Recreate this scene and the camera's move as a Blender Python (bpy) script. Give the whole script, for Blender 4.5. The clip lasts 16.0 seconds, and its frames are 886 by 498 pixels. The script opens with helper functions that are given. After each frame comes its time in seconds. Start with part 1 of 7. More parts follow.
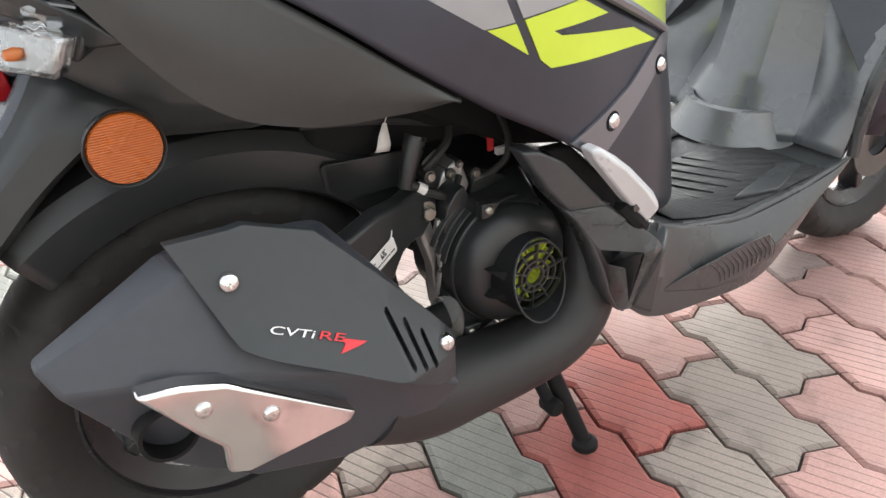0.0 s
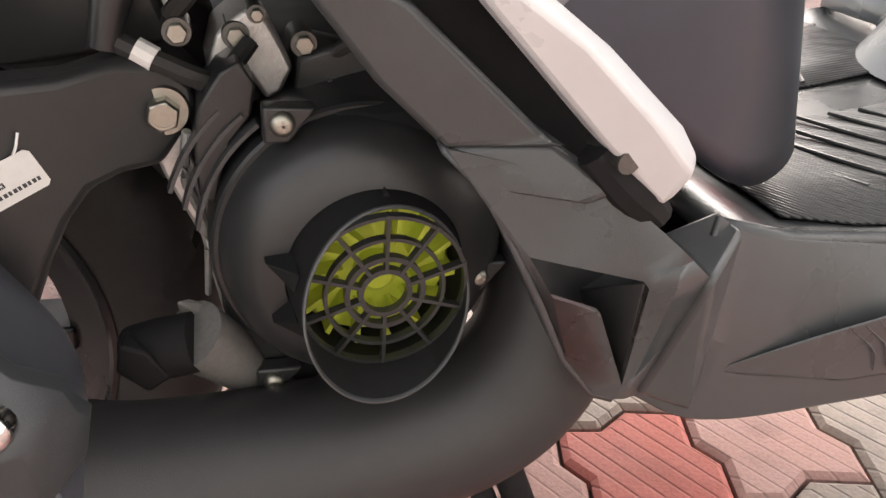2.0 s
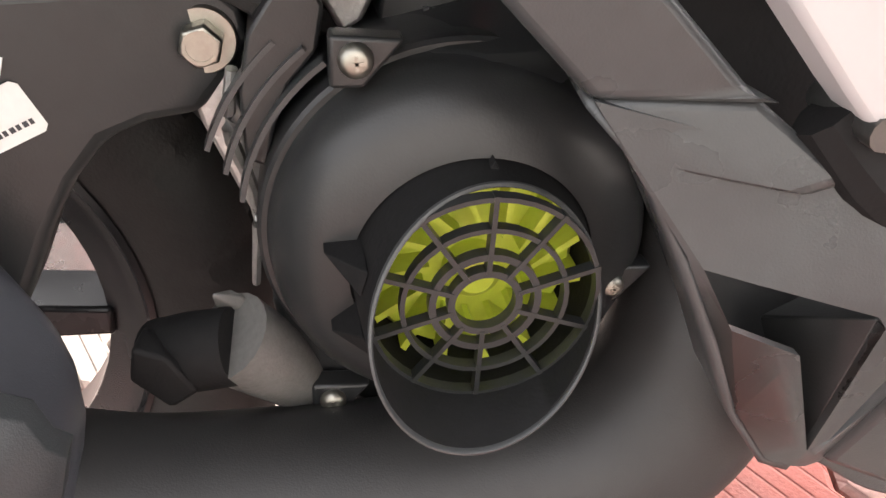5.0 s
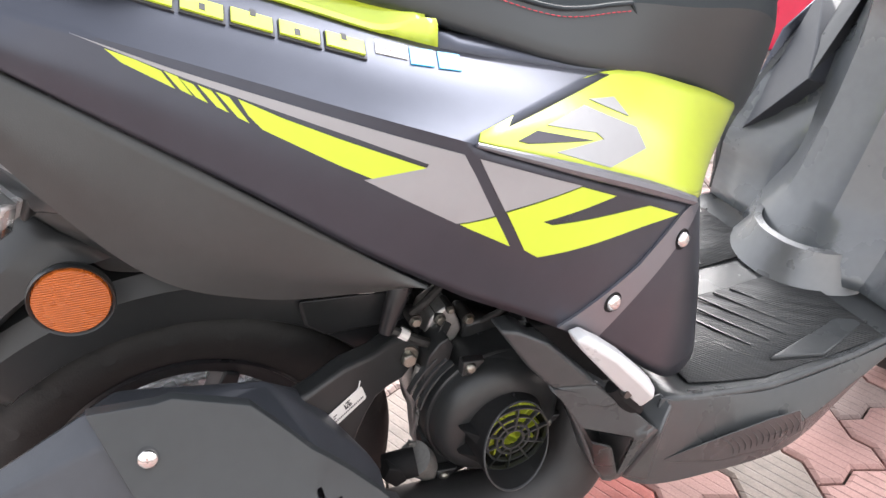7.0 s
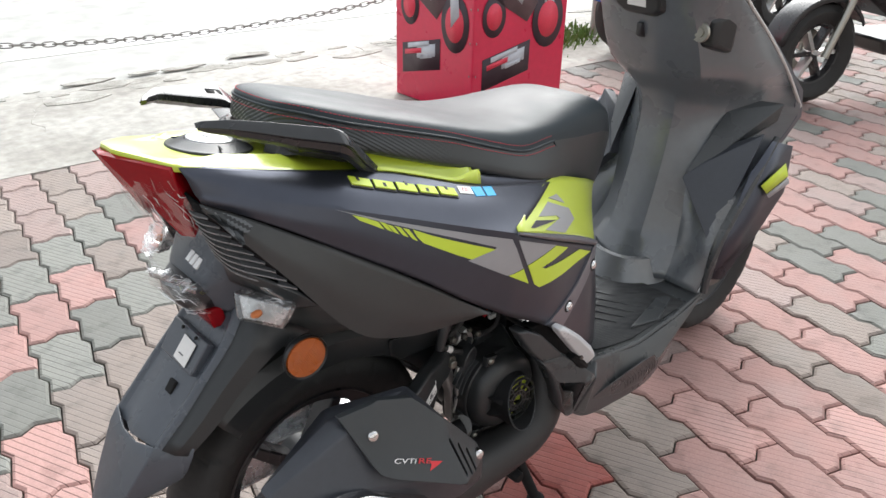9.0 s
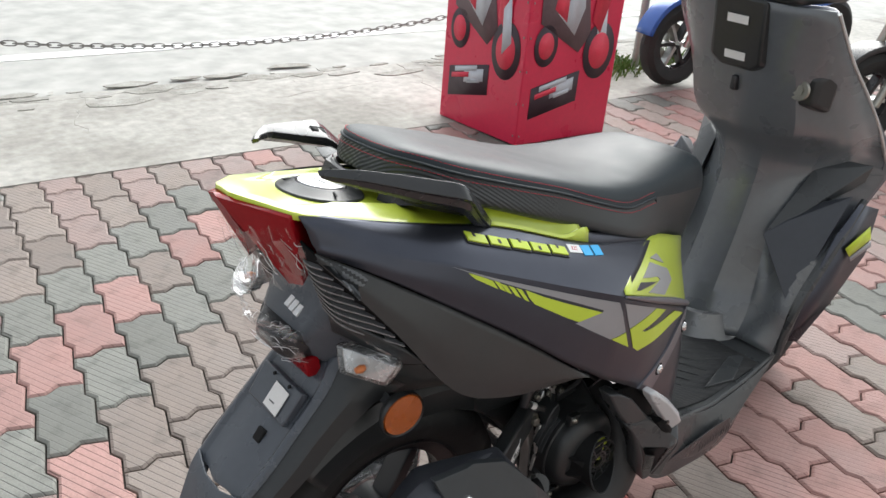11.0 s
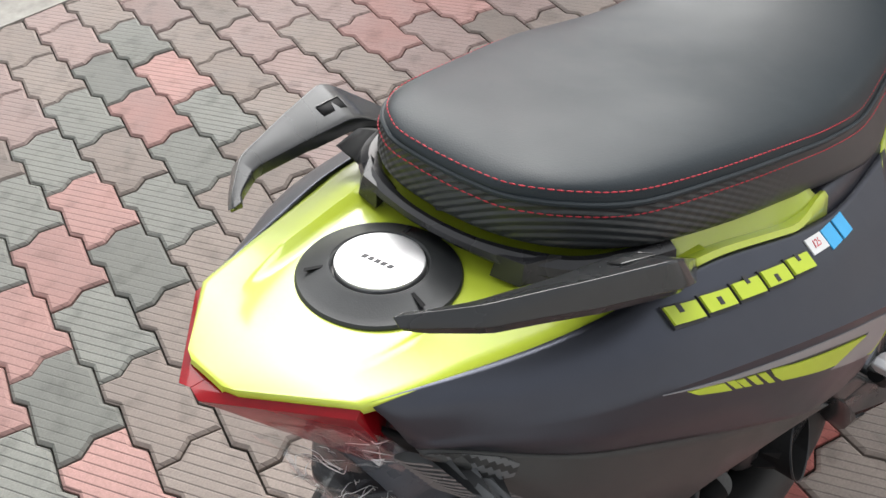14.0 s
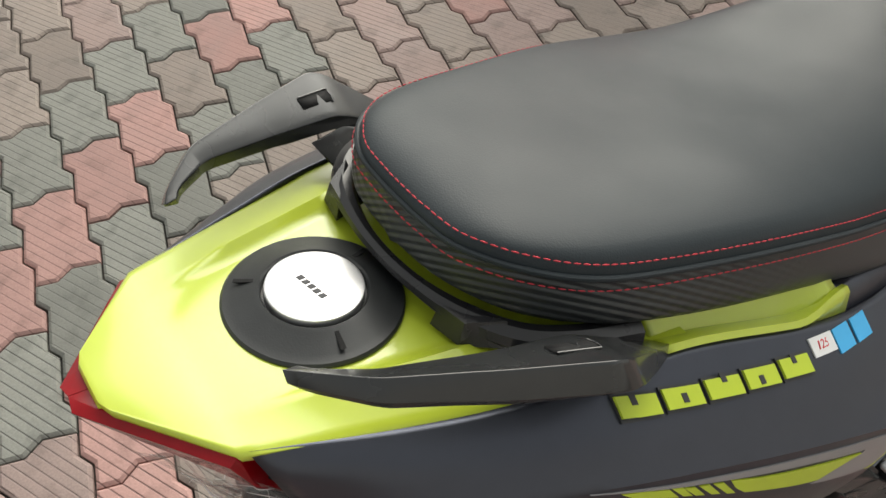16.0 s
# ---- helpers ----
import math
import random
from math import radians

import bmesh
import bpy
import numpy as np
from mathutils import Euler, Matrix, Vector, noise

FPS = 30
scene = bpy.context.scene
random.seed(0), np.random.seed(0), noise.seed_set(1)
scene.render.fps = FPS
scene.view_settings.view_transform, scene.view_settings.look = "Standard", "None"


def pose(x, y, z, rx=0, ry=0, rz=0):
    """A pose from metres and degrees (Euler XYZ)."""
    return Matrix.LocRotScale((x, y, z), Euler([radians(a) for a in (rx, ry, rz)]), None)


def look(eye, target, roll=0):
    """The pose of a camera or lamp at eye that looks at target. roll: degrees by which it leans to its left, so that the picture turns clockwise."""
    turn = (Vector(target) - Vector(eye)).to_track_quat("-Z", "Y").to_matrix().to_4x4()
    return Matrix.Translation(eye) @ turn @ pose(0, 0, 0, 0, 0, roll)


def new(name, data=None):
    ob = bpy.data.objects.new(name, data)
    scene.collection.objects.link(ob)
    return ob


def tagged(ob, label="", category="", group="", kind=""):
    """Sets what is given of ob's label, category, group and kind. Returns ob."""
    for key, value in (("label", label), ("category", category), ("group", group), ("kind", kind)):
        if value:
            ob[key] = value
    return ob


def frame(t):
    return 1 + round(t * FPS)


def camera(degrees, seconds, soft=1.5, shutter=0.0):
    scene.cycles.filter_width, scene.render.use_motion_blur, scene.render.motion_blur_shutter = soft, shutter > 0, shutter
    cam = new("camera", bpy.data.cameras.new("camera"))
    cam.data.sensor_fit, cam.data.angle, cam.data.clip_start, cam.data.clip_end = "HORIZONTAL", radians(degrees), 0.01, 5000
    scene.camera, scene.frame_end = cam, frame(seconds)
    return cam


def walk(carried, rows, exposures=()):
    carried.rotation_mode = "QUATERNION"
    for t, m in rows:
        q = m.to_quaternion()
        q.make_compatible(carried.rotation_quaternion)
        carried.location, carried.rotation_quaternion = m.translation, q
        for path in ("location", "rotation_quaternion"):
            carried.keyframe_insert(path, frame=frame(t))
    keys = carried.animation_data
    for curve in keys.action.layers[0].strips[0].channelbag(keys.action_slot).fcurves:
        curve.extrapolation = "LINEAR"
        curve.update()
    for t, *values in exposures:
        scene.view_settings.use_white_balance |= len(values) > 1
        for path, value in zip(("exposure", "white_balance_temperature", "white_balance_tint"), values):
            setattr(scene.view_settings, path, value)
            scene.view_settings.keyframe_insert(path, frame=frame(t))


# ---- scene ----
cam = camera(57.0, 16.0)
PATH = [
    (0, (-0.193, -0.832, 0.835), (0.728, 0.650, -0.141), -3.1),
    (0.5, (-0.080, -0.828, 0.790), (0.831, 0.660, -0.187), -3.1),
    (1, (0.097, -0.699, 0.705), (0.968, 0.796, -0.298), -1.8),
    (1.5, (0.187, -0.605, 0.643), (0.824, 0.989, -0.384), -2.7),
    (2, (0.242, -0.547, 0.579), (0.713, 1.101, -0.452), -2.0),
    (2.5, (0.246, -0.492, 0.542), (0.666, 1.174, -0.482), -1.3),
    (3, (0.250, -0.463, 0.521), (0.611, 1.221, -0.495), -1.5),
    (5.3, (0.257, -0.449, 0.531), (0.505, 1.217, -0.546), -2.6),
    (5.5, (0.251, -0.462, 0.545), (0.523, 1.209, -0.519), -2.3),
    (6, (0.234, -0.530, 0.639), (0.509, 1.153, -0.404), -2.9),
    (6.5, (0.120, -0.642, 0.817), (0.598, 0.991, -0.234), -0.6),
    (7, (-0.011, -0.772, 0.975), (0.654, 0.800, -0.068), 0.9),
    (7.5, (-0.159, -0.919, 1.094), (0.571, 0.628, 0.058), -0.5),
    (8, (-0.320, -0.964, 1.160), (0.582, 0.490, 0.125), 0.1),
    (8.5, (-0.487, -0.946, 1.223), (0.614, 0.393, 0.226), 0.9),
    (8.7, (-0.525, -0.962, 1.240), (0.647, 0.350, 0.288), 0.2),
    (10.8, (-0.660, -0.850, 1.284), (0.566, 0.445, 0.378), 4.5),
    (11, (-0.629, -0.818, 1.282), (0.570, 0.498, 0.369), 4.7),
    (11.5, (-0.522, -0.689, 1.278), (0.508, 0.705, 0.281), 3.0),
    (12, (-0.441, -0.565, 1.281), (0.462, 0.804, 0.136), 1.7),
    (12.5, (-0.440, -0.456, 1.297), (0.445, 0.804, 0.022), -3.0),
    (13, (-0.436, -0.384, 1.302), (0.575, 0.718, -0.027), -4.6),
    (13.5, (-0.377, -0.326, 1.292), (0.627, 0.727, -0.081), -5.3),
    (14, (-0.325, -0.299, 1.273), (0.612, 0.697, -0.186), -5.2),
    (14.5, (-0.291, -0.288, 1.270), (0.581, 0.689, -0.241), -4.3),
    (15, (-0.259, -0.294, 1.267), (0.557, 0.701, -0.264), -3.0),
    (15.5, (-0.231, -0.297, 1.270), (0.540, 0.724, -0.266), -1.9),
    (16, (-0.213, -0.295, 1.269), (0.526, 0.757, -0.263), -0.9),
]
walk(cam, [(t, look(eye, target, roll)) for t, eye, target, roll in PATH],
     [(0, 1.85, 6450, 8), (1, 1.83, 6500, 9), (2, 2.07, 7000, 14), (3, 2.42, 7000, 15), (5.5, 2.67, 6700, 13), (6.0, 2.47, 6500, 12), (6.5, 2.47, 6500, 14), (7.0, 2.22, 6400, 13), (7.5, 1.92, 6250, 13), (8.5, 1.32, 6300, 10),
      (10.8, 0.80, 6300, 8), (12, 0.95, 6350, 9), (12.5, 1.05, 6350, 9), (13, 1.08, 6350, 9), (14, 0.86, 6450, 10), (14.5, 0.67, 6650, 9), (16, 0.47, 6900, 6)])


# ---- world, light ----
world = bpy.data.worlds.new("sky")
scene.world = world
world.use_nodes = True
wn = world.node_tree.nodes
sky = wn.new("ShaderNodeTexSky")
sky.sky_type, sky.sun_disc = "NISHITA", False
sky.sun_elevation, sky.sun_rotation = radians(36), radians(52)
sky.air_density, sky.dust_density, sky.ozone_density = 1.0, 6.0, 1.0
hue = wn.new("ShaderNodeHueSaturation")
hue.inputs["Saturation"].default_value = 0.35
world.node_tree.links.new(sky.outputs[0], hue.inputs["Color"])
cloud = wn.new("ShaderNodeMix")
cloud.data_type = "RGBA"
cloud.inputs[0].default_value = 0.5
cloud.inputs[7].default_value = (3.7, 3.78, 3.8, 1)
world.node_tree.links.new(hue.outputs[0], cloud.inputs[6])
world.node_tree.links.new(cloud.outputs[2], wn["Background"].inputs[0])
wn["Background"].inputs[1].default_value = 0.15

sun_data = bpy.data.lights.new("sun", "SUN")
sun_data.energy, sun_data.angle, sun_data.color = 1.75, radians(64), (0.99, 1.0, 0.995)
sun_lamp = new("sun", sun_data)
sun_lamp.matrix_world = look((3.7, 2.9, 3.4), (0, 0, 0))


# ---- materials ----
def material(name, colour, rough=0.5, metal=0.0, var=0.0, scale=20.0, bump=0.0, bscale=300.0, coat=0.0, stain=None, spec=0.5, coat_ior=1.55):
    """A principled material with variation at two scales and fine relief."""
    m = bpy.data.materials.new(name)
    m.use_nodes = True
    n, l = m.node_tree.nodes, m.node_tree.links
    p = n["Principled BSDF"]
    p.inputs["Base Color"].default_value = (*colour, 1)
    p.inputs["Roughness"].default_value = rough
    p.inputs["Metallic"].default_value = metal
    p.inputs["Specular IOR Level"].default_value = spec
    p.inputs["Coat Weight"].default_value = coat
    p.inputs["Coat Roughness"].default_value, p.inputs["Coat IOR"].default_value = 0.16, coat_ior
    tc = n.new("ShaderNodeTexCoord")
    if var:
        a = n.new("ShaderNodeTexNoise")
        a.inputs["Scale"].default_value, a.inputs["Detail"].default_value = scale, 6
        l.new(tc.outputs["Object"], a.inputs["Vector"])
        b = n.new("ShaderNodeTexNoise")
        b.inputs["Scale"].default_value, b.inputs["Detail"].default_value = scale * 7, 4
        l.new(tc.outputs["Object"], b.inputs["Vector"])
        mix = n.new("ShaderNodeMath")
        mix.operation = "ADD"
        l.new(a.outputs[0], mix.inputs[0])
        l.new(b.outputs[0], mix.inputs[1])
        r = n.new("ShaderNodeMapRange")
        r.inputs[1].default_value, r.inputs[2].default_value = 0.6, 1.4
        r.inputs[3].default_value, r.inputs[4].default_value = 1 - var, 1 + var
        l.new(mix.outputs[0], r.inputs[0])
        c = n.new("ShaderNodeMix")
        c.data_type, c.blend_type = "RGBA", "MULTIPLY"
        c.inputs[0].default_value = 1
        c.inputs[6].default_value = (*colour, 1)
        l.new(r.outputs[0], c.inputs[7])
        l.new(c.outputs[2], p.inputs["Base Color"])
        q = n.new("ShaderNodeMapRange")
        q.inputs[1].default_value, q.inputs[2].default_value = 0.3, 0.7
        q.inputs[3].default_value, q.inputs[4].default_value = max(rough - 0.08, 0.03), min(rough + 0.08, 1)
        l.new(a.outputs[0], q.inputs[0])
        l.new(q.outputs[0], p.inputs["Roughness"])
    if bump:
        t = n.new("ShaderNodeTexNoise")
        t.inputs["Scale"].default_value, t.inputs["Detail"].default_value = bscale, 3
        l.new(tc.outputs["Object"], t.inputs["Vector"])
        bp = n.new("ShaderNodeBump")
        bp.inputs["Strength"].default_value, bp.inputs["Distance"].default_value = bump, 0.001
        l.new(t.outputs[0], bp.inputs["Height"])
        l.new(bp.outputs[0], p.inputs["Normal"])
    return m


def weave(name, colour, size, rough, depth, fade=None):
    """A twill weave: two crossed square waves, as on carbon-look vinyl."""
    m = material(name, colour, rough)
    n, l = m.node_tree.nodes, m.node_tree.links
    tc = n.new("ShaderNodeTexCoord")
    sep = n.new("ShaderNodeSeparateXYZ")
    l.new(tc.outputs["Object"], sep.inputs[0])

    def maths(op, a, b=None):
        k = n.new("ShaderNodeMath")
        k.operation = op
        for i, v in enumerate((a, b)):
            if v is None:
                continue
            if isinstance(v, (int, float)):
                k.inputs[i].default_value = v
            else:
                l.new(v, k.inputs[i])
        return k.outputs[0]

    u = maths("ADD", sep.outputs[0], maths("MULTIPLY", sep.outputs[1], 0.8))
    a = maths("SINE", maths("MULTIPLY", maths("ADD", u, sep.outputs[2]), 6.283 / size))
    b = maths("SINE", maths("MULTIPLY", maths("SUBTRACT", maths("MULTIPLY", u, 0.5), maths("MULTIPLY", sep.outputs[2], 1.6)), 6.283 / size / 1.9))
    h = maths("ADD", maths("MULTIPLY", a, 0.5), maths("SIGN", b))
    bp = n.new("ShaderNodeBump")
    bp.inputs["Strength"].default_value, bp.inputs["Distance"].default_value = depth, 0.001
    if fade:
        k = n.new("ShaderNodeMapRange")
        k.inputs[1].default_value, k.inputs[2].default_value, k.inputs[3].default_value, k.inputs[4].default_value = fade[0], fade[1], 1, 0
        l.new(sep.outputs[0], k.inputs[0])
        h = maths("MULTIPLY", h, k.outputs[0])
    l.new(h, bp.inputs["Height"])
    p = n["Principled BSDF"]
    l.new(bp.outputs[0], p.inputs["Normal"])
    r = n.new("ShaderNodeMapRange")
    r.inputs[1].default_value, r.inputs[2].default_value = -1.2, 1.2
    r.inputs[3].default_value, r.inputs[4].default_value = rough - 0.12, rough + 0.12
    l.new(h, r.inputs[0])
    l.new(r.outputs[0], p.inputs["Roughness"])
    return m


def clear(name, colour, rough, amount, gloss=1.0):
    """A clear skin: mostly see-through, with a glossy face."""
    m = bpy.data.materials.new(name)
    m.use_nodes = True
    n, l = m.node_tree.nodes, m.node_tree.links
    n.remove(n["Principled BSDF"])
    t, g, mix, f = n.new("ShaderNodeBsdfTransparent"), n.new("ShaderNodeBsdfGlossy"), n.new("ShaderNodeMixShader"), n.new("ShaderNodeFresnel")
    t.inputs[0].default_value = (*colour, 1)
    g.inputs["Roughness"].default_value = rough
    f.inputs[0].default_value = 1.5
    k = n.new("ShaderNodeMath")
    k.operation = "MULTIPLY_ADD"
    k.inputs[1].default_value, k.inputs[2].default_value = gloss, amount
    l.new(f.outputs[0], k.inputs[0])
    l.new(k.outputs[0], mix.inputs[0])
    l.new(t.outputs[0], mix.inputs[1])
    l.new(g.outputs[0], mix.inputs[2])
    l.new(mix.outputs[0], n["Material Output"].inputs[0])
    return m


PURPLE = material("matte_purple_grey_paint", (0.069, 0.074, 0.092), 0.34, 0.80, 0.06, 6, 0.05, 900)
TRIM = material("matte_grey_trim_paint", (0.21, 0.215, 0.24), 0.34, 0.75, 0.05, 8, 0.05, 900)
BLACK = material("black_moulded_plastic", (0.022, 0.0235, 0.0245), 0.36, 0, 0.12, 15, 0.08, 900)
GLOSSBLACK = material("satin_black_paint", (0.018, 0.018, 0.02), 0.3, 0, 0.08, 15, 0.04, 600)
RAILBLACK = material("satin_rail_paint", (0.020, 0.021, 0.022), 0.24, 0, 0.08, 15, 0.02, 600, 0.30, spec=0.45)
GUARD = material("satin_grey_mudguard_plastic", (0.064, 0.072, 0.086), 0.28, 0, 0.1, 14, 0.15, 1100)
LEG = material("grey_legshield_plastic", (0.105, 0.114, 0.124), 0.30, 0, 0.1, 10, 0.15, 1100, 0.7, coat_ior=1.6)
SATIN = material("satin_silver_plastic", (0.20, 0.205, 0.21), 0.32, 0.4, 0.06, 14, 0.1, 900)
TAILBLACK = material("dark_grey_tail_plastic", (0.038, 0.040, 0.040), 0.38, 0, 0.1, 12, 0.2, 1200)
GREY = material("dark_grey_textured_plastic", (0.046, 0.049, 0.051), 0.30, 0, 0.12, 14, 0.12, 1300)
# black frame parts, and shade painted into recesses and gaps
SHADE = material("near_black_frame_and_shade", (0.010, 0.010, 0.0105), 0.7, 0, 0.2, 25, 0.2, 500, spec=0.2)
BLUEGREY = material("blue_grey_matte_heatproof_paint", (0.048, 0.052, 0.062), 0.4, 0.15, 0.1, 12, 0.12, 1500)
PIPE = material("sooty_matte_black_pipe", (0.022, 0.022, 0.0225), 0.52, 0, 0.12, 14, 0.15, 1200)
COVERGREY = material("charcoal_matte_heat_shield", (0.033, 0.037, 0.040), 0.40, 0.1, 0.08, 12, 0.15, 1500)
YELLOW = material("neon_yellow_gloss_paint", (0.50, 0.60, 0.045), 0.34, 0, 0.03, 5, 0, 0, 1.0, coat_ior=1.5)
FANYELLOW = material("yellow_green_fan_plastic", (0.57, 0.65, 0.07), 0.42, 0, 0.1, 30, 0.1, 500)
DECALYELLOW = material("yellow_decal_film", (0.52, 0.64, 0.045), 0.4, 0, 0.03, 8)
DECALGREY = material("silver_grey_decal_film", (0.3, 0.3, 0.31), 0.42, 0.1, 0.04, 8)
DECALDARK = material("dark_decal_film", (0.06, 0.055, 0.07), 0.45, 0.3, 0.04, 8)
BLUE = material("sky_blue_decal", (0.05, 0.42, 0.8), 0.35, 0, 0.03, 10)
RED = material("red_decal", (0.62, 0.03, 0.04), 0.35, 0, 0.04, 10)
WHITE = material("white_paint", (0.78, 0.78, 0.78), 0.35, 0, 0.03, 10)
PAPER = material("white_paper_label", (0.72, 0.71, 0.69), 0.6, 0, 0.05, 40)
INK = material("dark_printing_ink", (0.04, 0.04, 0.045), 0.6)
STEEL = material("zinc_plated_steel", (0.36, 0.35, 0.31), 0.38, 1.0, 0.12, 60, 0.1, 400)
DARKSTEEL = material("dark_oiled_steel", (0.13, 0.13, 0.125), 0.4, 0.9, 0.15, 60, 0.1, 400)
CHROME = material("polished_chrome", (0.66, 0.65, 0.64), 0.12, 1.0, 0.03, 30)
ALUM = material("cast_aluminium", (0.58, 0.58, 0.57), 0.45, 0.9, 0.15, 50, 0.4, 500)
COLLAR = material("dull_cast_aluminium", (0.17, 0.168, 0.162), 0.5, 0.3, 0.18, 45, 0.4, 420)
PEGWHITE = material("white_coated_peg", (0.56, 0.56, 0.57), 0.32, 0.1, 0.03, 12)
RUBBER = material("black_tyre_rubber", (0.02, 0.0195, 0.019), 0.72, 0, 0.18, 18, 0.3, 500)
REDLENS = material("red_lamp_lens", (0.24, 0.004, 0.008), 0.10, 0, 0.1, 20, 0, 0, 0.0, spec=0.30)
AMBER = material("amber_reflector", (0.46, 0.105, 0.012), 0.28, 0, 0.06, 20, 0, 0, 0.3)
def ribbed(m, pitch, depth):
    """Fine pressed ribs, as on a reflector lens."""
    n, l = m.node_tree.nodes, m.node_tree.links
    tc, w, bp = n.new("ShaderNodeTexCoord"), n.new("ShaderNodeTexWave"), n.new("ShaderNodeBump")
    w.bands_direction = "Z"
    w.inputs["Scale"].default_value, w.inputs["Distortion"].default_value = 0.314 / pitch, 0.2
    l.new(tc.outputs["Object"], w.inputs["Vector"])
    bp.inputs["Strength"].default_value, bp.inputs["Distance"].default_value = depth, 0.001
    l.new(w.outputs[1], bp.inputs["Height"])
    l.new(bp.outputs[0], n["Principled BSDF"].inputs["Normal"])
    return m


AMBER = ribbed(AMBER, 0.0022, 0.8)
BULB = material("orange_bulb", (0.5, 0.15, 0.04), 0.3)
FILM = clear("crumpled_clear_film", (0.97, 0.97, 0.97), 0.10, 0.0, 0.26)
FILMGLINT = material("white_crease_glint", (0.75, 0.76, 0.77), 0.25, 0, 0.1, 60)
LENS = clear("clear_lens", (0.93, 0.93, 0.93), 0.05, 0.14)
REFLECT = material("faceted_lamp_reflector", (0.8, 0.8, 0.8), 0.25, 0.6, 0.12, 90, 0.6, 120)
STITCH = material("red_thread", (0.5, 0.03, 0.05), 0.7)
SEATSIDE = weave("carbon_look_vinyl", (0.032, 0.036, 0.038), 0.0075, 0.40, 0.85, (0.06, 0.20))


def twill(name, dark, light, cell):
    """A printed twill: stair-stepped cells, two over and two under."""
    m = material(name, dark, 0.34)
    n, l = m.node_tree.nodes, m.node_tree.links
    tc, sep = n.new("ShaderNodeTexCoord"), n.new("ShaderNodeSeparateXYZ")
    l.new(tc.outputs["Object"], sep.inputs[0])
    cells = []
    for axis, size in ((0, cell), (2, cell * 0.8)):
        d, f = n.new("ShaderNodeMath"), n.new("ShaderNodeMath")
        d.operation, f.operation = "DIVIDE", "FLOOR"
        d.inputs[1].default_value = size
        l.new(sep.outputs[axis], d.inputs[0])
        l.new(d.outputs[0], f.inputs[0])
        cells.append(f.outputs[0])
    add, mod, less = n.new("ShaderNodeMath"), n.new("ShaderNodeMath"), n.new("ShaderNodeMath")
    add.operation, mod.operation, less.operation = "ADD", "FLOORED_MODULO", "LESS_THAN"
    l.new(cells[0], add.inputs[0])
    l.new(cells[1], add.inputs[1])
    l.new(add.outputs[0], mod.inputs[0])
    mod.inputs[1].default_value, less.inputs[1].default_value = 4, 2
    l.new(mod.outputs[0], less.inputs[0])
    mix = n.new("ShaderNodeMix")
    mix.data_type = "RGBA"
    mix.inputs[6].default_value, mix.inputs[7].default_value = (*dark, 1), (*light, 1)
    l.new(less.outputs[0], mix.inputs[0])
    l.new(mix.outputs[2], n["Principled BSDF"].inputs["Base Color"])
    bp = n.new("ShaderNodeBump")
    bp.inputs["Strength"].default_value, bp.inputs["Distance"].default_value = 0.35, 0.0006
    l.new(less.outputs[0], bp.inputs["Height"])
    l.new(bp.outputs[0], n["Principled BSDF"].inputs["Normal"])
    return m


TWILL = twill("printed_carbon_twill", (0.018, 0.019, 0.020), (0.115, 0.120, 0.124), 0.0034)


def seat_material():
    m = material("grained_black_vinyl", (0.027, 0.034, 0.039), 0.46, 0, 0.03, 8)
    n, l = m.node_tree.nodes, m.node_tree.links
    n["Principled BSDF"].inputs["Specular IOR Level"].default_value = 0.19
    tc, v, bp = n.new("ShaderNodeTexCoord"), n.new("ShaderNodeTexVoronoi"), n.new("ShaderNodeBump")
    v.inputs["Scale"].default_value = 800
    l.new(tc.outputs["Object"], v.inputs["Vector"])
    bp.inputs["Strength"].default_value, bp.inputs["Distance"].default_value = 0.16, 0.0005
    l.new(v.outputs[0], bp.inputs["Height"])
    l.new(bp.outputs[0], n["Principled BSDF"].inputs["Normal"])
    return m


SEAT = seat_material()
MAT = weave("ribbed_rubber_mat", (0.035, 0.036, 0.037), 0.006, 0.5, 0.8)


# ---- shaping helpers ----
def spline(pts, n):
    """n points along a Catmull-Rom curve through pts."""
    P = [Vector(p) for p in pts]
    P = [P[0] * 2 - P[1]] + P + [P[-1] * 2 - P[-2]]
    out = []
    for i in range(n):
        s = i / (n - 1) * (len(P) - 3)
        k = min(int(s), len(P) - 4)
        t = s - k
        a, b, c, d = P[k:k + 4]
        out.append(0.5 * (2 * b + (c - a) * t + (2 * a - 5 * b + 4 * c - d) * t * t + (3 * b - a - 3 * c + d) * t ** 3))
    return out


def quads(rows, wrap=False, bm=None):
    """A sheet of quads through rows of equally many points."""
    bm = bm or bmesh.new()
    V = [[bm.verts.new(p) for p in r] for r in rows]
    for r, q in zip(V, V[1:]):
        k = len(r)
        for j in range(k if wrap else k - 1):
            bm.faces.new((r[j], r[(j + 1) % k], q[(j + 1) % k], q[j]))
    return bm


def loft(rows, nu, nv):
    """A smooth sheet through a few guide lines, each with the same number of guide points."""
    lines = [spline(r, nu) for r in rows]
    if len(lines) == 2:
        cols = [[a.lerp(b, i / (nv - 1)) for i in range(nv)] for a, b in zip(*lines)]
    else:
        cols = [spline(c, nv) for c in zip(*lines)]
    return quads(cols)


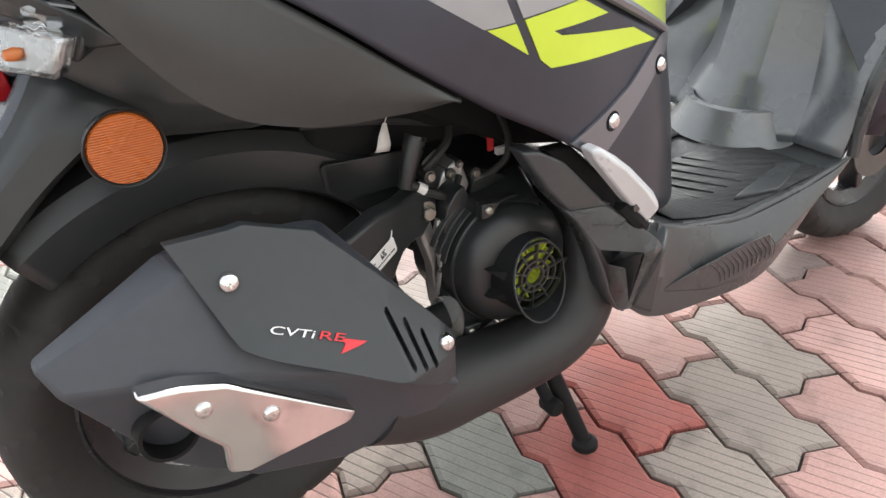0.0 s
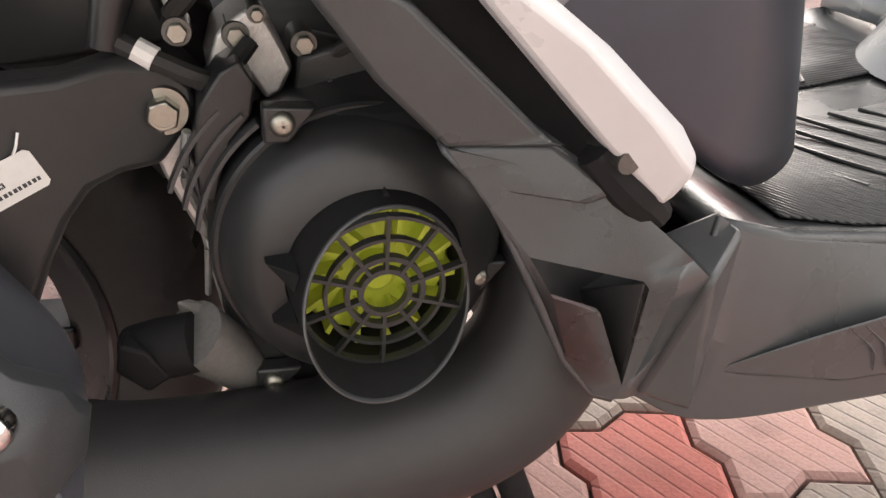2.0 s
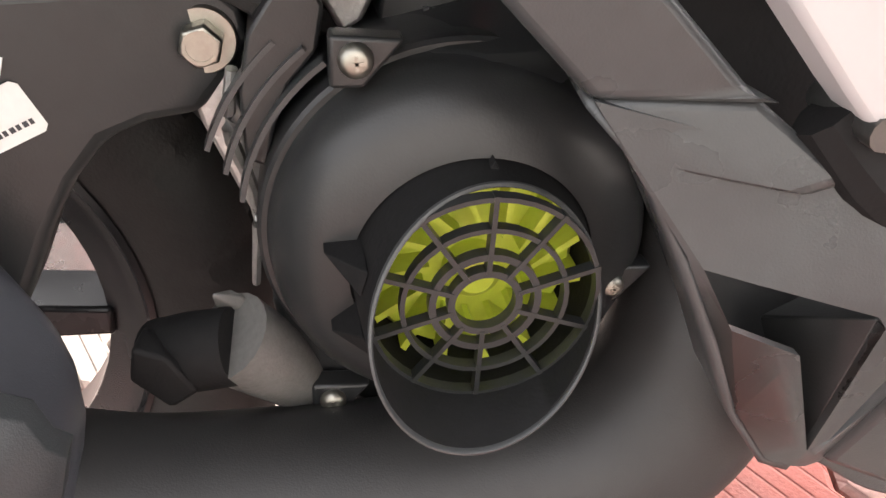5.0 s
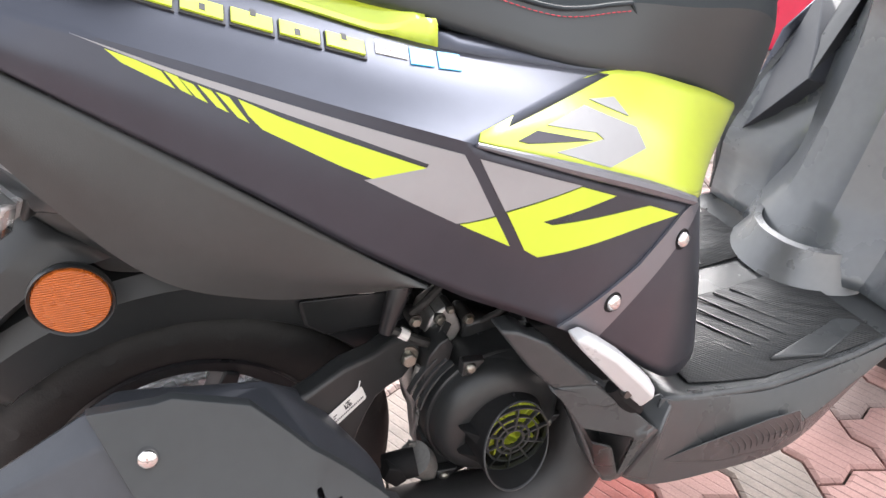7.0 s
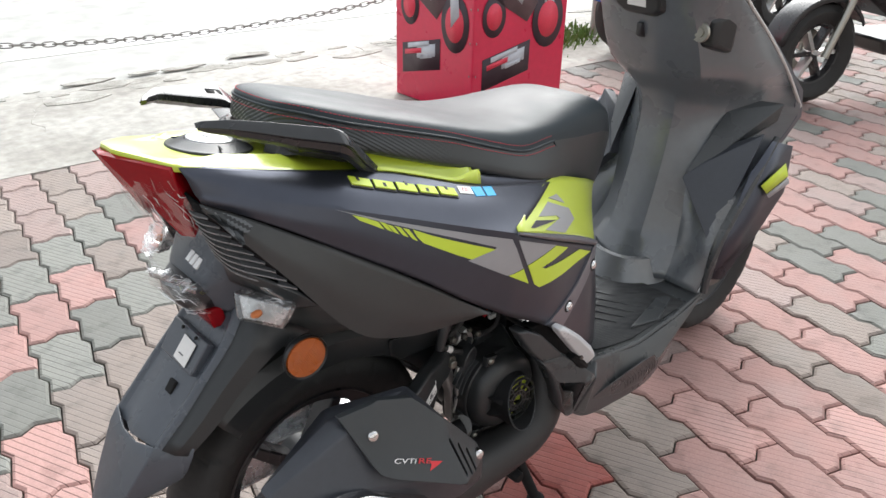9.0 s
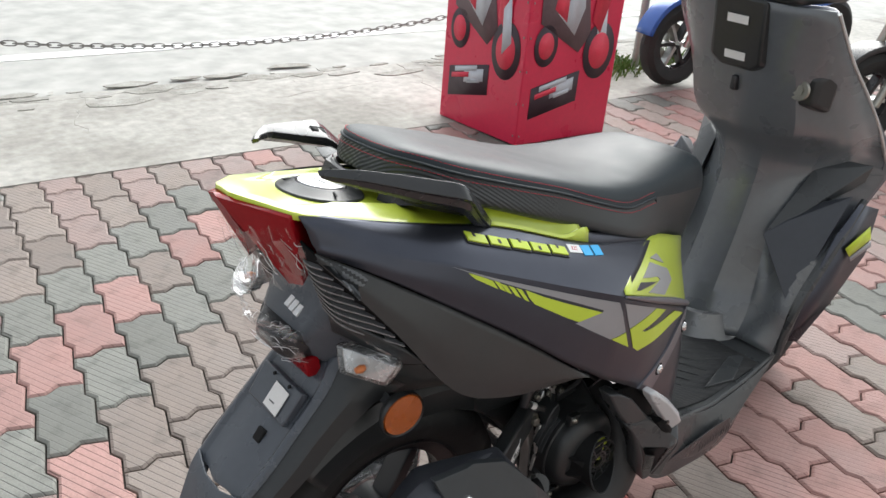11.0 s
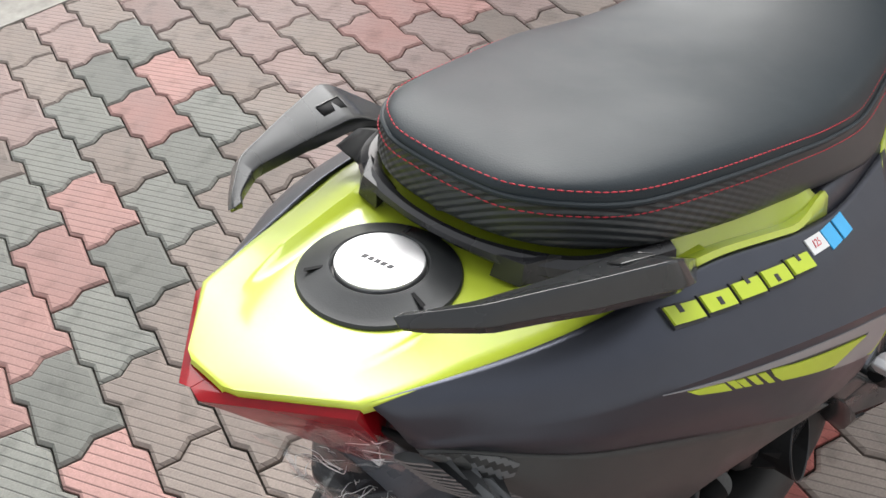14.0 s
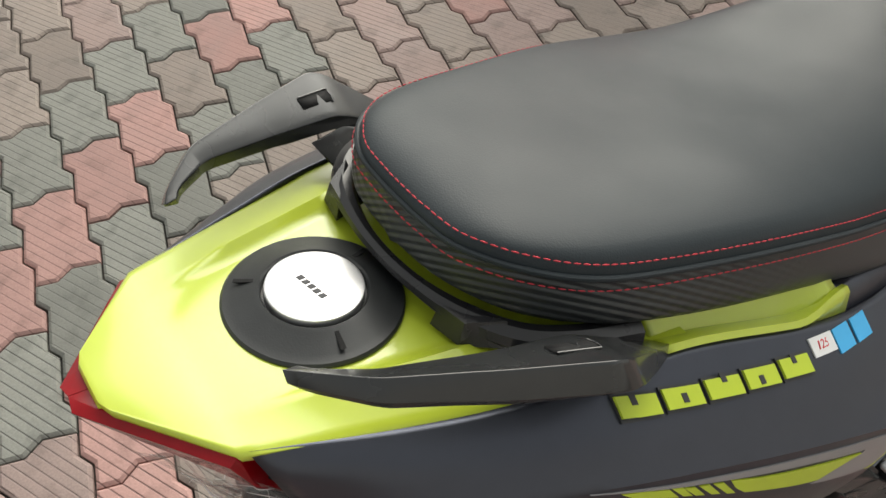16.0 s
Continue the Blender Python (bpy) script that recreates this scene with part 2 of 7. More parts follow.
def hull(pts, bm=None):
    b = bmesh.new()
    for p in pts:
        b.verts.new(p)
    r = bmesh.ops.convex_hull(b, input=b.verts)
    bmesh.ops.delete(b, geom=list({e for e in r["geom_interior"] + r["geom_unused"] if isinstance(e, bmesh.types.BMVert)}), context="VERTS")
    bmesh.ops.dissolve_limit(b, angle_limit=radians(2), verts=b.verts, edges=b.edges)
    if bm is None:
        return b
    me = bpy.data.meshes.new("tmp")
    b.to_mesh(me)
    bm.from_mesh(me)
    bpy.data.meshes.remove(me)
    return bm


def tube(pts, radius, n=10, steps=0, bm=None, flat=1.0, caps=True):
    """A round or flattened tube; radius may be a list along the way."""
    P = spline(pts, steps) if steps else [Vector(p) for p in pts]
    rs = radius if isinstance(radius, (list, tuple)) else [radius] * len(pts)
    rows, up = [], Vector((0, 0, 1))
    for i, p in enumerate(P):
        d = (P[min(i + 1, len(P) - 1)] - P[max(i - 1, 0)]).normalized()
        a = d.cross(up)
        a = d.cross(Vector((1, 0, 0))) if a.length < 0.05 else a
        a.normalize()
        b = a.cross(d).normalized()
        s = i / (len(P) - 1) * (len(rs) - 1)
        k = min(int(s), len(rs) - 2) if len(rs) > 1 else 0
        r = rs[k] + (rs[min(k + 1, len(rs) - 1)] - rs[k]) * (s - k)
        rows.append([p + (a * math.cos(t) + b * math.sin(t) * flat) * r for t in (2 * math.pi * j / n for j in range(n))])
    bm = quads(rows, True, bm)
    if caps:
        bm.verts.ensure_lookup_table()
        N = len(bm.verts)
        bm.faces.new([bm.verts[N - n * len(rows) + j] for j in range(n)][::-1])
        bm.faces.new([bm.verts[N - n + j] for j in range(n)])
    return bm


def lathe(profile, centre, axis="y", n=48, bm=None, fn=None):
    """profile: (radius, along). Turned about an axis through centre."""
    rows = []
    for i in range(n):
        t = 2 * math.pi * i / n
        row = []
        for r, h in profile:
            r = fn(r, h, t) if fn else r
            c, s = r * math.cos(t), r * math.sin(t)
            row.append(Vector(centre) + Vector({"y": (c, h, s), "z": (c, s, h), "x": (h, c, s)}[axis]))
        rows.append(row)
    return quads(rows + [rows[0]], False, bm)


def prism(loops, y0, y1, bm=None, yfun=None, cuts=()):
    """A plate in side view: outer loop of (x, z) and holes, from y0 back to y1. yfun(x, z) bends its face."""
    b = bmesh.new()
    edges = []
    for loop in loops:
        v = [b.verts.new((x, 0, z)) for x, z in loop]
        edges += [b.edges.new((v[i], v[(i + 1) % len(v)])) for i in range(len(v))]
    bmesh.ops.triangle_fill(b, use_beauty=True, edges=edges, normal=(0, -1, 0))
    for co, no in cuts:
        bmesh.ops.bisect_plane(b, geom=b.verts[:] + b.edges[:] + b.faces[:], plane_co=co, plane_no=no)
    r = bmesh.ops.extrude_face_region(b, geom=b.faces[:])
    back = {e for e in r["geom"] if isinstance(e, bmesh.types.BMVert)}
    for v in b.verts:
        base = yfun(v.co.x, v.co.z) if yfun else 0.0
        v.co.y = base + (y1 if v in back else y0)
    bmesh.ops.recalc_face_normals(b, faces=b.faces)
    if bm is None:
        return b
    me = bpy.data.meshes.new("tmp")
    b.to_mesh(me)
    bm.from_mesh(me)
    bpy.data.meshes.remove(me)
    return bm


def part(name, bm, mat, parent=None, label="", bevel=0.0, solid=0.0, sharp=32, seg=2, clean=True):
    """Links a bmesh as one mesh object under a thing or a part."""
    if clean:
        bmesh.ops.remove_doubles(bm, verts=bm.verts, dist=1e-5)
        bmesh.ops.recalc_face_normals(bm, faces=bm.faces)
    me = bpy.data.meshes.new(name)
    bm.to_mesh(me)
    bm.free()
    me.materials.append(mat)
    for p in me.polygons:
        p.use_smooth = True
    me.set_sharp_from_angle(angle=radians(sharp))
    ob = new(name, me)
    if parent:
        ob.parent = parent
        ob.matrix_parent_inverse = parent.matrix_world.inverted() if parent.type == "EMPTY" else Matrix()
    if solid and ("panel" in name or "skirt" in name):
        if sum(p.normal.y * p.area * (1 if p.center.y > 0 else -1) for p in me.polygons) < 0:
            me.flip_normals()
    if solid:
        s = ob.modifiers.new("solid", "SOLIDIFY")
        s.thickness, s.offset = solid, -1
    if bevel:
        b = ob.modifiers.new("bevel", "BEVEL")
        b.width, b.segments, b.limit_method, b.angle_limit = bevel, seg, "ANGLE", radians(25)
        b.harden_normals = False
    return tagged(ob, label) if label else ob


def mirrored(bm):
    """The same shape on the other side of the centre plane."""
    b = bm.copy()
    for v in b.verts:
        v.co.y = -v.co.y
    bmesh.ops.reverse_faces(b, faces=b.faces)
    return b


def both(name, bm, mat, parent, label="", **k):
    m = mirrored(bm)
    a = part(name, bm, mat, parent, label, **k)
    part(name, m, mat, parent, label, **k)
    return a


def thing(name, place, label, category, group=""):
    e = new(name)
    e.location = place
    bpy.context.view_layer.update()
    return tagged(e, label, category, group)


def ball_bolt(name, at, normal, r, parent, mat=None, h=None, recess=True):
    """A pan-head screw: flange, domed head and a cross recess."""
    q = Vector(normal).normalized().to_track_quat("Z", "Y").to_matrix().to_4x4()
    h = h or r * 0.55
    prof = [(0, h), (r * 0.5, h * 0.97), (r * 0.8, h * 0.75), (r * 0.95, h * 0.35), (r, 0), (r * 1.0, -h)]
    b = lathe(prof, (0, 0, 0), "z", 20)
    if recess:
        for a in (0, math.pi / 2):
            c, s = math.cos(a), math.sin(a)
            w, k = r * 0.42, r * 0.1
            hull([Vector((c * x - s * y, s * x + c * y, z)) for x in (-w, w) for y in (-k, k) for z in (h * 0.9, h * 1.04)], b)
    b.transform(Matrix.Translation(at) @ q)
    return part(name, b, mat or STEEL, parent, "", sharp=40)


from mathutils.bvhtree import BVHTree


# ---- the scooter: x forward, rear axle over x = 0, centre plane y = 0 ----
scooter = thing("scooter", (0, 0, 0), "matte purple-grey and neon yellow scooter parked on its centre stand", "scooter")

# side panels: edge line under the tail cowl, crease, and the gap line below
EDGE = [(-0.187, -0.079, 0.883), (-0.106, -0.109, 0.864), (-0.035, -0.130, 0.850), (0.081, -0.148, 0.824), (0.234, -0.180, 0.772), (0.405, -0.170, 0.726)]
CREASE = [(-0.178, -0.098, 0.847), (-0.10, -0.152, 0.832), (-0.03, -0.184, 0.813), (0.07, -0.216, 0.779), (0.15, -0.238, 0.750), (0.232, -0.258, 0.721)]
mid = [Vector(a).lerp(Vector(b), 0.45) + Vector((0, -0.003, 0.002)) for a, b in zip(EDGE, CREASE)]
body_side = loft([EDGE, mid, CREASE], 40, 12)


def join(bm, other):
    """Adds another sheet to a bmesh."""
    me = bpy.data.meshes.new("tmp")
    other.to_mesh(me)
    other.free()
    bm.from_mesh(me)
    bpy.data.meshes.remove(me)
    return bm


GAPREAR = [(-0.172, -0.099, 0.834), (-0.100, -0.160, 0.799), (-0.030, -0.190, 0.755), (0.070, -0.225, 0.690), (0.150, -0.2435, 0.631), (0.232, -0.2495, 0.574)]
FRONTTOP = [(0.232, -0.258, 0.721), (0.33, -0.247, 0.677), (0.42, -0.226, 0.634), (0.493, -0.207, 0.597), (0.540, -0.165, 0.580), (0.565, -0.09, 0.570)]
GAPFRONT = [(0.232, -0.2495, 0.574), (0.322, -0.251, 0.520), (0.41, -0.238, 0.452), (0.50, -0.220, 0.380), (0.57, -0.175, 0.372), (0.61, -0.09, 0.365)]
for top, low, n in ((CREASE, GAPREAR, 40), (FRONTTOP, GAPFRONT, 44)):
    mid = [Vector(a).lerp(Vector(b), 0.5) + Vector((0, -0.004, 0)) for a, b in zip(top, low)]
    join(body_side, loft([top, mid, low], n, 14))
both("side_panel", body_side, PURPLE, scooter, "side panel in matte purple-grey", solid=0.003, sharp=38)


def skin(ob):
    """The finished surface of a part, to lay films on."""
    bpy.context.view_layer.update()
    return BVHTree.FromObject(ob, bpy.context.evaluated_depsgraph_get())


upper_tree = lower_tree = skin(bpy.data.objects["side_panel"])

TAILTOP = [(-0.172, -0.096, 0.833), (-0.092, -0.162, 0.792), (0.02, -0.206, 0.721), (0.09, -0.226, 0.672), (0.15, -0.238, 0.627), (0.197, -0.246, 0.594)]
TAILLOW = [(-0.172, -0.098, 0.824), (-0.106, -0.170, 0.737), (-0.020, -0.196, 0.628), (0.062, -0.209, 0.590), (0.149, -0.229, 0.587), (0.197, -0.243, 0.592)]
TAILIN = [(-0.160, -0.09, 0.818), (-0.085, -0.13, 0.725), (0.0, -0.13, 0.607), (0.072, -0.14, 0.580), (0.149, -0.16, 0.580), (0.197, -0.18, 0.588)]
mid = [Vector(a).lerp(Vector(b), 0.55) + Vector((0, -0.006, 0)) for a, b in zip(TAILTOP, TAILLOW)]
low = loft([TAILTOP, mid, TAILLOW], 40, 12)
quads([spline(TAILLOW, 40), spline(TAILIN, 40)], bm=low)
both("tail_side_panel", low, TAILBLACK, scooter, "dark grey plastic tail side panel", solid=0.003)

# cooling vent beside the lamp: a dark tray and its curved blades
APEX = Vector((-0.189, -0.086, 0.840))
SILL = spline([(-0.158, -0.088, 0.752), (-0.142, -0.100, 0.729), (-0.125, -0.118, 0.719), (-0.105, -0.141, 0.714), (-0.089, -0.166, 0.712)], 14)
tray = quads([[APEX.lerp(p, f) + Vector((0.010, 0.010, 0.002)) for p in SILL] for f in (0.0, 0.3, 0.6, 0.85, 1.04)])
both("vent_tray", tray, SHADE, scooter, "", solid=0.004)
for side in (1, -1):
    for i in range(9):
        f = 0.22 + 0.80 * i / 8
        row = []
        for j, p in enumerate(SILL):
            q, k = APEX.lerp(p, f), math.sin(math.pi * (0.08 + 0.84 * j / 13)) * (0.4 + 0.6 * f)
            row.append([q + Vector((0.0070, 0.0070, 0.0034)) * k, q + Vector((-0.0010, -0.0012, 0.0008)), q + Vector((-0.0012, -0.0014, -0.0012)), q + Vector((0.0060, 0.0060, -0.0002)) * k])
        blade = quads(row, True)
        if side < 0:
            blade = mirrored(blade)
        part("vent_slat", blade, SATIN, scooter)
base = hull([(-0.150, -0.086, 0.738), (-0.140, -0.100, 0.722), (-0.123, -0.118, 0.711), (-0.103, -0.143, 0.706), (-0.085, -0.170, 0.702), (-0.062, -0.186, 0.680), (-0.085, -0.165, 0.676), (-0.138, -0.080, 0.700), (-0.06, -0.10, 0.72), (-0.06, -0.14, 0.68)])
both("vent_base", base, BLACK, scooter, "dark grey panel under the vent", bevel=0.003)


def film_on(tree, loop, thick, name, mat, parent, label="", side=-1, lift=0.0, cut=0.012):
    """A thin shape in side view, laid onto a panel: loop of (x, z)."""
    b = prism([loop], 0, thick)
    if cut:
        for axis in ((1, 0, 0), (0, 0, 1)):
            k = [v.co.dot(Vector(axis)) for v in b.verts]
            s = math.floor(min(k) / cut) * cut
            while s < max(k):
                g = b.verts[:] + b.edges[:] + b.faces[:]
                bmesh.ops.bisect_plane(b, geom=g, plane_co=Vector(axis) * s, plane_no=axis)
                s += cut
    for v in b.verts:
        top = v.co.y < thick / 2
        hit, nor, _, _ = tree.ray_cast(Vector((v.co.x, -0.6, v.co.z)), Vector((0, 1, 0)))
        if hit is None:
            hit, nor, _, _ = tree.find_nearest(Vector((v.co.x, -0.22, v.co.z)))
        nor = nor if nor.y < 0 else -nor
        spot = Vector((v.co.x, hit.y, v.co.z))
        v.co = spot + nor * (lift + 0.0004 + (thick if top else -0.0005))
    return part(name, b, mat, parent, label, sharp=50)


def stripes(tree, parent):
    film_on(tree, [(-0.033, 0.8122), (0.025, 0.7879), (0.095, 0.7614), (0.172, 0.7320), (0.224, 0.7131), (0.2512, 0.6555), (0.2185, 0.6540), (0.1475, 0.6996), (0.1955, 0.7052), (0.1968, 0.7075), (0.1433, 0.7324), (0.0943, 0.7540), (0.0244, 0.7850)], 0.0006, "stripe", DECALGREY, parent, "silver-grey decal stripe")
    film_on(tree, [(-0.0134, 0.8018), (0.0046, 0.7940), (0.0192, 0.7863), (0.0261, 0.7743), (-0.0046, 0.7926)], 0.0007, "stripe", DECALYELLOW, parent, "neon yellow decal stripe")
    for x0, z0, wide, drop in ((0.0210, 0.7862, 0.0080, 0.0128), (0.0303, 0.7806, 0.0080, 0.0126), (0.0411, 0.7760, 0.0082, 0.0152), (0.0521, 0.7709, 0.0082, 0.0182)):
        film_on(tree, [(x0, z0), (x0 + wide, z0 - 0.0040), (x0 + wide + drop * 0.60, z0 - 0.0044 - drop), (x0 + drop * 0.66, z0 - drop)], 0.0007, "stripe", DECALYELLOW, parent)
    film_on(tree, [(0.0661, 0.7653), (0.0938, 0.7504), (0.1313, 0.7328), (0.1946, 0.7046), (0.1534, 0.7002), (0.1296, 0.7132), (0.0794, 0.7433), (0.0712, 0.7537)], 0.0007, "stripe", DECALYELLOW, parent, "neon yellow decal stripe")
    film_on(tree, [(0.2215, 0.6529), (0.2524, 0.6537), (0.2672, 0.6228)], 0.0007, "stripe", DECALYELLOW, parent, "neon yellow decal triangle")
    film_on(tree, [(0.2361, 0.7082), (0.3387, 0.6612), (0.2609, 0.6572)], 0.0006, "stripe", DECALGREY, parent, "silver-grey decal triangle")
    film_on(tree, [(0.2626, 0.6554), (0.3387, 0.6601), (0.3816, 0.6387), (0.2978, 0.6388), (0.3087, 0.6326), (0.4300, 0.6137), (0.4730, 0.5915), (0.2950, 0.6050), (0.2818, 0.6153)], 0.0007, "stripe", DECALYELLOW, parent, "neon yellow hooked decal")


panel = bpy.data.objects["side_panel"]
stripes(lower_tree, panel)
film_on(lower_tree, [(0.325, 0.520), (0.372, 0.487), (0.512, 0.585), (0.500, 0.596), (0.478, 0.592), (0.42, 0.556)], 0.0025, "trim_strip", TRIM, panel, "lighter grey screw strip")
for x, z in ((0.480, 0.5625), (0.3885, 0.5265)):
    spot, out, _, _ = lower_tree.ray_cast(Vector((x, -0.6, z)), Vector((0, 1, 0)))
    out = out if out.y < 0 else -out
    # nearly flat disc; the recess's shade is painted by its near-black colour
    well = lathe([(0.0, 0.0030), (0.0098, 0.0030), (0.0108, 0.0036), (0.0112, 0.0026)], (0, 0, 0), "z", 28)
    well.transform(Matrix.Translation(spot) @ out.to_track_quat("Z", "Y").to_matrix().to_4x4())
    part("screw_well", well, SHADE, panel)
    ball_bolt("screw", spot + out * 0.0036, out, 0.0088, panel, CHROME, 0.0052)

# raised badge: five slanted blocks, then a number and a blue pair of blocks
def slanted(x0, z0, w, h, lean=0.35, slope=-0.345):
    return [(x0, z0), (x0 + w, z0 + slope * w), (x0 + w + lean * h, z0 + slope * w + h), (x0 + lean * h, z0 + h)]


upper_panel = bpy.data.objects["side_panel"]
for i in range(5):
    x = 0.0075 + i * 0.0325
    z = 0.8275 - 0.312 * (x - 0.0075)
    film_on(upper_tree, slanted(x - 0.0012, z - 0.0011, 0.0296, 0.0086, 0.35, -0.335), 0.0014, "badge_shadow", INK, upper_panel, cut=0.008)
    film_on(upper_tree, slanted(x, z, 0.0272, 0.0064, 0.35, -0.335), 0.0034, "badge_block", DECALYELLOW, upper_panel, "raised yellow badge block", cut=0.008)
    film_on(upper_tree, slanted(x + 0.0102 + 0.002 * (i % 3), z + (0.0004 if i % 2 else 0.0034) - 0.0028, 0.0040, 0.0030, 0.35, -0.335), 0.0006, "badge_notch", INK, upper_panel, lift=0.0032, cut=0)
film_on(upper_tree, slanted(0.1755, 0.7785, 0.0250, 0.0062, 0.5, -0.30), 0.0008, "badge_plate", WHITE, upper_panel, "small white badge plate", cut=0.008)
for i in range(2):
    x = 0.2015 + i * 0.0235
    film_on(upper_tree, slanted(x, 0.7685 - 0.26 * (x - 0.2015), 0.0195, 0.0080, 0.5, -0.25), 0.0008, "badge_block", BLUE, upper_panel, "sky blue badge block", cut=0.008)
tail_panel = bpy.data.objects["tail_side_panel"]
tail_tree = skin(tail_panel)
film_on(tail_tree, [(-0.170, 0.8285), (-0.153, 0.8205), (-0.134, 0.8105), (-0.1275, 0.803), (-0.134, 0.797), (-0.152, 0.792), (-0.163, 0.806)], 0.0004, "carbon_film", TWILL, tail_panel, "carbon-pattern patch", cut=0.01)


def letters(text, size, mat, m, parent, name="lettering", depth=0.0004):
    c = bpy.data.curves.new(name, "FONT")
    c.body, c.size, c.extrude = text, size, depth
    tmp = new("tmp_text", c)
    bpy.context.view_layer.update()
    me = bpy.data.meshes.new_from_object(tmp.evaluated_get(bpy.context.evaluated_depsgraph_get()))
    bpy.data.objects.remove(tmp)
    bm = bmesh.new()
    bm.from_mesh(me)
    bpy.data.meshes.remove(me)
    bm.transform(m)
    return part(name, bm, mat, parent, clean=False)


def side_text(text, size, mat, at, along, normal, parent, shear=0.25, depth=0.0004, wide=1.0):
    """Letters that run along a direction on a face with that normal."""
    x = Vector(along).normalized()
    n = Vector(normal)
    n = (n - x * n.dot(x)).normalized()
    y = n.cross(x)
    m = Matrix.Translation(at) @ Matrix((x, y, n)).transposed().to_4x4() @ Matrix(((wide, shear, 0, 0), (0, 1, 0, 0), (0, 0, 1, 0), (0, 0, 0, 1)))
    return letters(text, size, mat, m, parent, depth=depth)


spot = upper_tree.ray_cast(Vector((0.1815, -0.6, 0.7790)), Vector((0, 1, 0)))
n_up = spot[1] if spot[1].y < 0 else -spot[1]
side_text("125", 0.0092, RED, spot[0] + n_up * 0.0016, (0.94, -0.06, -0.33), n_up, upper_panel)

# belly panel under the seat, neon yellow
belly = loft([[(0.236, -0.257, 0.7225), (0.36, -0.241, 0.667), (0.493, -0.206, 0.600), (0.550, -0.150, 0.578), (0.585, -0.05, 0.562)],
              [(0.238, -0.254, 0.7245), (0.39, -0.205, 0.700), (0.51, -0.172, 0.648), (0.60, -0.115, 0.608), (0.645, -0.045, 0.585)],
              [(0.240, -0.250, 0.7265), (0.405, -0.166, 0.728), (0.53, -0.138, 0.688), (0.630, -0.092, 0.640), (0.685, -0.040, 0.608)]], 26, 12)
both("belly_panel", belly, YELLOW, scooter, "neon yellow panel under the seat nose", solid=0.003)
belly_panel = bpy.data.objects["belly_panel"]
belly_tree = skin(belly_panel)
film_on(belly_tree, [(0.2737, 0.7129), (0.2957, 0.7141), (0.3579, 0.6915), (0.2836, 0.7085)], 0.0007, "stripe", DECALDARK, belly_panel)
film_on(belly_tree, [(0.3083, 0.7147), (0.3578, 0.7158), (0.4192, 0.6847), (0.4276, 0.6653), (0.3734, 0.6668), (0.3120, 0.6954), (0.3711, 0.6888), (0.3635, 0.6958)], 0.0006, "stripe", DECALGREY, belly_panel, "grey decal on the yellow panel")
film_on(belly_tree, [(0.3668, 0.7177), (0.3994, 0.7115), (0.4123, 0.6947)], 0.0006, "stripe", DECALGREY, belly_panel)
edge_bar = tube([(0.232, -0.2605, 0.7215), (0.33, -0.249, 0.679), (0.42, -0.229, 0.637), (0.497, -0.207, 0.597)], [0.002, 0.0055, 0.0065, 0.005], 8, 16)
both("edge_strip", edge_bar, TRIM, scooter, "lighter grey edge strip")

# tail cowl: a shallow dish that rises to the tail, with a ridge each side of the filler
COWL = [(-0.238, 0.016, 0.9010, 0.900, 0.013), (-0.235, 0.024, 0.9015, 0.900, 0.013), (-0.191, 0.0795, 0.8865, 0.8845, 0.008), (-0.150, 0.0940, 0.8770, 0.8745, 0.011), (-0.106, 0.1080, 0.8680, 0.8635, 0.010), (-0.065, 0.121, 0.8600, 0.8540, 0.010), (-0.028, 0.131, 0.8535, 0.8470, 0.010), (0.02, 0.140, 0.845, 0.836, 0.010), (0.09, 0.149, 0.830, 0.820, 0.010)]
fine = [[*a, *b] for a, b in zip(spline([c[:3] for c in COWL[2:]], 25), spline([(c[3], c[4], 0) for c in COWL[2:]], 25))]
rows = []
for k, (x, half, zc, ze, lip, *_) in enumerate(COWL[:2] + fine):
    row = []
    near = max(0.0, min(1.0, (k - 2) / 6.0)) * max(0.0, min(1.0, (20 - k) / 4.0))
    for j in range(-24, 25):
        e = abs(j) / 24
        t = max(0.0, min(1.0, (e - 0.58) / 0.09))
        rise = t * t * (3 - 2 * t)
        fall = max(0.0, (e - 0.66) / 0.34)
        z = zc + 0.0075 * near * rise + (ze - zc - 0.0075 * near) * (fall if e > 0.66 else 0.0)
        if near < 1.0:
            z = z * near + (zc + (ze - zc) * e * e) * (1 - near)
        row.append(Vector((x, half * j / 24, z - (0.0015 if abs(j) == 24 else 0))))
    low = [row[0] - Vector((0, -0.0015, lip)), row[0] - Vector((0, 0.0006, 0.003))]
    rows.append(low + row + [Vector((p.x, -p.y, p.z)) for p in low[::-1]])
rows.insert(0, [p + Vector((-0.0015, 0, -0.003)) for p in rows[0]])
rows.insert(0, [Vector((p.x + 0.004, p.y, 0.886)) for p in rows[0]])
cowl = part("tail_cowl", quads(rows), YELLOW, scooter, "neon yellow glossy tail cowl", sharp=44)

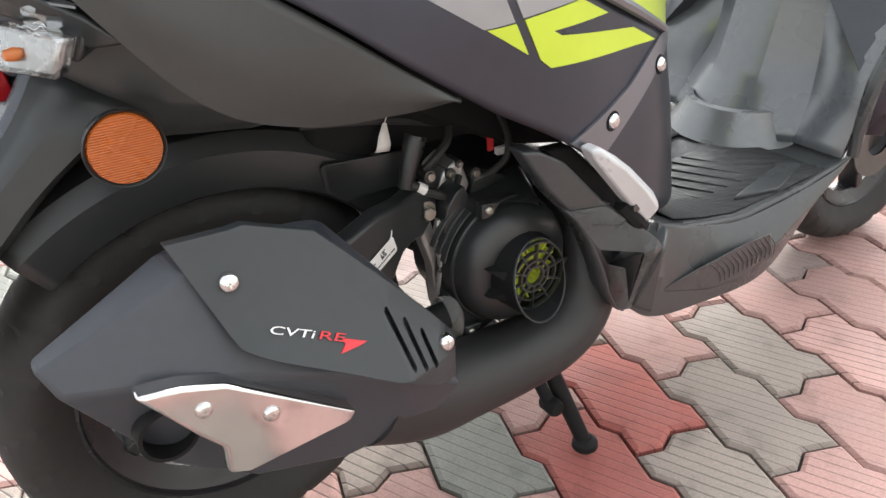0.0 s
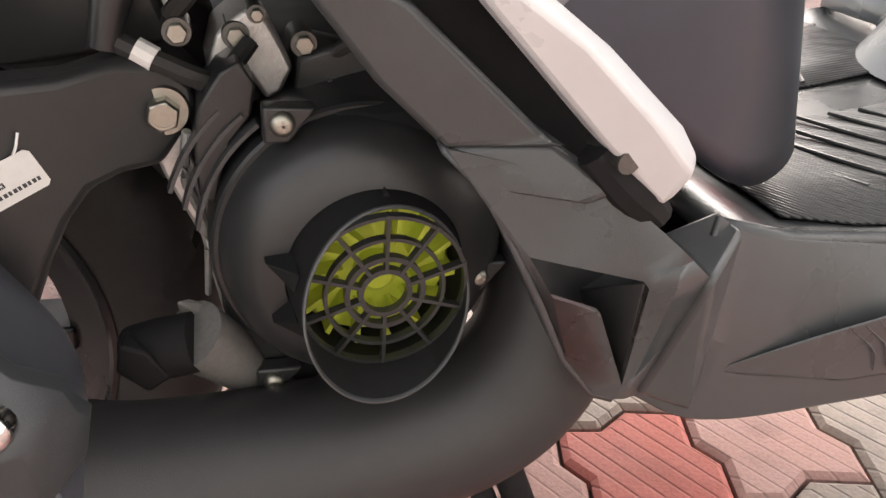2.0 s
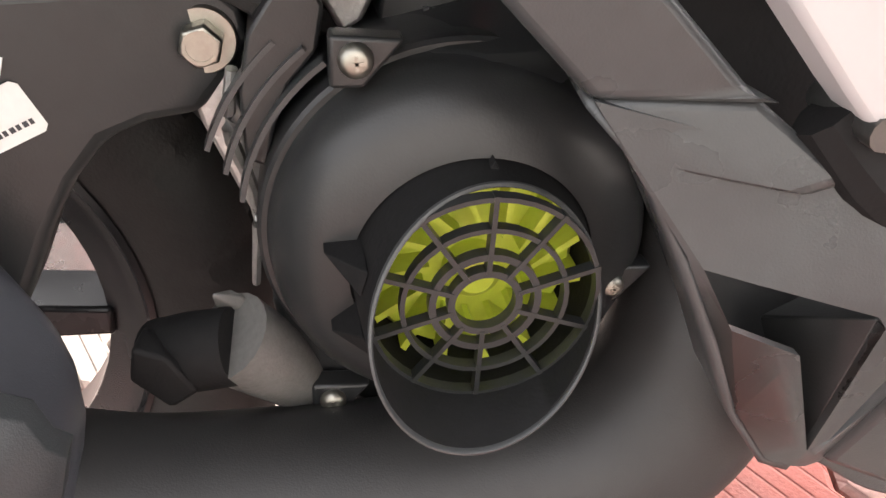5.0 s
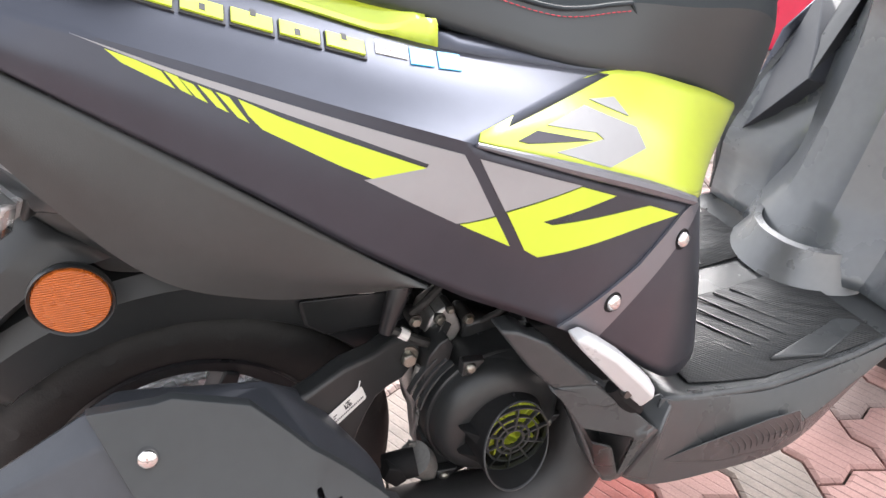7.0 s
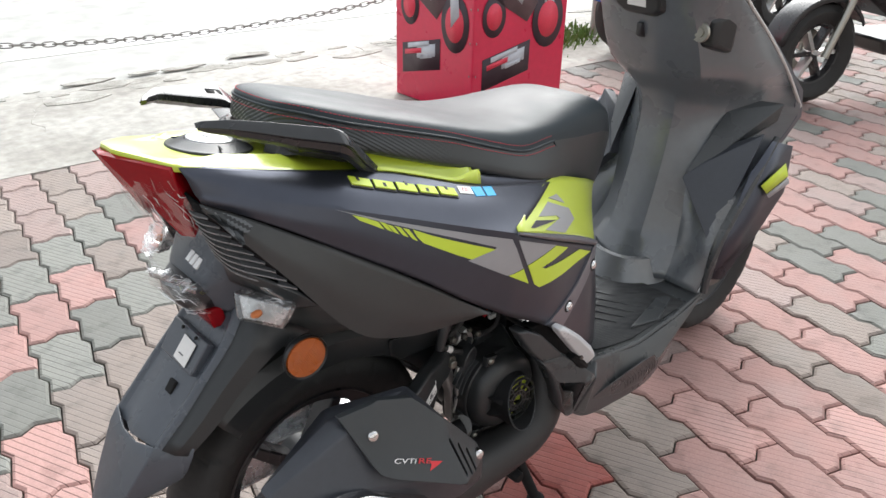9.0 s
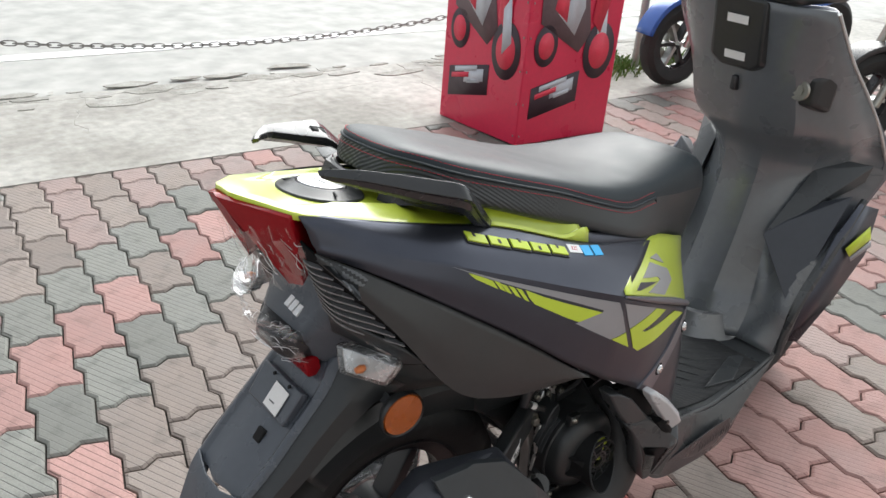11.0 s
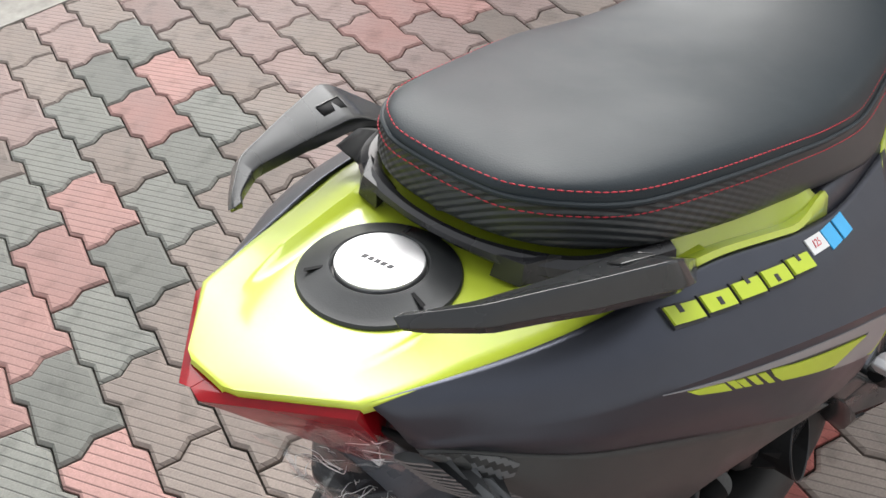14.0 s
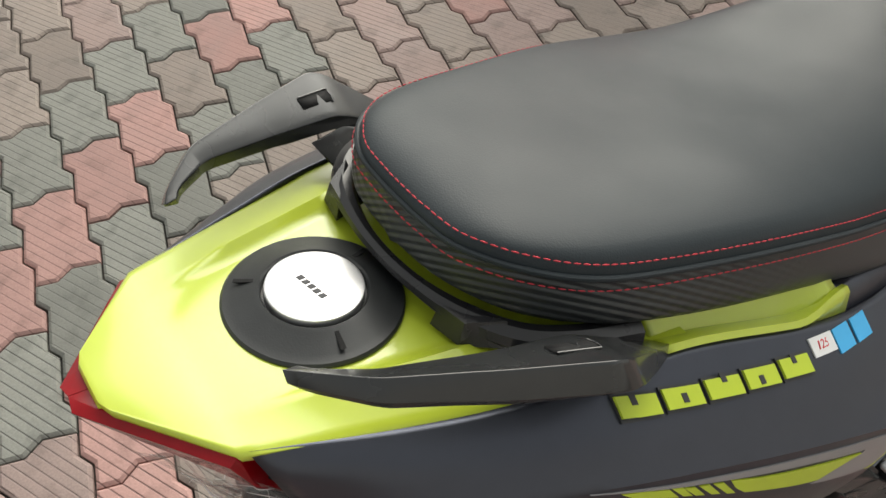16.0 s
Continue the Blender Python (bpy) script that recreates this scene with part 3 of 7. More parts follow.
# seat-side yellow recess, with a raised back
sill = [p for p in spline(EDGE, 90) if 0.058 < p.x < 0.236]
rim = []
for i, p in enumerate(sill):
    f = max(0.0, (i - len(sill) + 7) / 6)
    g = f * f * (3 - 2 * f)
    lift = Vector((0.002 * g, 0.008 * g, 0.016 * g))
    rim.append([p + Vector((0, -0.0005, -0.004)), p + Vector((0, -0.0030, 0.001)) + lift, p + Vector((0, 0.001, 0.0045)) + lift, p + Vector((0, 0.005, 0.002)) + lift,
                p + Vector((-0.004 * g, 0.013 - 0.004 * g, -0.002 + 0.018 * g)), p + Vector((-0.004 * g, 0.024 - 0.006 * g, 0.010 + 0.010 * g)), p + Vector((-0.003 * g, 0.032 - 0.008 * g, 0.027))])
both("side_recess", quads(rim), YELLOW, scooter, "yellow grip recess under the seat", solid=0.003, sharp=40)

brow = spline(EDGE, 60)[47:]
shelf = quads([[p + Vector((0, 0.001, -0.001)) for p in brow], [p + Vector((0, 0.016, 0.010)) for p in brow], [p + Vector((0, 0.050, 0.012)) for p in brow]])
both("panel_shelf", shelf, PURPLE, scooter, "panel edge turned in under the seat", solid=0.003)

# fuel filler
TILT13 = Matrix.Translation((-0.104, 0.0005, 0.8690)) @ Matrix.Rotation(radians(10.8), 4, "Y")
ring = lathe([(0.0574, -0.010), (0.0574, 0.0005), (0.0560, 0.0022), (0.050, 0.0036), (0.0375, 0.0090), (0.0345, 0.0100), (0.0330, 0.0085), (0.0325, 0.004), (0.0, 0.004)], (0, 0, 0), "z", 72)
ring.transform(TILT13)
filler = part("filler_ring", ring, BLACK, scooter, "black ring round the fuel cap", sharp=30)
for a in (20, 140, 260):
    rib = hull([Vector((r * math.cos(radians(a) + s * 0.035), r * math.sin(radians(a) + s * 0.035), z)) for r, z in ((0.034, 0.0095), (0.051, 0.0062)) for s in (-1, 1)] + [Vector((0.04 * math.cos(radians(a)), 0.04 * math.sin(radians(a)), 0.003))])
    rib.transform(TILT13)
    part("ring_rib", rib, SHADE, filler)
cap = lathe([(0, 0.0120), (0.0295, 0.0119), (0.0308, 0.0114), (0.0312, 0.0102), (0.0312, 0.004)], (0, 0, 0), "z", 48)
cap.transform(TILT13)
fuel_cap = part("fuel_cap", cap, CHROME, scooter, "round brushed silver fuel cap", sharp=40)
fuel_cap.data.materials[0] = material("brushed_silver_cap", (0.72, 0.72, 0.73), 0.36, 0.85, 0.04, 80)
for i in range(5):
    a = Matrix.Translation((-0.0105 + 0.0052 * i, -0.002 - 0.0004 * i, 0.01195))
    b = hull([Vector((x + 0.25 * y, y, z)) for x in (-0.002, 0.002) for y in (-0.0022, 0.0022) for z in (0, 0.0003)])
    b.transform(TILT13 @ Matrix.Rotation(radians(-75), 4, "Z") @ a)
    part("cap_mark", b, INK, fuel_cap)

# seat: sections of (x, half width at the piping, piping height, top height, half width below, height below)
SECT = [(-0.038, 0.012, 0.917, 0.918, 0.012, 0.885), (-0.035, 0.046, 0.917, 0.923, 0.045, 0.884), (-0.025, 0.068, 0.915, 0.926, 0.070, 0.879), (-0.010, 0.087, 0.911, 0.926, 0.092, 0.873), (0.015, 0.105, 0.902, 0.921, 0.113, 0.865),
        (0.05, 0.118, 0.890, 0.911, 0.129, 0.852), (0.12, 0.133, 0.868, 0.890, 0.144, 0.826), (0.2, 0.146, 0.843, 0.866, 0.155, 0.796), (0.28, 0.151, 0.812, 0.840, 0.165, 0.766),
        (0.36, 0.150, 0.785, 0.820, 0.168, 0.735), (0.44, 0.14, 0.780, 0.812, 0.155, 0.708), (0.52, 0.131, 0.766, 0.814, 0.126, 0.676), (0.6, 0.118, 0.755, 0.813, 0.103, 0.638),
        (0.65, 0.100, 0.738, 0.795, 0.080, 0.616), (0.685, 0.074, 0.712, 0.756, 0.055, 0.612), (0.702, 0.036, 0.682, 0.706, 0.028, 0.625)]
SECT = [tuple(v) for v in np.array([[*spline([(s[a], s[b], 0) for s in SECT], 46)[i].xy] for a, b in ((0, 1), (2, 3), (4, 5)) for i in range(46)]).reshape(3, 46, 2).transpose(1, 0, 2).reshape(46, 6)]
top, side_r = [], []
for x, w, zp, zt, wb, zb in SECT:
    d = zt - zp
    half = spline([(x, -w, zp), (x, -w * 0.955, zp + 0.42 * d), (x, -w * 0.86, zp + 0.76 * d), (x, -w * 0.6, zp + 0.96 * d), (x, 0, zt)], 13)
    top.append(half + [Vector((p.x, -p.y, p.z)) for p in half[-2::-1]])
    back = -0.007 * max(0.0, 1 - (x + 0.04) / 0.1)
    side_r.append(spline([(x, -w, zp), (x + 0.4 * back, -w * 0.65 - wb * 0.35 - 0.002, zp - 0.3 * (zp - zb)), (x + back, -wb - 0.002, zb + 0.18 * (zp - zb)), (x + back, -wb + 0.008, zb)], 9))
bm = quads(top)
bm.faces.new([bm.verts.new(p) for p in top[0]][::-1])
bm.faces.new([bm.verts.new(p) for p in top[-1]])
seat = part("seat", bm, SEAT, scooter, "grained black vinyl seat with red stitching", sharp=60)
bm = quads(side_r)
quads([[Vector((p.x, -p.y, p.z)) for p in r] for r in side_r], bm=bm)
for r in (side_r[0], side_r[-1]):
    quads([[p, Vector((p.x - (0.002 if r is side_r[0] else -0.002), 0, p.z)), Vector((p.x, -p.y, p.z))] for p in r], bm=bm)
part("seat_side", bm, SEATSIDE, seat, "vinyl seat side, carbon-look towards its back", sharp=60)
under = quads([[Vector((x, -wb + 0.012, zb + 0.004)), Vector((x, wb - 0.012, zb + 0.004))] for x, w, zp, zt, wb, zb in SECT])
part("seat_pan", under, SHADE, seat)
N0 = 31
line = [Vector((x, -w - 0.0012, zp)) for x, w, zp, *_ in SECT[:N0]]
line = [Vector((p.x, -p.y, p.z)) for p in line[::-1]] + line
line = spline(line, 160)
part("piping", tube(line, 0.0022, 8), SEAT, seat, "black seat piping")
drop = spline([SECT[N0 - 1][0:1] + (-SECT[N0 - 1][1] - 0.0012, SECT[N0 - 1][2])] + [(0.462, -0.137, 0.742), (0.470, -0.128, 0.715)], 8)
both("piping", tube(drop, 0.0022, 8), SEAT, seat)


def stitches(path, step, length, r, bm):
    run, acc, k = 0.0, 0.0, 0
    for a, b in zip(path, path[1:]):
        d = (b - a)
        L = d.length
        while acc <= L:
            p = a + d * (acc / L)
            t = d.normalized() * length / 2
            tube([p - t, p, p + t], [r * 0.5, r, r * 0.5], 5, bm=bm)
            acc += step
        acc -= L
    return bm


dense = spline(line, 900)
bm = bmesh.new()
for off_in, off_z in ((0.0045, 0.0078), (-0.0042, -0.0062)):
    pth = []
    for p in dense:
        inward = Vector((max(0.0, 0.10 - p.x) * 1.2, -p.y, 0)).normalized()
        pth.append(p + inward * off_in + Vector((0, 0, off_z)))
    stitches(pth, 0.0062, 0.0045, 0.0006, bm)
st = part("stitching", bm, STITCH, seat, "red seat stitching", sharp=80, clean=False)
tagged(st, kind="stuff")

# grab rails and their foot behind the seat
def along(nodes, n):
    """A line with straight runs and slightly eased corners."""
    pts = [Vector(p) for p in nodes]
    ease = [pts[0]]
    for a, b, c in zip(pts, pts[1:], pts[2:]):
        ease += [b.lerp(a, min(0.25, 0.004 / max((b - a).length, 1e-6))), b.lerp(c, min(0.25, 0.004 / max((c - b).length, 1e-6)))]
    ease.append(pts[-1])
    out, marks = [], [0.0]
    for i in range(1, len(pts) - 1):
        marks += [i - 0.08, i + 0.08]
    marks.append(len(pts) - 1.0)
    for k in range(n):
        u = (len(pts) - 1.0) * k / (n - 1)
        i = max(j for j in range(len(marks) - 1) if marks[j] <= u + 1e-9)
        out.append(ease[i].lerp(ease[i + 1], (u - marks[i]) / (marks[i + 1] - marks[i])))
    return out


def rail():
    """A blade: a ridge along its outer edge, a sloping inner face that widens to the seat, a square lower edge."""
    ridge = along([(-0.156, -0.074, 0.9275), (-0.150, -0.083, 0.9310), (-0.122, -0.1105, 0.9325), (-0.066, -0.1385, 0.9214), (-0.012, -0.1630, 0.9105), (0.000, -0.1640, 0.9030), (0.038, -0.1540, 0.8640), (0.077, -0.1410, 0.8225)], 78)
    lower = along([(-0.157, -0.080, 0.9235), (-0.151, -0.089, 0.9235), (-0.126, -0.118, 0.9225), (-0.066, -0.1490, 0.9065), (-0.010, -0.1740, 0.8930), (0.003, -0.1735, 0.8860), (0.038, -0.1590, 0.8480), (0.076, -0.1430, 0.8150)], 78)
    inner = along([(-0.148, -0.076, 0.9265), (-0.143, -0.083, 0.9275), (-0.118, -0.100, 0.9250), (-0.062, -0.1150, 0.9070), (-0.012, -0.1250, 0.8920), (0.004, -0.1285, 0.8810), (0.034, -0.1300, 0.8530), (0.064, -0.1300, 0.8240)], 78)
    deep = along([(0.005, 0, 0), (0.006, 0, 0), (0.009, 0, 0), (0.012, 0, 0), (0.014, 0, 0), (0.014, 0, 0), (0.009, 0, 0), (0.004, 0, 0)], 78)
    bm = bmesh.new()
    rows = []
    for p, b, q, d in zip(ridge, lower, inner, deep):
        w, v, z = q - p, b - p, Vector((0, 0, d.x))
        rows.append([p + v * 0.10 + w * 0.01, p + w * 0.035, p + w * 0.16 - Vector((0, 0, 0.0004)), p + w * 0.90, q - z * 0.1, q - z, b + w * 0.55 - z * 0.9, b + w * 0.22 - z * 0.75, b + w * 0.16 - z * 0.1, b + w * 0.03 - Vector((0, 0, 0.0012)), b - Vector((0, 0, 0.0002)), p + v * 0.90])
    quads(rows, True, bm)
    for r in (rows[0], rows[-1]):
        bm.faces.new([bm.verts.new(q) for q in r])
    return bm


bm = rail()
both("grab_rail", bm, RAILBLACK, scooter, "black grab rail with a downturned tip", bevel=0.0012)
def on_top(u, v):
    """u along the rail's wide top near the elbow, v from its ridge to the seat."""
    a, b = Vector((-0.036, -0.1523, 0.9155)).lerp(Vector((-0.006, -0.1636, 0.9068)), u), Vector((-0.036, -0.1203, 0.8993)).lerp(Vector((-0.006, -0.1265, 0.8880)), u)
    return a.lerp(b, v) + Vector((0, -0.0004, 0.0012))


# no opening is cut: a near-black sheet paints the slot's shade
slot = bmesh.new()
for k, (v0, v1) in enumerate(((0.46, 0.72),)):
    quads([[on_top(u, v0 + dv * (v1 - v0)) for dv in (0, 0.5, 1)] for u in (0.10, 0.4, 0.7, 1.0)], bm=slot)
both("rail_slot", slot, SHADE, scooter, "dark sheet painted as the rail's shaded slot", solid=0.0012)
lip = tube([on_top(0.12, 0.44), on_top(0.98, 0.44), on_top(1.02, 0.60), on_top(0.98, 0.74)], 0.0007, 6)
both("slot_lip", lip, RAILBLACK, scooter)
web = hull([(-0.040, -0.117, 0.885), (-0.005, -0.128, 0.878), (0.035, -0.132, 0.850), (-0.030, -0.098, 0.862), (0.0, -0.113, 0.855), (0.035, -0.122, 0.846), (-0.026, -0.11, 0.868)])
both("rail_web", web, RAILBLACK, scooter, "", bevel=0.003)
foot = tube([(0.05, -0.128, 0.844), (0.01, -0.118, 0.858), (-0.020, -0.100, 0.866), (-0.040, -0.070, 0.872), (-0.050, -0.035, 0.875), (-0.053, 0.0, 0.876), (-0.050, 0.035, 0.875), (-0.040, 0.070, 0.872), (-0.020, 0.100, 0.866), (0.01, 0.118, 0.858), (0.05, 0.128, 0.844)],
            [0.010, 0.010, 0.0095, 0.0085, 0.006, 0.0055, 0.006, 0.0085, 0.0095, 0.010, 0.010], 8, 44, flat=0.9)
for s in (1, -1):
    hull([(-0.056, -0.056 * s, 0.862), (-0.052, -0.080 * s, 0.862), (-0.030, -0.100 * s, 0.862), (-0.030, -0.06 * s, 0.862), (-0.050, -0.058 * s, 0.879), (-0.046, -0.078 * s, 0.878), (-0.025, -0.092 * s, 0.878)], foot)
part("rail_foot", foot, GLOSSBLACK, scooter, "black rail foot behind the seat")

# tail lamp, housing, number-plate light, signals
lamp = hull([(-0.250, 0.0, 0.898), (-0.252, -0.010, 0.896), (-0.248, -0.012, 0.889), (-0.240, -0.016, 0.896), (-0.198, -0.080, 0.879), (-0.192, -0.078, 0.8815), (-0.190, -0.083, 0.850), (-0.168, -0.062, 0.774), (-0.181, -0.050, 0.776), (-0.14, -0.05, 0.80), (-0.15, -0.04, 0.875), (-0.16, 0.0, 0.875), (-0.208, -0.012, 0.83)])
both("tail_lamp", lamp, REDLENS, scooter, "red tail lamp lens", bevel=0.0025)
house = hull([(x, y * k, z) for k in (-1, 1) for x, y, z in ((-0.118, 0.040, 0.742), (-0.128, 0.062, 0.752), (-0.166, 0.040, 0.686), (-0.160, 0.056, 0.684), (-0.132, 0.072, 0.712), (-0.135, 0.060, 0.640), (-0.155, 0.045, 0.655), (-0.06, 0.12, 0.74), (-0.05, 0.1, 0.64))])
housing = part("tail_housing", house, GUARD, scooter, "dark grey tail housing with a sloping face", bevel=0.004, seg=3)
f_u, f_v = Vector((0, -1, 0)), Vector((-0.651, 0, -0.759)).normalized()
f_n = Vector((-0.759, 0, 0.651)).normalized()
face = skin(housing)
for i in range(3):
    c = Vector((-0.1445, -0.0135, 0.7045)) + f_u * (0.0118 * (i - 1)) + f_v * (0.0012 * (i - 1))
    c = face.ray_cast(c + f_n * 0.05, -f_n)[0]
    part("badge_block", hull([c + f_u * (a * 0.0047 + b * -0.0012) + f_v * (b * 0.0082) + f_n * k for a in (-1, 1) for b in (-1, 1) for k in (-0.003, 0.0022)]), WHITE, housing, "small white badge block", bevel=0.0006)
dome = hull([(x, y * s, z) for s in (-1, 1) for x, y, z in ((-0.193, 0.018, 0.684), (-0.191, 0.026, 0.660), (-0.160, 0.052, 0.688), (-0.160, 0.054, 0.662), (-0.176, 0.036, 0.645), (-0.130, 0.05, 0.694), (-0.130, 0.05, 0.642))])
plate_light = part("plate_light", dome, GLOSSBLACK, scooter, "black number-plate light housing", bevel=0.007, seg=3)
part("rear_reflector", hull([(x, y, z) for x, z in ((-0.163, 0.650), (-0.156, 0.620), (-0.140, 0.650), (-0.135, 0.620)) for y in (-0.055, 0.055)]), REDLENS, scooter, "red rear reflector", bevel=0.002)


def crumple(centre, e1, e2, n, parent, seed, bulge=0.012, amp=0.006):
    """A crumpled sheet of clear wrapping film: long creases, a ragged edge, painted white glints."""
    rnd = random.Random(seed)
    rows = []
    nor = Vector(e1).cross(Vector(e2)).normalized()
    rise = [rnd.uniform(-0.5, 0.5) for j in range(n)]
    for i in range(max(5, n // 3)):
        row = []
        for j in range(n):
            u, v = 2 * (i + rnd.uniform(-0.2, 0.2)) / (max(5, n // 3) - 1) - 1, 2 * (j + rnd.uniform(-0.3, 0.3)) / (n - 1) - 1
            fold = noise.noise(Vector((u * 1.6 + seed, v * 2.2, 0.3))) + rise[j] * (0.4 + 0.5 * math.sin(2 * u + 7 * v + seed)) + rnd.uniform(-0.10, 0.10)
            k = 1 + 0.2 * noise.noise(Vector((u * 3, v * 3, seed)))
            row.append(Vector(centre) + Vector(e1) * u * k + Vector(e2) * v * k + nor * (bulge * (1 - 0.55 * (u * u + v * v)) + amp * fold))
        rows.append(row)
    o = part("wrapping_film", quads(rows), FILM, parent, "crumpled clear wrapping film", sharp=24, clean=False)
    o.visible_shadow = False
    # sky glints on the creases, painted as thin white tubes
    lines = bmesh.new()
    for _ in range(n // 2):
        i, j = rnd.randrange(len(rows) - 2), rnd.randrange(1, n - 2)
        way = [rows[i][j]]
        for k in range(1, rnd.randint(2, 4)):
            if i + k < len(rows):
                way.append(rows[i + k][max(0, min(n - 1, j + rnd.choice((-1, 0, 0, 1))))])
        if len(way) > 1:
            bend = [p + nor * 0.0006 + Vector((rnd.uniform(-1, 1), rnd.uniform(-1, 1), rnd.uniform(-1, 1))) * 0.0022 for p in spline(way, 5)]
            tube(bend, [0.0001, rnd.uniform(0.0002, 0.0005), 0.0003, rnd.uniform(0.0002, 0.0006), 0.0001], 5, 11, bm=lines)
    c = part("film_creases", lines, FILMGLINT, parent, "white lines painted as glints on the film's creases", clean=False)
    tagged(c, kind="stuff")
    return o


lamps = [o for o in scooter.children if o.name.startswith("tail_lamp")]
crumple((-0.197, -0.056, 0.820), (0.020, -0.010, -0.042), (0.022, -0.030, 0.010), 19, lamps[0], 3, 0.006, 0.007)
crumple((-0.197, 0.056, 0.820), (0.020, 0.010, -0.042), (-0.022, -0.030, -0.010), 19, lamps[1], 4, 0.006, 0.007)
crumple((-0.178, -0.008, 0.672), (0.012, -0.052, 0.0), (-0.012, 0.0, 0.030), 19, plate_light, 5, 0.014, 0.009)
crumple((-0.182, -0.020, 0.690), (-0.016, 0.0, 0.004), (0.010, -0.046, 0.0), 17, plate_light, 9, 0.006, 0.009)
crumple((-0.166, -0.035, 0.644), (0.012, -0.020, 0.0), (-0.004, 0.0, 0.014), 9, plate_light, 6, 0.006, 0.006)


def signal(side):
    face = [(-0.146, -0.100, 0.697), (-0.103, -0.184, 0.692), (-0.114, -0.173, 0.660), (-0.152, -0.118, 0.664)]
    back = [(-0.118, -0.098, 0.694), (-0.085, -0.168, 0.690), (-0.094, -0.160, 0.666), (-0.120, -0.112, 0.668)]
    f = lambda pts: [(x, y * side, z) for x, y, z in pts]
    body = hull(f(back + [(-0.06, -0.09, 0.695), (-0.06, -0.08, 0.675), (-0.07, -0.13, 0.70), (-0.07, -0.13, 0.67), (-0.045, -0.07, 0.69)]))
    sig = part("turn_signal", body, BLACK, scooter, "turn signal with a clear lens, still wrapped", bevel=0.004)
    c = Vector((-0.115, -0.14 * side * 1, 0.678))
    part("reflector_bowl", hull(f([tuple(Vector(p).lerp(Vector((-0.118, -0.142, 0.678)), 0.18)) for p in face] + [tuple(Vector(p).lerp(Vector((-0.10, -0.135, 0.678)), 0.3)) for p in back])), REFLECT, sig, "", bevel=0.002)
    part("bulb", lathe([(0, 0.009), (0.004, 0.006), (0.0055, 0), (0.004, -0.007), (0, -0.009)], (-0.135, -0.142 * side, 0.678), "x", 14), BULB, sig, "orange bulb")
    ln = part("lens", hull(f(face + [tuple(Vector(a).lerp(Vector(b), 0.6)) for a, b in zip(face, back)])), LENS, sig, "clear trapezium lens", bevel=0.003)
    ln.visible_shadow = False
    if side < 0:
        for k in range(2):
            crumple((-0.140 - 0.004 * k, 0.140, 0.676), (0.016, 0.036, 0.0), (-0.006, 0.004, -0.024), 23, sig, 20 + k, 0.012, 0.012)
    crumple((-0.112, -0.160 * side, 0.700), (0.010, -0.022 * side, 0), (0.002 * side, 0.004, 0.010 * side), 11, sig, 7 + side, 0.004, 0.004)


signal(1)
signal(-1)

# the tail settles a little to the far side on its stand
for ob in [o for o in scooter.children if o.name.split(".")[0] in ("seat", "tail_cowl", "filler_ring", "fuel_cap", "grab_rail", "rail_slot", "slot_lip", "rail_web", "rail_foot", "side_recess", "panel_shelf", "side_panel", "tail_side_panel", "tail_lamp", "edge_strip")]:
    for piece in (ob, *ob.children_recursive):
        for v in piece.data.vertices:
            v.co.z -= 0.06 * max(0.0, v.co.y + 0.13)

# rear mudguard: a crowned back, rolled edges, side walls; a beaked flap at its end
rows = []
for ex, ew, ez, out, wx, wy, wz in ((-0.128, 0.046, 0.648, 0.002, -0.040, 0.100, 0.602), (-0.150, 0.056, 0.620, 0.003, -0.085, 0.099, 0.594), (-0.170, 0.059, 0.597, 0.004, -0.122, 0.097, 0.572), (-0.205, 0.060, 0.561, 0.005, -0.158, 0.095, 0.544), (-0.241, 0.061, 0.523, 0.006, -0.197, 0.094, 0.508), (-0.280, 0.058, 0.484, 0.007, -0.240, 0.091, 0.476)):
    half = [Vector((wx + 0.012, -wy + 0.020, wz - 0.006)), Vector((wx, -wy, wz)), Vector((wx * 0.55 + ex * 0.45, -wy * 0.62 - ew * 0.38 - 0.006, wz * 0.55 + ez * 0.45 + 0.004)), Vector((ex + 0.012, -ew - 0.010, ez + 0.004)), Vector((ex + 0.003, -ew - 0.003, ez + 0.002)), Vector((ex, -ew + 0.002, ez)), Vector((ex + 0.003, -ew + 0.008, ez - 0.003)), Vector((ex + 0.003, -ew * 0.5, ez - 0.001)), Vector((ex + 0.003 - out, 0, ez))]
    rows.append([p + Vector((0, -0.020, 0)) for p in half + [Vector((p.x, -p.y, p.z)) for p in half[-2::-1]]])
cols = [spline(c, 14) for c in zip(*rows)]
guard = part("rear_mudguard", quads(cols[3:-3]), GUARD, scooter, "black rear mudguard with plate holder", solid=0.004, bevel=0.0012, sharp=22)
for wing in (cols[:4], cols[-4:]):
    part("guard_wing", quads(wing), BLACK, guard, "black side wing of the mudguard", solid=0.004, sharp=22)


def full(half):
    return [Vector(p) for p in half] + [Vector((x, -0.040 - y, z)) for x, y, z in half[::-1]]


flap = quads([full([(-0.232, -0.112, 0.486), (-0.276, -0.080, 0.492), (-0.286, -0.040, 0.482)]), full([(-0.240, -0.115, 0.472), (-0.289, -0.080, 0.473), (-0.298, -0.040, 0.462)]), full([(-0.247, -0.112, 0.454), (-0.320, -0.066, 0.420), (-0.332, -0.036, 0.410)]), full([(-0.252, -0.106, 0.442), (-0.344, -0.048, 0.384), (-0.353, -0.034, 0.378)]), full([(-0.250, -0.102, 0.437), (-0.338, -0.046, 0.378), (-0.347, -0.032, 0.372)])])
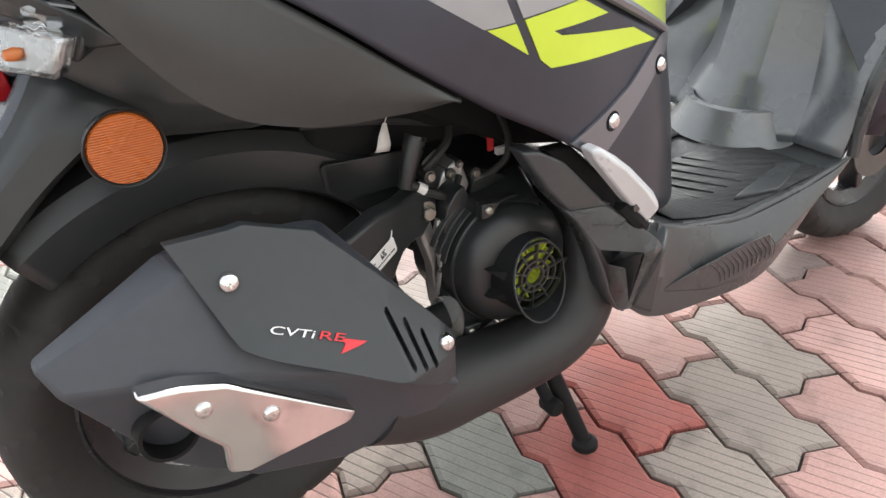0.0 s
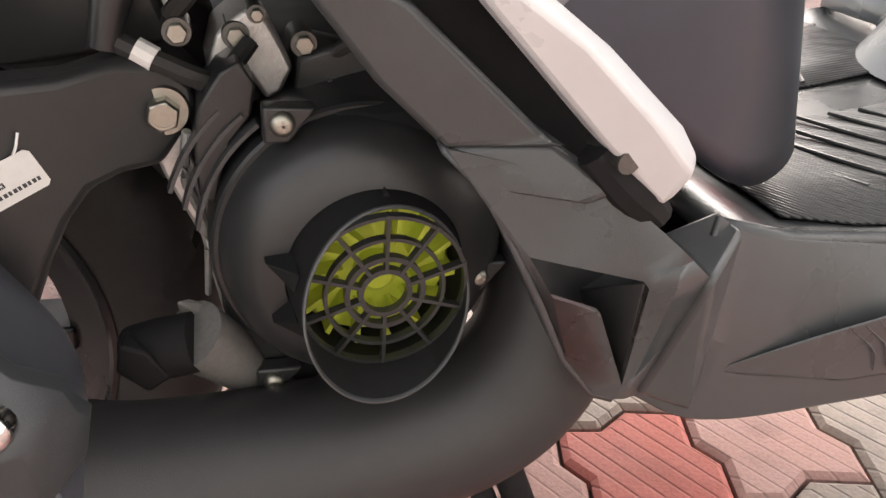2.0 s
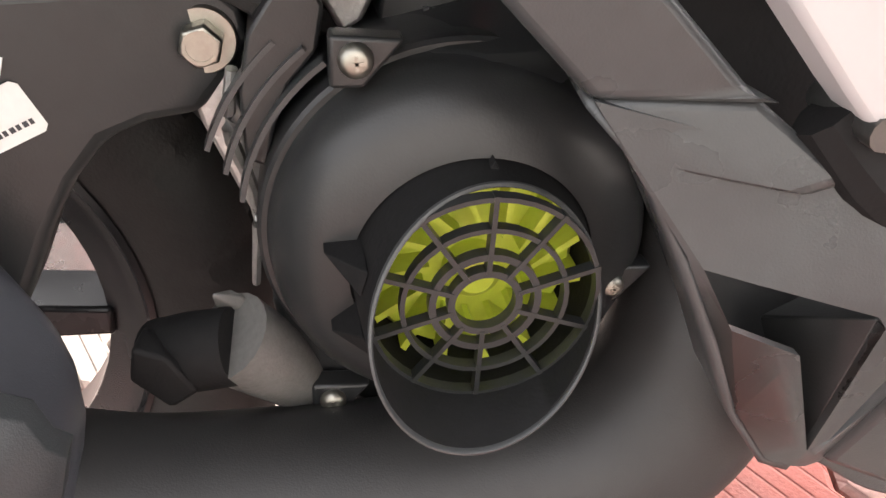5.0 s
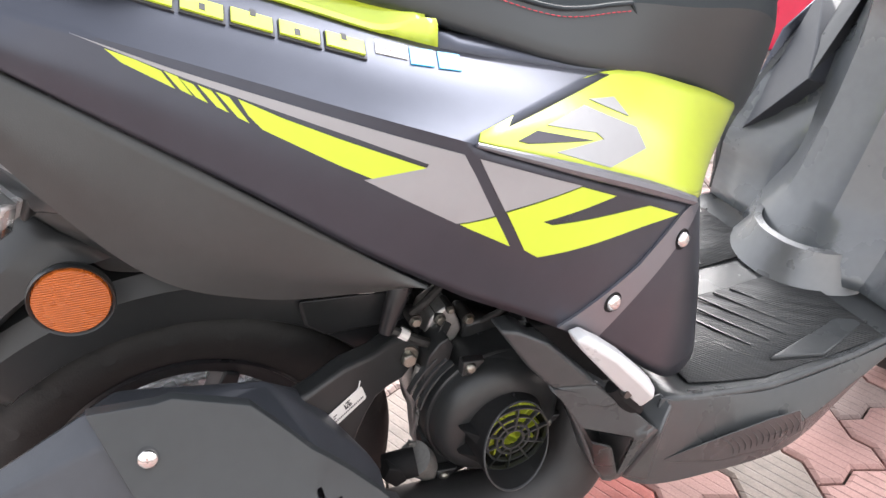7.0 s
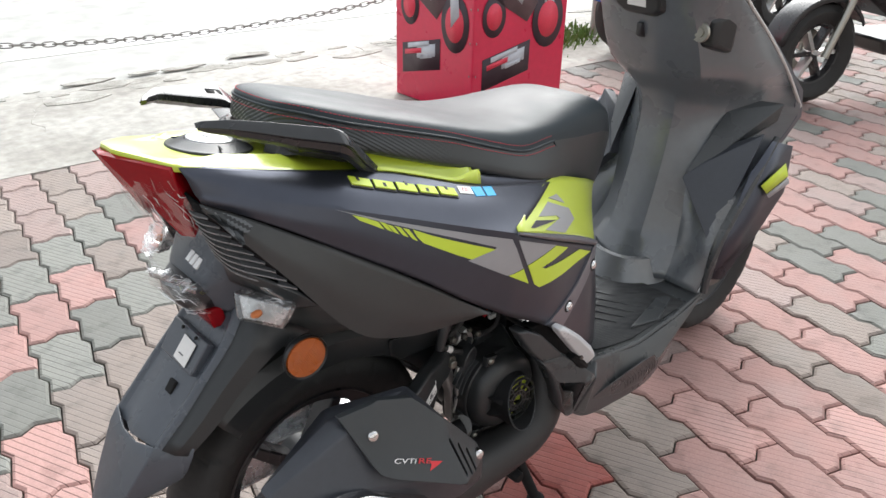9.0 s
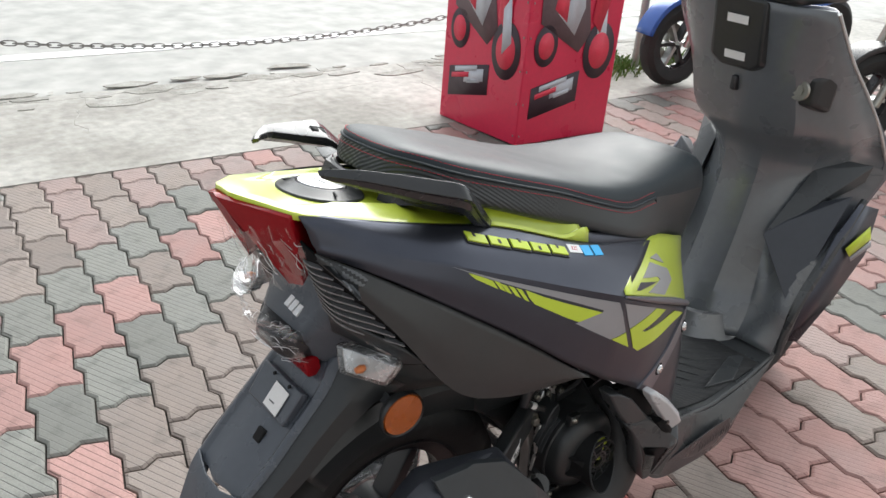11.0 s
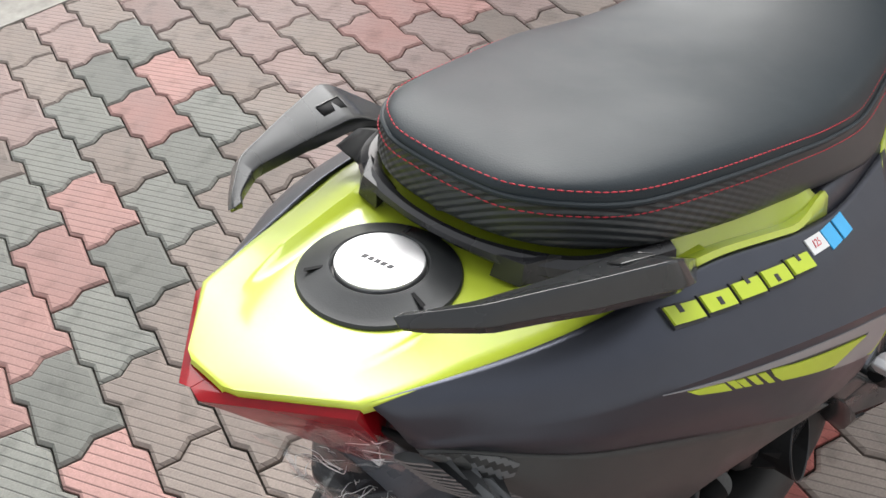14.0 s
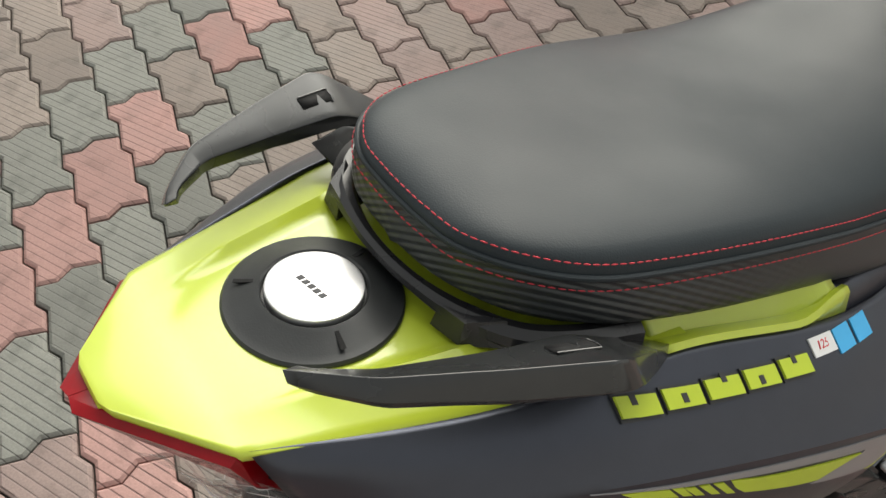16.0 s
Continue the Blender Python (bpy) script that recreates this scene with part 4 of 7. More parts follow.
part("mud_flap", flap, GUARD, guard, "beaked plastic flap", solid=0.004, bevel=0.0015, sharp=20)
d_plate, n_plate = Vector((-0.104, 0, -0.146)).normalized(), Vector((-0.146, 0, 0.104)).normalized()


def on_plate(u, v, k):
    """u: across, v: down the plate holder from its top, k: off it."""
    return Vector((-0.171, u, 0.608)) + d_plate * v + n_plate * k


part("plate_holder", hull([on_plate(u, v, k) for u, v in ((-0.068, 0.0), (0.028, 0.0), (0.026, 0.052), (-0.066, 0.052)) for k in (-0.010, 0.004)]), GUARD, guard, "", bevel=0.002)
lab = part("paper_label", hull([on_plate(u, v, k) for u, v in ((-0.050, 0.012), (-0.016, 0.010), (-0.014, 0.046), (-0.048, 0.048)) for k in (0.006, 0.0068)]), PAPER, guard, "small white paper label")
for u, v in ((-0.028, 0.036),):
    part("print_bar", hull([on_plate(u + a, v + b, k) for a in (-0.006, 0.006) for b in (-0.0009, 0.0009) for k in (0.0066, 0.0072)]), INK, lab)
for u in (-0.044, -0.006):
    part("rivet", hull([on_plate(u + 0.003 * math.cos(a), 0.004 + 0.003 * math.sin(a), k) for a in (0, 1.57, 3.14, 4.71) for k in (0.006, 0.0085)]), SHADE, guard)
part("clip", hull([on_plate(u, v, k) for u, v in ((-0.044, 0.072), (-0.028, 0.072), (-0.028, 0.092), (-0.044, 0.092)) for k in (-0.003, 0.006)]), SHADE, guard, "small black clip", bevel=0.002)

part("tail_underside", hull([(x, y * k, z) for k in (-1, 1) for x, y, z in ((-0.135, 0.060, 0.660), (-0.085, 0.105, 0.640), (-0.090, 0.10, 0.690), (-0.03, 0.135, 0.612), (0.06, 0.150, 0.584), (0.17, 0.165, 0.585), (0.17, 0.15, 0.62), (0.0, 0.14, 0.66), (0.05, 0.10, 0.560), (-0.05, 0.10, 0.575))]), TAILBLACK, scooter, "dark inner liner under the tail", bevel=0.006)

# inner fender over the rear tyre
AX = Vector((-0.008, 0, 0.252))
rows = []
for i in range(40):
    a = radians(30 + i * (127 - 30) / 39)
    c, s = math.cos(a), math.sin(a)
    rows.append([AX + Vector((r * c, y - 0.006, r * s)) for r, y in ((0.247, -0.084), (0.252, -0.092), (0.262, -0.093), (0.290, -0.092), (0.308, -0.080), (0.316, -0.045), (0.316, 0.045), (0.308, 0.080), (0.290, 0.092), (0.262, 0.093), (0.252, 0.092), (0.247, 0.084))])
part("inner_fender", quads(rows), BLACK, scooter, "black inner fender over the rear tyre", solid=0.003, sharp=30)
part("fender_arm", hull([(0.115, -0.105, 0.505), (0.12, -0.10, 0.470), (0.22, -0.115, 0.50), (0.23, -0.115, 0.46), (0.14, -0.10, 0.452), (0.12, -0.07, 0.478), (0.23, -0.07, 0.48), (0.14, -0.07, 0.452)]), BLACK, scooter, "", bevel=0.004)
RN = Vector((-0.06, -1.0, 0.0)).normalized()
q = RN.to_track_quat("Z", "Y").to_matrix().to_4x4()
for sd in (1, -1):
    M = Matrix.Translation((-0.077, -0.160, 0.592)) @ q
    cup = lathe([(0, 0.0), (0.0305, 0.0), (0.033, 0.003), (0.034, 0.0), (0.033, -0.006), (0.026, -0.016), (0, -0.018)], (0, 0, 0), "z", 40)
    dsc = lathe([(0, 0.0032), (0.020, 0.0031), (0.0295, 0.0028), (0.0305, 0.0)], (0, 0, 0), "z", 40)
    arm = hull([Vector((0.010 * math.cos(t), 0.010 * math.sin(t), z)) for t in (0, 1.6, 3.1, 4.7) for z in (-0.015, -0.08)])
    for b in (cup, dsc, arm):
        b.transform(M)
    if sd < 0:
        cup, dsc, arm = mirrored(cup), mirrored(dsc), mirrored(arm)
    cu = part("side_reflector", cup, BLACK, scooter, "round amber side reflector in a black cup")
    part("reflector_disc", dsc, AMBER, cu, "ribbed amber disc")
    part("reflector_arm", arm, BLACK, cu)


# wheels
def tread(r, h, t):
    if r < 0.205:
        return r
    k = (t * 22 / (2 * math.pi) + abs(h) * 11 + (0.5 if h > 0 else 0)) % 1
    return r - (0.0045 if k < 0.14 and abs(h) > 0.008 else 0)


def wheel(centre, R, half, parent, rear):
    k = R / 0.240
    prof = [(0.161 * k, -half * 0.58), (0.174 * k, -half * 0.74), (0.190 * k, -half * 0.93), (0.207 * k, -half), (0.220 * k, -half * 0.93), (0.230 * k, -half * 0.74), (0.237 * k, -half * 0.45), (0.240 * k, -half * 0.15)]
    prof = prof + [(r, -h) for r, h in prof[::-1]]
    w = part("rear_wheel" if rear else "front_wheel", lathe([(0.163 * k, -half * 0.60), (0.158 * k, -half * 0.58), (0.150 * k, -half * 0.46), (0.134 * k, -half * 0.30), (0.134 * k, half * 0.35), (0.152 * k, half * 0.6), (0.160 * k, half * 0.62)], centre, "y", 64), GLOSSBLACK, parent, "black alloy wheel")
    part("tyre", lathe(prof, centre, "y", 220, fn=tread), RUBBER, w, "treaded black tyre", sharp=30)
    for i in range(5):
        a = radians(i * 72 - 8)
        c, s = Vector((math.cos(a), 0, math.sin(a))), Vector((-math.sin(a), 0, math.cos(a)))
        C = Vector(centre)
        part("spoke", hull([C + c * r * k + s * wd + Vector((0, y, 0)) for r, wd0 in ((0.03, 0.013), (0.137, 0.0095)) for wd in (-wd0, wd0) for y in (-0.022, 0.02)]), GLOSSBLACK, w, bevel=0.003)
    part("hub", lathe([(0, -0.04), (0.035, -0.04), (0.042, -0.03), (0.045, 0.03), (0, 0.035)], centre, "y", 32), BLACK, w)
    part("rim_lip", lathe([(0.1640 * k, -half * 0.64), (0.1605 * k, -half * 0.66), (0.1575 * k, -half * 0.57), (0.1605 * k, -half * 0.5)], centre, "y", 64), GLOSSBLACK, w, "black rim lip")
    return w


WC = Vector((-0.012, -0.025, 0.266))
rear = wheel(WC, 0.240, 0.056, scooter, True)
CASE = material("polished_aluminium_casting", (0.86, 0.87, 0.89), 0.26, 0.75, 0.12, 40, 0.4, 120)
def case_y(z):
    """The casting steps back as it rises."""
    return 0.048 + 0.024 * max(0, min(5, math.floor((z - 0.24) / 0.03)))


# steps are invented: their treads catch the sun to brighten the casting
for k in range(6):
    x0, x1, y0, z1 = -0.128 + 0.010 * k, 0.155 - 0.010 * k, 0.048 + 0.024 * k, 0.270 + 0.030 * k
    step = hull([(x, y, z) for x, y in ((x0, y0 + 0.010), (x0 + 0.012, y0), (x0, 0.19), (x1, y0 + 0.010), (x1 - 0.012, y0), (x1, 0.19)) for z in (0.20 if k == 0 else z1 - 0.034, z1)])
    if k == 0:
        gear_case = part("gear_case", step, CASE, scooter, "polished aluminium gear case behind the wheel", bevel=0.006, seg=3)
    else:
        part("case_step", step, CASE, gear_case, bevel=0.006, seg=3)
for cx, cz, r in ((-0.055, 0.345, 0.016), (0.005, 0.385, 0.020), (0.065, 0.375, 0.024), (0.115, 0.365, 0.014), (-0.075, 0.300, 0.012), (0.03, 0.335, 0.03)):
    part("case_boss", lathe([(0, -0.014), (r * 0.7, -0.014), (r * 0.95, -0.009), (r, 0.012)], (cx, case_y(cz), cz), "y", 20), CASE, gear_case)
for x0, z0, x1, z1 in ((-0.115, 0.30, -0.05, 0.40), (-0.10, 0.26, -0.02, 0.36), (-0.02, 0.40, 0.09, 0.405), (0.02, 0.30, 0.14, 0.35), (-0.06, 0.27, 0.06, 0.30)):
    part("case_rib", hull([(x, y, z + k) for x, z in ((x0, z0), (x1, z1)) for k in (-0.004, 0.004) for y in (case_y(z) - 0.012, case_y(z) + 0.012)]), CASE, gear_case, bevel=0.0015)
front = wheel(Vector((1.285, 0.0, 0.226)), 0.226, 0.049, scooter, False)
part("brake_disc", lathe([(0.040, 0.064), (0.082, 0.064), (0.082, 0.068), (0.040, 0.068)], (1.285, -0.12, 0.226), "y", 40), DARKSTEEL, front, "steel brake disc")


# ---- exhaust ----
body = hull([(-0.196, -0.215, 0.462), (-0.196, -0.235, 0.462), (-0.186, -0.250, 0.442), (-0.19, -0.20, 0.44), (-0.083, -0.215, 0.520), (-0.070, -0.245, 0.512), (-0.055, -0.285, 0.425), (-0.155, -0.245, 0.392), (-0.115, -0.245, 0.330), (-0.115, -0.19, 0.33),
             (-0.05, -0.262, 0.292), (0.03, -0.262, 0.268), (0.03, -0.19, 0.27), (0.06, -0.21, 0.505), (0.14, -0.255, 0.262), (0.14, -0.21, 0.262), (0.16, -0.285, 0.315), (0.05, -0.292, 0.38), (0.14, -0.215, 0.40), (-0.06, -0.17, 0.50), (0.10, -0.17, 0.45), (-0.15, -0.17, 0.42), (0.154, -0.21, 0.376), (0.160, -0.21, 0.364), (0.162, -0.21, 0.345), (0.160, -0.21, 0.325)])
exhaust = part("exhaust", body, BLUEGREY, scooter, "blue-grey matte exhaust silencer", bevel=0.008, seg=3)


def cover_y(x, z):
    """The heat shield's face: leaning out to a line low down, bent back at its front edge."""
    h = z - 0.455 + 0.25 * x
    return -0.279 + 0.55 * max(0.0, h) + 0.75 * max(-0.055, min(0.0, h)) + 0.25 * max(0.0, -0.03 - x) + 0.52 * max(0.0, x - 0.085) + 1.0 * max(0.0, x - 0.151)


outer = [(-0.081, 0.535), (-0.017, 0.535), (0.042, 0.512), (0.060, 0.493), (0.100, 0.448), (0.143, 0.396), (0.164, 0.368), (0.170, 0.350), (0.166, 0.337), (0.152, 0.333), (0.138, 0.335), (0.120, 0.346), (0.078, 0.378), (0.029, 0.406), (-0.015, 0.430), (-0.040, 0.4445), (-0.050, 0.4515), (-0.055, 0.462)]
slots = []
for x0, z0, x1, z1 in ((0.0848, 0.4330, 0.0920, 0.3825), (0.1018, 0.4155, 0.1062, 0.3740), (0.1182, 0.3975, 0.1206, 0.3665)):
    slots.append([(x0 - 0.0027, z0 - 0.001), (x0 - 0.001, z0 + 0.0020), (x0 + 0.0018, z0 + 0.0016), (x0 + 0.0027, z0 - 0.001), (x1 + 0.0027, z1 + 0.001), (x1 + 0.001, z1 - 0.0020), (x1 - 0.0018, z1 - 0.0016), (x1 - 0.0027, z1 + 0.001)])
cover = part("heat_shield", prism([outer] + slots, -0.004, 0.006, yfun=cover_y, cuts=(((-0.03, 0, 0), (1, 0, 0)), ((0, 0, 0.455), (0.25, 0, 1)), ((0, 0, 0.400), (0.25, 0, 1)), ((0.085, 0, 0), (1, 0, 0)), ((0.151, 0, 0), (1, 0, 0)))), COVERGREY, exhaust, "charcoal heat shield with three slots", bevel=0.003, sharp=40)
for x, z in ((-0.043, 0.500), (0.1425, 0.3750)):
    at = Vector((x, cover_y(x, z) - 0.006, z))
    b = ball_bolt("screw", at, (-0.1, -1, 0.25), 0.0088, exhaust, CHROME, 0.006)
al = Vector((0.0363, -0.0061, -0.0172))
side_text("CVTi", 0.0098, WHITE, Vector((-0.0266, -0.2876, 0.4573)), al, (0.15, -1, 0.62), cover, 0.3, wide=1.95)
side_text("RE", 0.0105, RED, Vector((0.0118, -0.2942, 0.4391)), al, (0.16, -1, 0.70), cover, 0.3, wide=2.2)
part("red_flash", prism([[(0.0335, 0.4312), (0.0553, 0.4208), (0.0444, 0.4208), (0.0280, 0.4220), (0.0350, 0.4262)]], -0.0052, -0.0044, yfun=cover_y), RED, cover, "red arrow mark")


def chrome_y(x, z):
    return -0.298 - 0.05 * (x + 0.05) + 0.35 * max(0.0, z - 0.405 + 0.42 * x)


tip = [(-0.139, 0.449), (-0.105, 0.445), (-0.072, 0.434), (0.036, 0.356), (0.030, 0.348), (-0.066, 0.338), (-0.084, 0.345), (-0.083, 0.372), (-0.10, 0.393)]
plate = part("end_plate", prism([tip], -0.003, 0.02, yfun=chrome_y), CHROME, exhaust, "polished chrome exhaust end plate", bevel=0.004, seg=3)
for x, z in ((-0.092, 0.418), (-0.040, 0.390)):
    ball_bolt("screw", (x, chrome_y(x, z) - 0.003, z), (0, -1, 0.1), 0.0075, plate, CHROME, 0.004)
part("outlet", lathe([(0.0, -0.235), (0.022, -0.235), (0.022, -0.272), (0.0255, -0.272), (0.0265, -0.24)], (-0.118, 0, 0.385), "y", 28), SHADE, exhaust, "dark exhaust outlet")
way = [(0.08, -0.225, 0.300), (0.15, -0.212, 0.258), (0.22, -0.202, 0.242), (0.30, -0.200, 0.239), (0.355, -0.200, 0.247), (0.392, -0.197, 0.272), (0.412, -0.188, 0.312), (0.42, -0.165, 0.36), (0.41, -0.11, 0.40)]
part("exhaust_pipe", tube(way, [0.052, 0.050, 0.047, 0.045, 0.044, 0.043, 0.041, 0.037, 0.03], 24, 60), PIPE, exhaust, "thick matte black exhaust pipe")

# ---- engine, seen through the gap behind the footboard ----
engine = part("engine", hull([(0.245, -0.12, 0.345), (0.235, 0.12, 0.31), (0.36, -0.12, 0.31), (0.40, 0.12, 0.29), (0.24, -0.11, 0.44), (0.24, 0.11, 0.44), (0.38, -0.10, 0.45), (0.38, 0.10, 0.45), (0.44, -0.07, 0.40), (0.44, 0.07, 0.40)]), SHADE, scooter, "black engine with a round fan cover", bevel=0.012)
FC = (0.305, 0, 0.357)
part("cover_skirt", hull([(x, y, z) for y in (-0.164, -0.11) for x, z in ((0.226, 0.330), (0.229, 0.300), (0.242, 0.276), (0.262, 0.262), (0.305, 0.275), (0.265, 0.340))]), BLACK, engine, "", bevel=0.004)
shroud = lathe([(0.079, -0.09), (0.0795, -0.166), (0.0790, -0.170), (0.0775, -0.1715), (0.0755, -0.1715), (0.0748, -0.1735), (0.0742, -0.1800), (0.0720, -0.1870), (0.0670, -0.1935), (0.0580, -0.1990), (0.046, -0.2015)], FC, "y", 96)
fan_cover = part("fan_cover", shroud, BLACK, engine, "black plastic fan cover with an open collar", sharp=35)


def scoop(profile):
    """A ring round the fan whose mouth is cut slanting: short above, long below."""
    bm = lathe(profile, FC, "y", 72)
    for v in bm.verts:
        lean = (1 - ((v.co.z - FC[2]) * 0.84 + (v.co.x - FC[0]) * 0.54) / 0.044) / 2
        if v.co.y < -0.203:
            v.co.y = -0.2 + (v.co.y + 0.2) * (0.24 + 0.90 * max(0.0, min(1.05, lean)))
    return bm


# the collar's shadow is put into its near-black colour
part("collar", scoop([(0.0465, -0.196), (0.0450, -0.202), (0.0428, -0.246), (0.0420, -0.2472), (0.0412, -0.246), (0.0420, -0.200)]), SHADE, fan_cover, "open collar, its shadow painted near-black", sharp=35)
part("collar_rim", scoop([(0.0431, -0.2445), (0.0430, -0.2478), (0.0421, -0.2484), (0.0415, -0.2478), (0.0415, -0.2466), (0.0425, -0.2466)]), GREY, fan_cover, "thin grey rim of the collar", sharp=50)
horn = hull([(0.292, -0.172, 0.433), (0.312, -0.184, 0.430), (0.340, -0.182, 0.428), (0.368, -0.172, 0.390), (0.345, -0.195, 0.388), (0.318, -0.198, 0.404), (0.372, -0.12, 0.40), (0.36, -0.12, 0.448), (0.285, -0.12, 0.435)])
part("cover_horn", horn, BLACK, engine, "", bevel=0.01, seg=3)
for a, r0 in ((80, 0.0455), (160, 0.047), (195, 0.047), (318, 0.0445)):
    c, sn = math.cos(radians(a)), math.sin(radians(a))
    C = Vector(FC) + Vector((c * r0, 0, sn * r0))
    k = 0.005 if a in (160, 195) else 0.0025
    out = 0.010 if a in (160, 195) else 0.002
    deep = -0.224 if a in (160, 195) else -0.206
    part("collar_tab", hull([C + Vector((-sn * t, y, c * t)) + Vector((c, 0, sn)) * u for t, u in ((-k, -0.003), (k, -0.003), (k * 0.2, out)) for y in (-0.199, deep if u < 0 else -0.206)]), SHADE, fan_cover, bevel=0.0005)
fan, blades = bmesh.new(), []
lathe([(0.0, -0.198), (0.0385, -0.195), (0.041, -0.191), (0.0, -0.188)], FC, "y", 40, bm=fan)
for i in range(14):
    a = radians(i * 360 / 14)
    b = a + 0.28
    p = [Vector(FC) + Vector((r * math.cos(t), 0, r * math.sin(t))) for r, t in ((0.019, a), (0.0402, b), (0.0402, b + 0.07), (0.019, a + 0.12))]
    blades.append(hull([v + Vector((0, y, 0)) for v in p for y in (-0.192, -0.2075)]))
lathe([(0.0, -0.207), (0.007, -0.2065), (0.0105, -0.203), (0.012, -0.192)], FC, "y", 28, bm=fan)
part("fan", fan, FANYELLOW, engine, "yellow-green cooling fan", sharp=30, clean=False)
for b in blades:
    part("fan_blade", b, FANYELLOW, engine)
# near-black bowl: the shade behind the fan is painted in
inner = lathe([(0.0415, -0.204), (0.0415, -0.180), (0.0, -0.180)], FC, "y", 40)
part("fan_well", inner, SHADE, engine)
GY = -0.221
for r in (0.0122, 0.0190, 0.0295, 0.0412):
    w = 0.0009 if r > 0.02 else 0.0013
    part("grille_ring", lathe([(r - w, GY - 0.002), (r + w, GY - 0.002), (r + w, GY + 0.003), (r - w, GY + 0.003), (r - w, GY - 0.002)], FC, "y", 44), BLACK, fan_cover)
for i in range(10):
    a = radians(i * 36 + 12)
    c, s = Vector((math.cos(a), 0, math.sin(a))), Vector((-math.sin(a), 0, math.cos(a)))
    part("grille_bar", hull([Vector(FC) + c * r + s * t + Vector((0, y, 0)) for r in (0.0122, 0.0425) for t in (-0.0009, 0.0009) for y in (GY - 0.0024, GY + 0.0026)]), BLACK, fan_cover)
for at, r in (((0.270, -0.186, 0.436), 0.0062), ((0.246, -0.178, 0.282), 0.0058), ((0.362, -0.196, 0.338), 0.005)):
    part("screw_lug", hull([Vector(at) + Vector((q * 0.015 * math.cos(t), 0.003 * k, q * 0.015 * math.sin(t))) for t, q in ((0.3, 1.2), (2.3, 0.8), (3.9, 0.9), (4.9, 0.7)) for k in (0.2, 4)]), BLACK, engine, bevel=0.0015)
    ball_bolt("screw", at, (0, -1, 0), r, engine, STEEL, 0.004)

# bracket plate that carries the silencer, its bolt and label
def plate_y(x, z=0.0):
    """The plate stands askew: further out towards the rear."""
    return -0.140 + 0.48 * max(-0.13, min(0.0, x - 0.217))


loop = [(0.05, 0.452), (0.10, 0.463), (0.14, 0.467), (0.175, 0.4615), (0.20, 0.4635), (0.220, 0.458), (0.232, 0.446), (0.233, 0.431), (0.223, 0.416), (0.210, 0.4055), (0.192, 0.4075), (0.177, 0.4045), (0.165, 0.393), (0.154, 0.377), (0.143, 0.357), (0.125, 0.330), (0.10, 0.31), (0.05, 0.31), (0.03, 0.40)]
bracket = part("bracket", prism([loop], 0.0, 0.026, yfun=plate_y), BLACK, engine, "black engine bracket plate", bevel=0.005, seg=3)
HX, HZ = 0.2165, 0.434
part("washer", lathe([(0, -0.143), (0.0122, -0.143), (0.0130, -0.1415), (0.0130, -0.138), (0, -0.138)], (HX, 0, HZ), "y", 32), STEEL, bracket, "zinc washer")
hexa = hull([(HX + r * math.cos(t), y, HZ + r * math.sin(t)) for t in (k * math.pi / 3 + 0.2 for k in range(6)) for r, y in ((0.0086, -0.142), (0.0086, -0.1500), (0.0075, -0.1515))])
part("hex_bolt", hexa, STEEL, bracket, "plated hex bolt", bevel=0.0006)
part("bolt_face", lathe([(0.0050, -0.1515), (0.0050, -0.1520), (0.0064, -0.1520), (0.0064, -0.1515)], (HX, 0, HZ), "y", 24), STEEL, bracket)
q0 = Vector((0.1405, plate_y(0.1405) - 0.0012, 0.4205))
ex, ez = Vector((0.880, 0.4224, 0.22)).normalized(), Vector((-0.28, -0.13, 0.95)).normalized()
en = ex.cross(ez).normalized()
en = en if en.y < 0 else -en


def on_label(a, b, k):
    return q0 + ex * a + ez * b + en * k


corner = [(sx * 0.0228 + dx, sz * 0.0103 + dz) for sx, sz, dx, dz in ((-1, -1, 0, 0.002), (-1, -1, 0.002, 0), (1, -1, -0.002, 0), (1, -1, 0, 0.002), (1, 1, 0, -0.002), (1, 1, -0.002, 0), (-1, 1, 0.002, 0), (-1, 1, 0, -0.002))]
tag = part("label", hull([on_label(a, b, k) for a, b in corner for k in (0, 0.0005)]), PAPER, bracket, "white printed paper label")
rnd = random.Random(4)
code = bmesh.new()
for i in range(9):
    for j in range(9):
        if rnd.random() < 0.55 or i == 0 or j == 0:
            a, b = -0.0035 + 0.0010 * i, -0.0015 + 0.00095 * j
            hull([on_label(a + u, b + v, k) for u in (0, 0.0009) for v in (0, 0.0009) for k in (0.0004, 0.0007)], code)
part("print_block", code, INK, tag, clean=False)
for a, w, b in ((-0.0185, 0.0045, 0.0020), (-0.0195, 0.0030, -0.0010)):
    part("print_bar", hull([on_label(a + u, b + v, k) for u in (0, w) for v in (0, 0.0013) for k in (0.0004, 0.0007)]), INK, tag)
for i in range(17):
    a = -0.0185 + 0.0023 * i
    part("print_bar", hull([on_label(a + u, -0.0060 + v, k) for u in (0, 0.0014 + 0.0003 * (i % 2)) for v in (0, 0.0021) for k in (0.0004, 0.0007)]), INK, tag)
part("label_tie", tube([on_label(0.016, 0.0100, 0.0005), on_label(0.019, 0.0135, 0.002), on_label(0.0235, 0.0185, 0.001)], 0.0007, 5, 6), WHITE, tag)
part("side_bracket", prism([[(0.205, 0.43), (0.222, 0.425), (0.232, 0.38), (0.236, 0.31), (0.226, 0.30), (0.222, 0.36), (0.21, 0.40)]], -0.140, -0.12), ALUM, engine, "cast aluminium bracket", bevel=0.002)
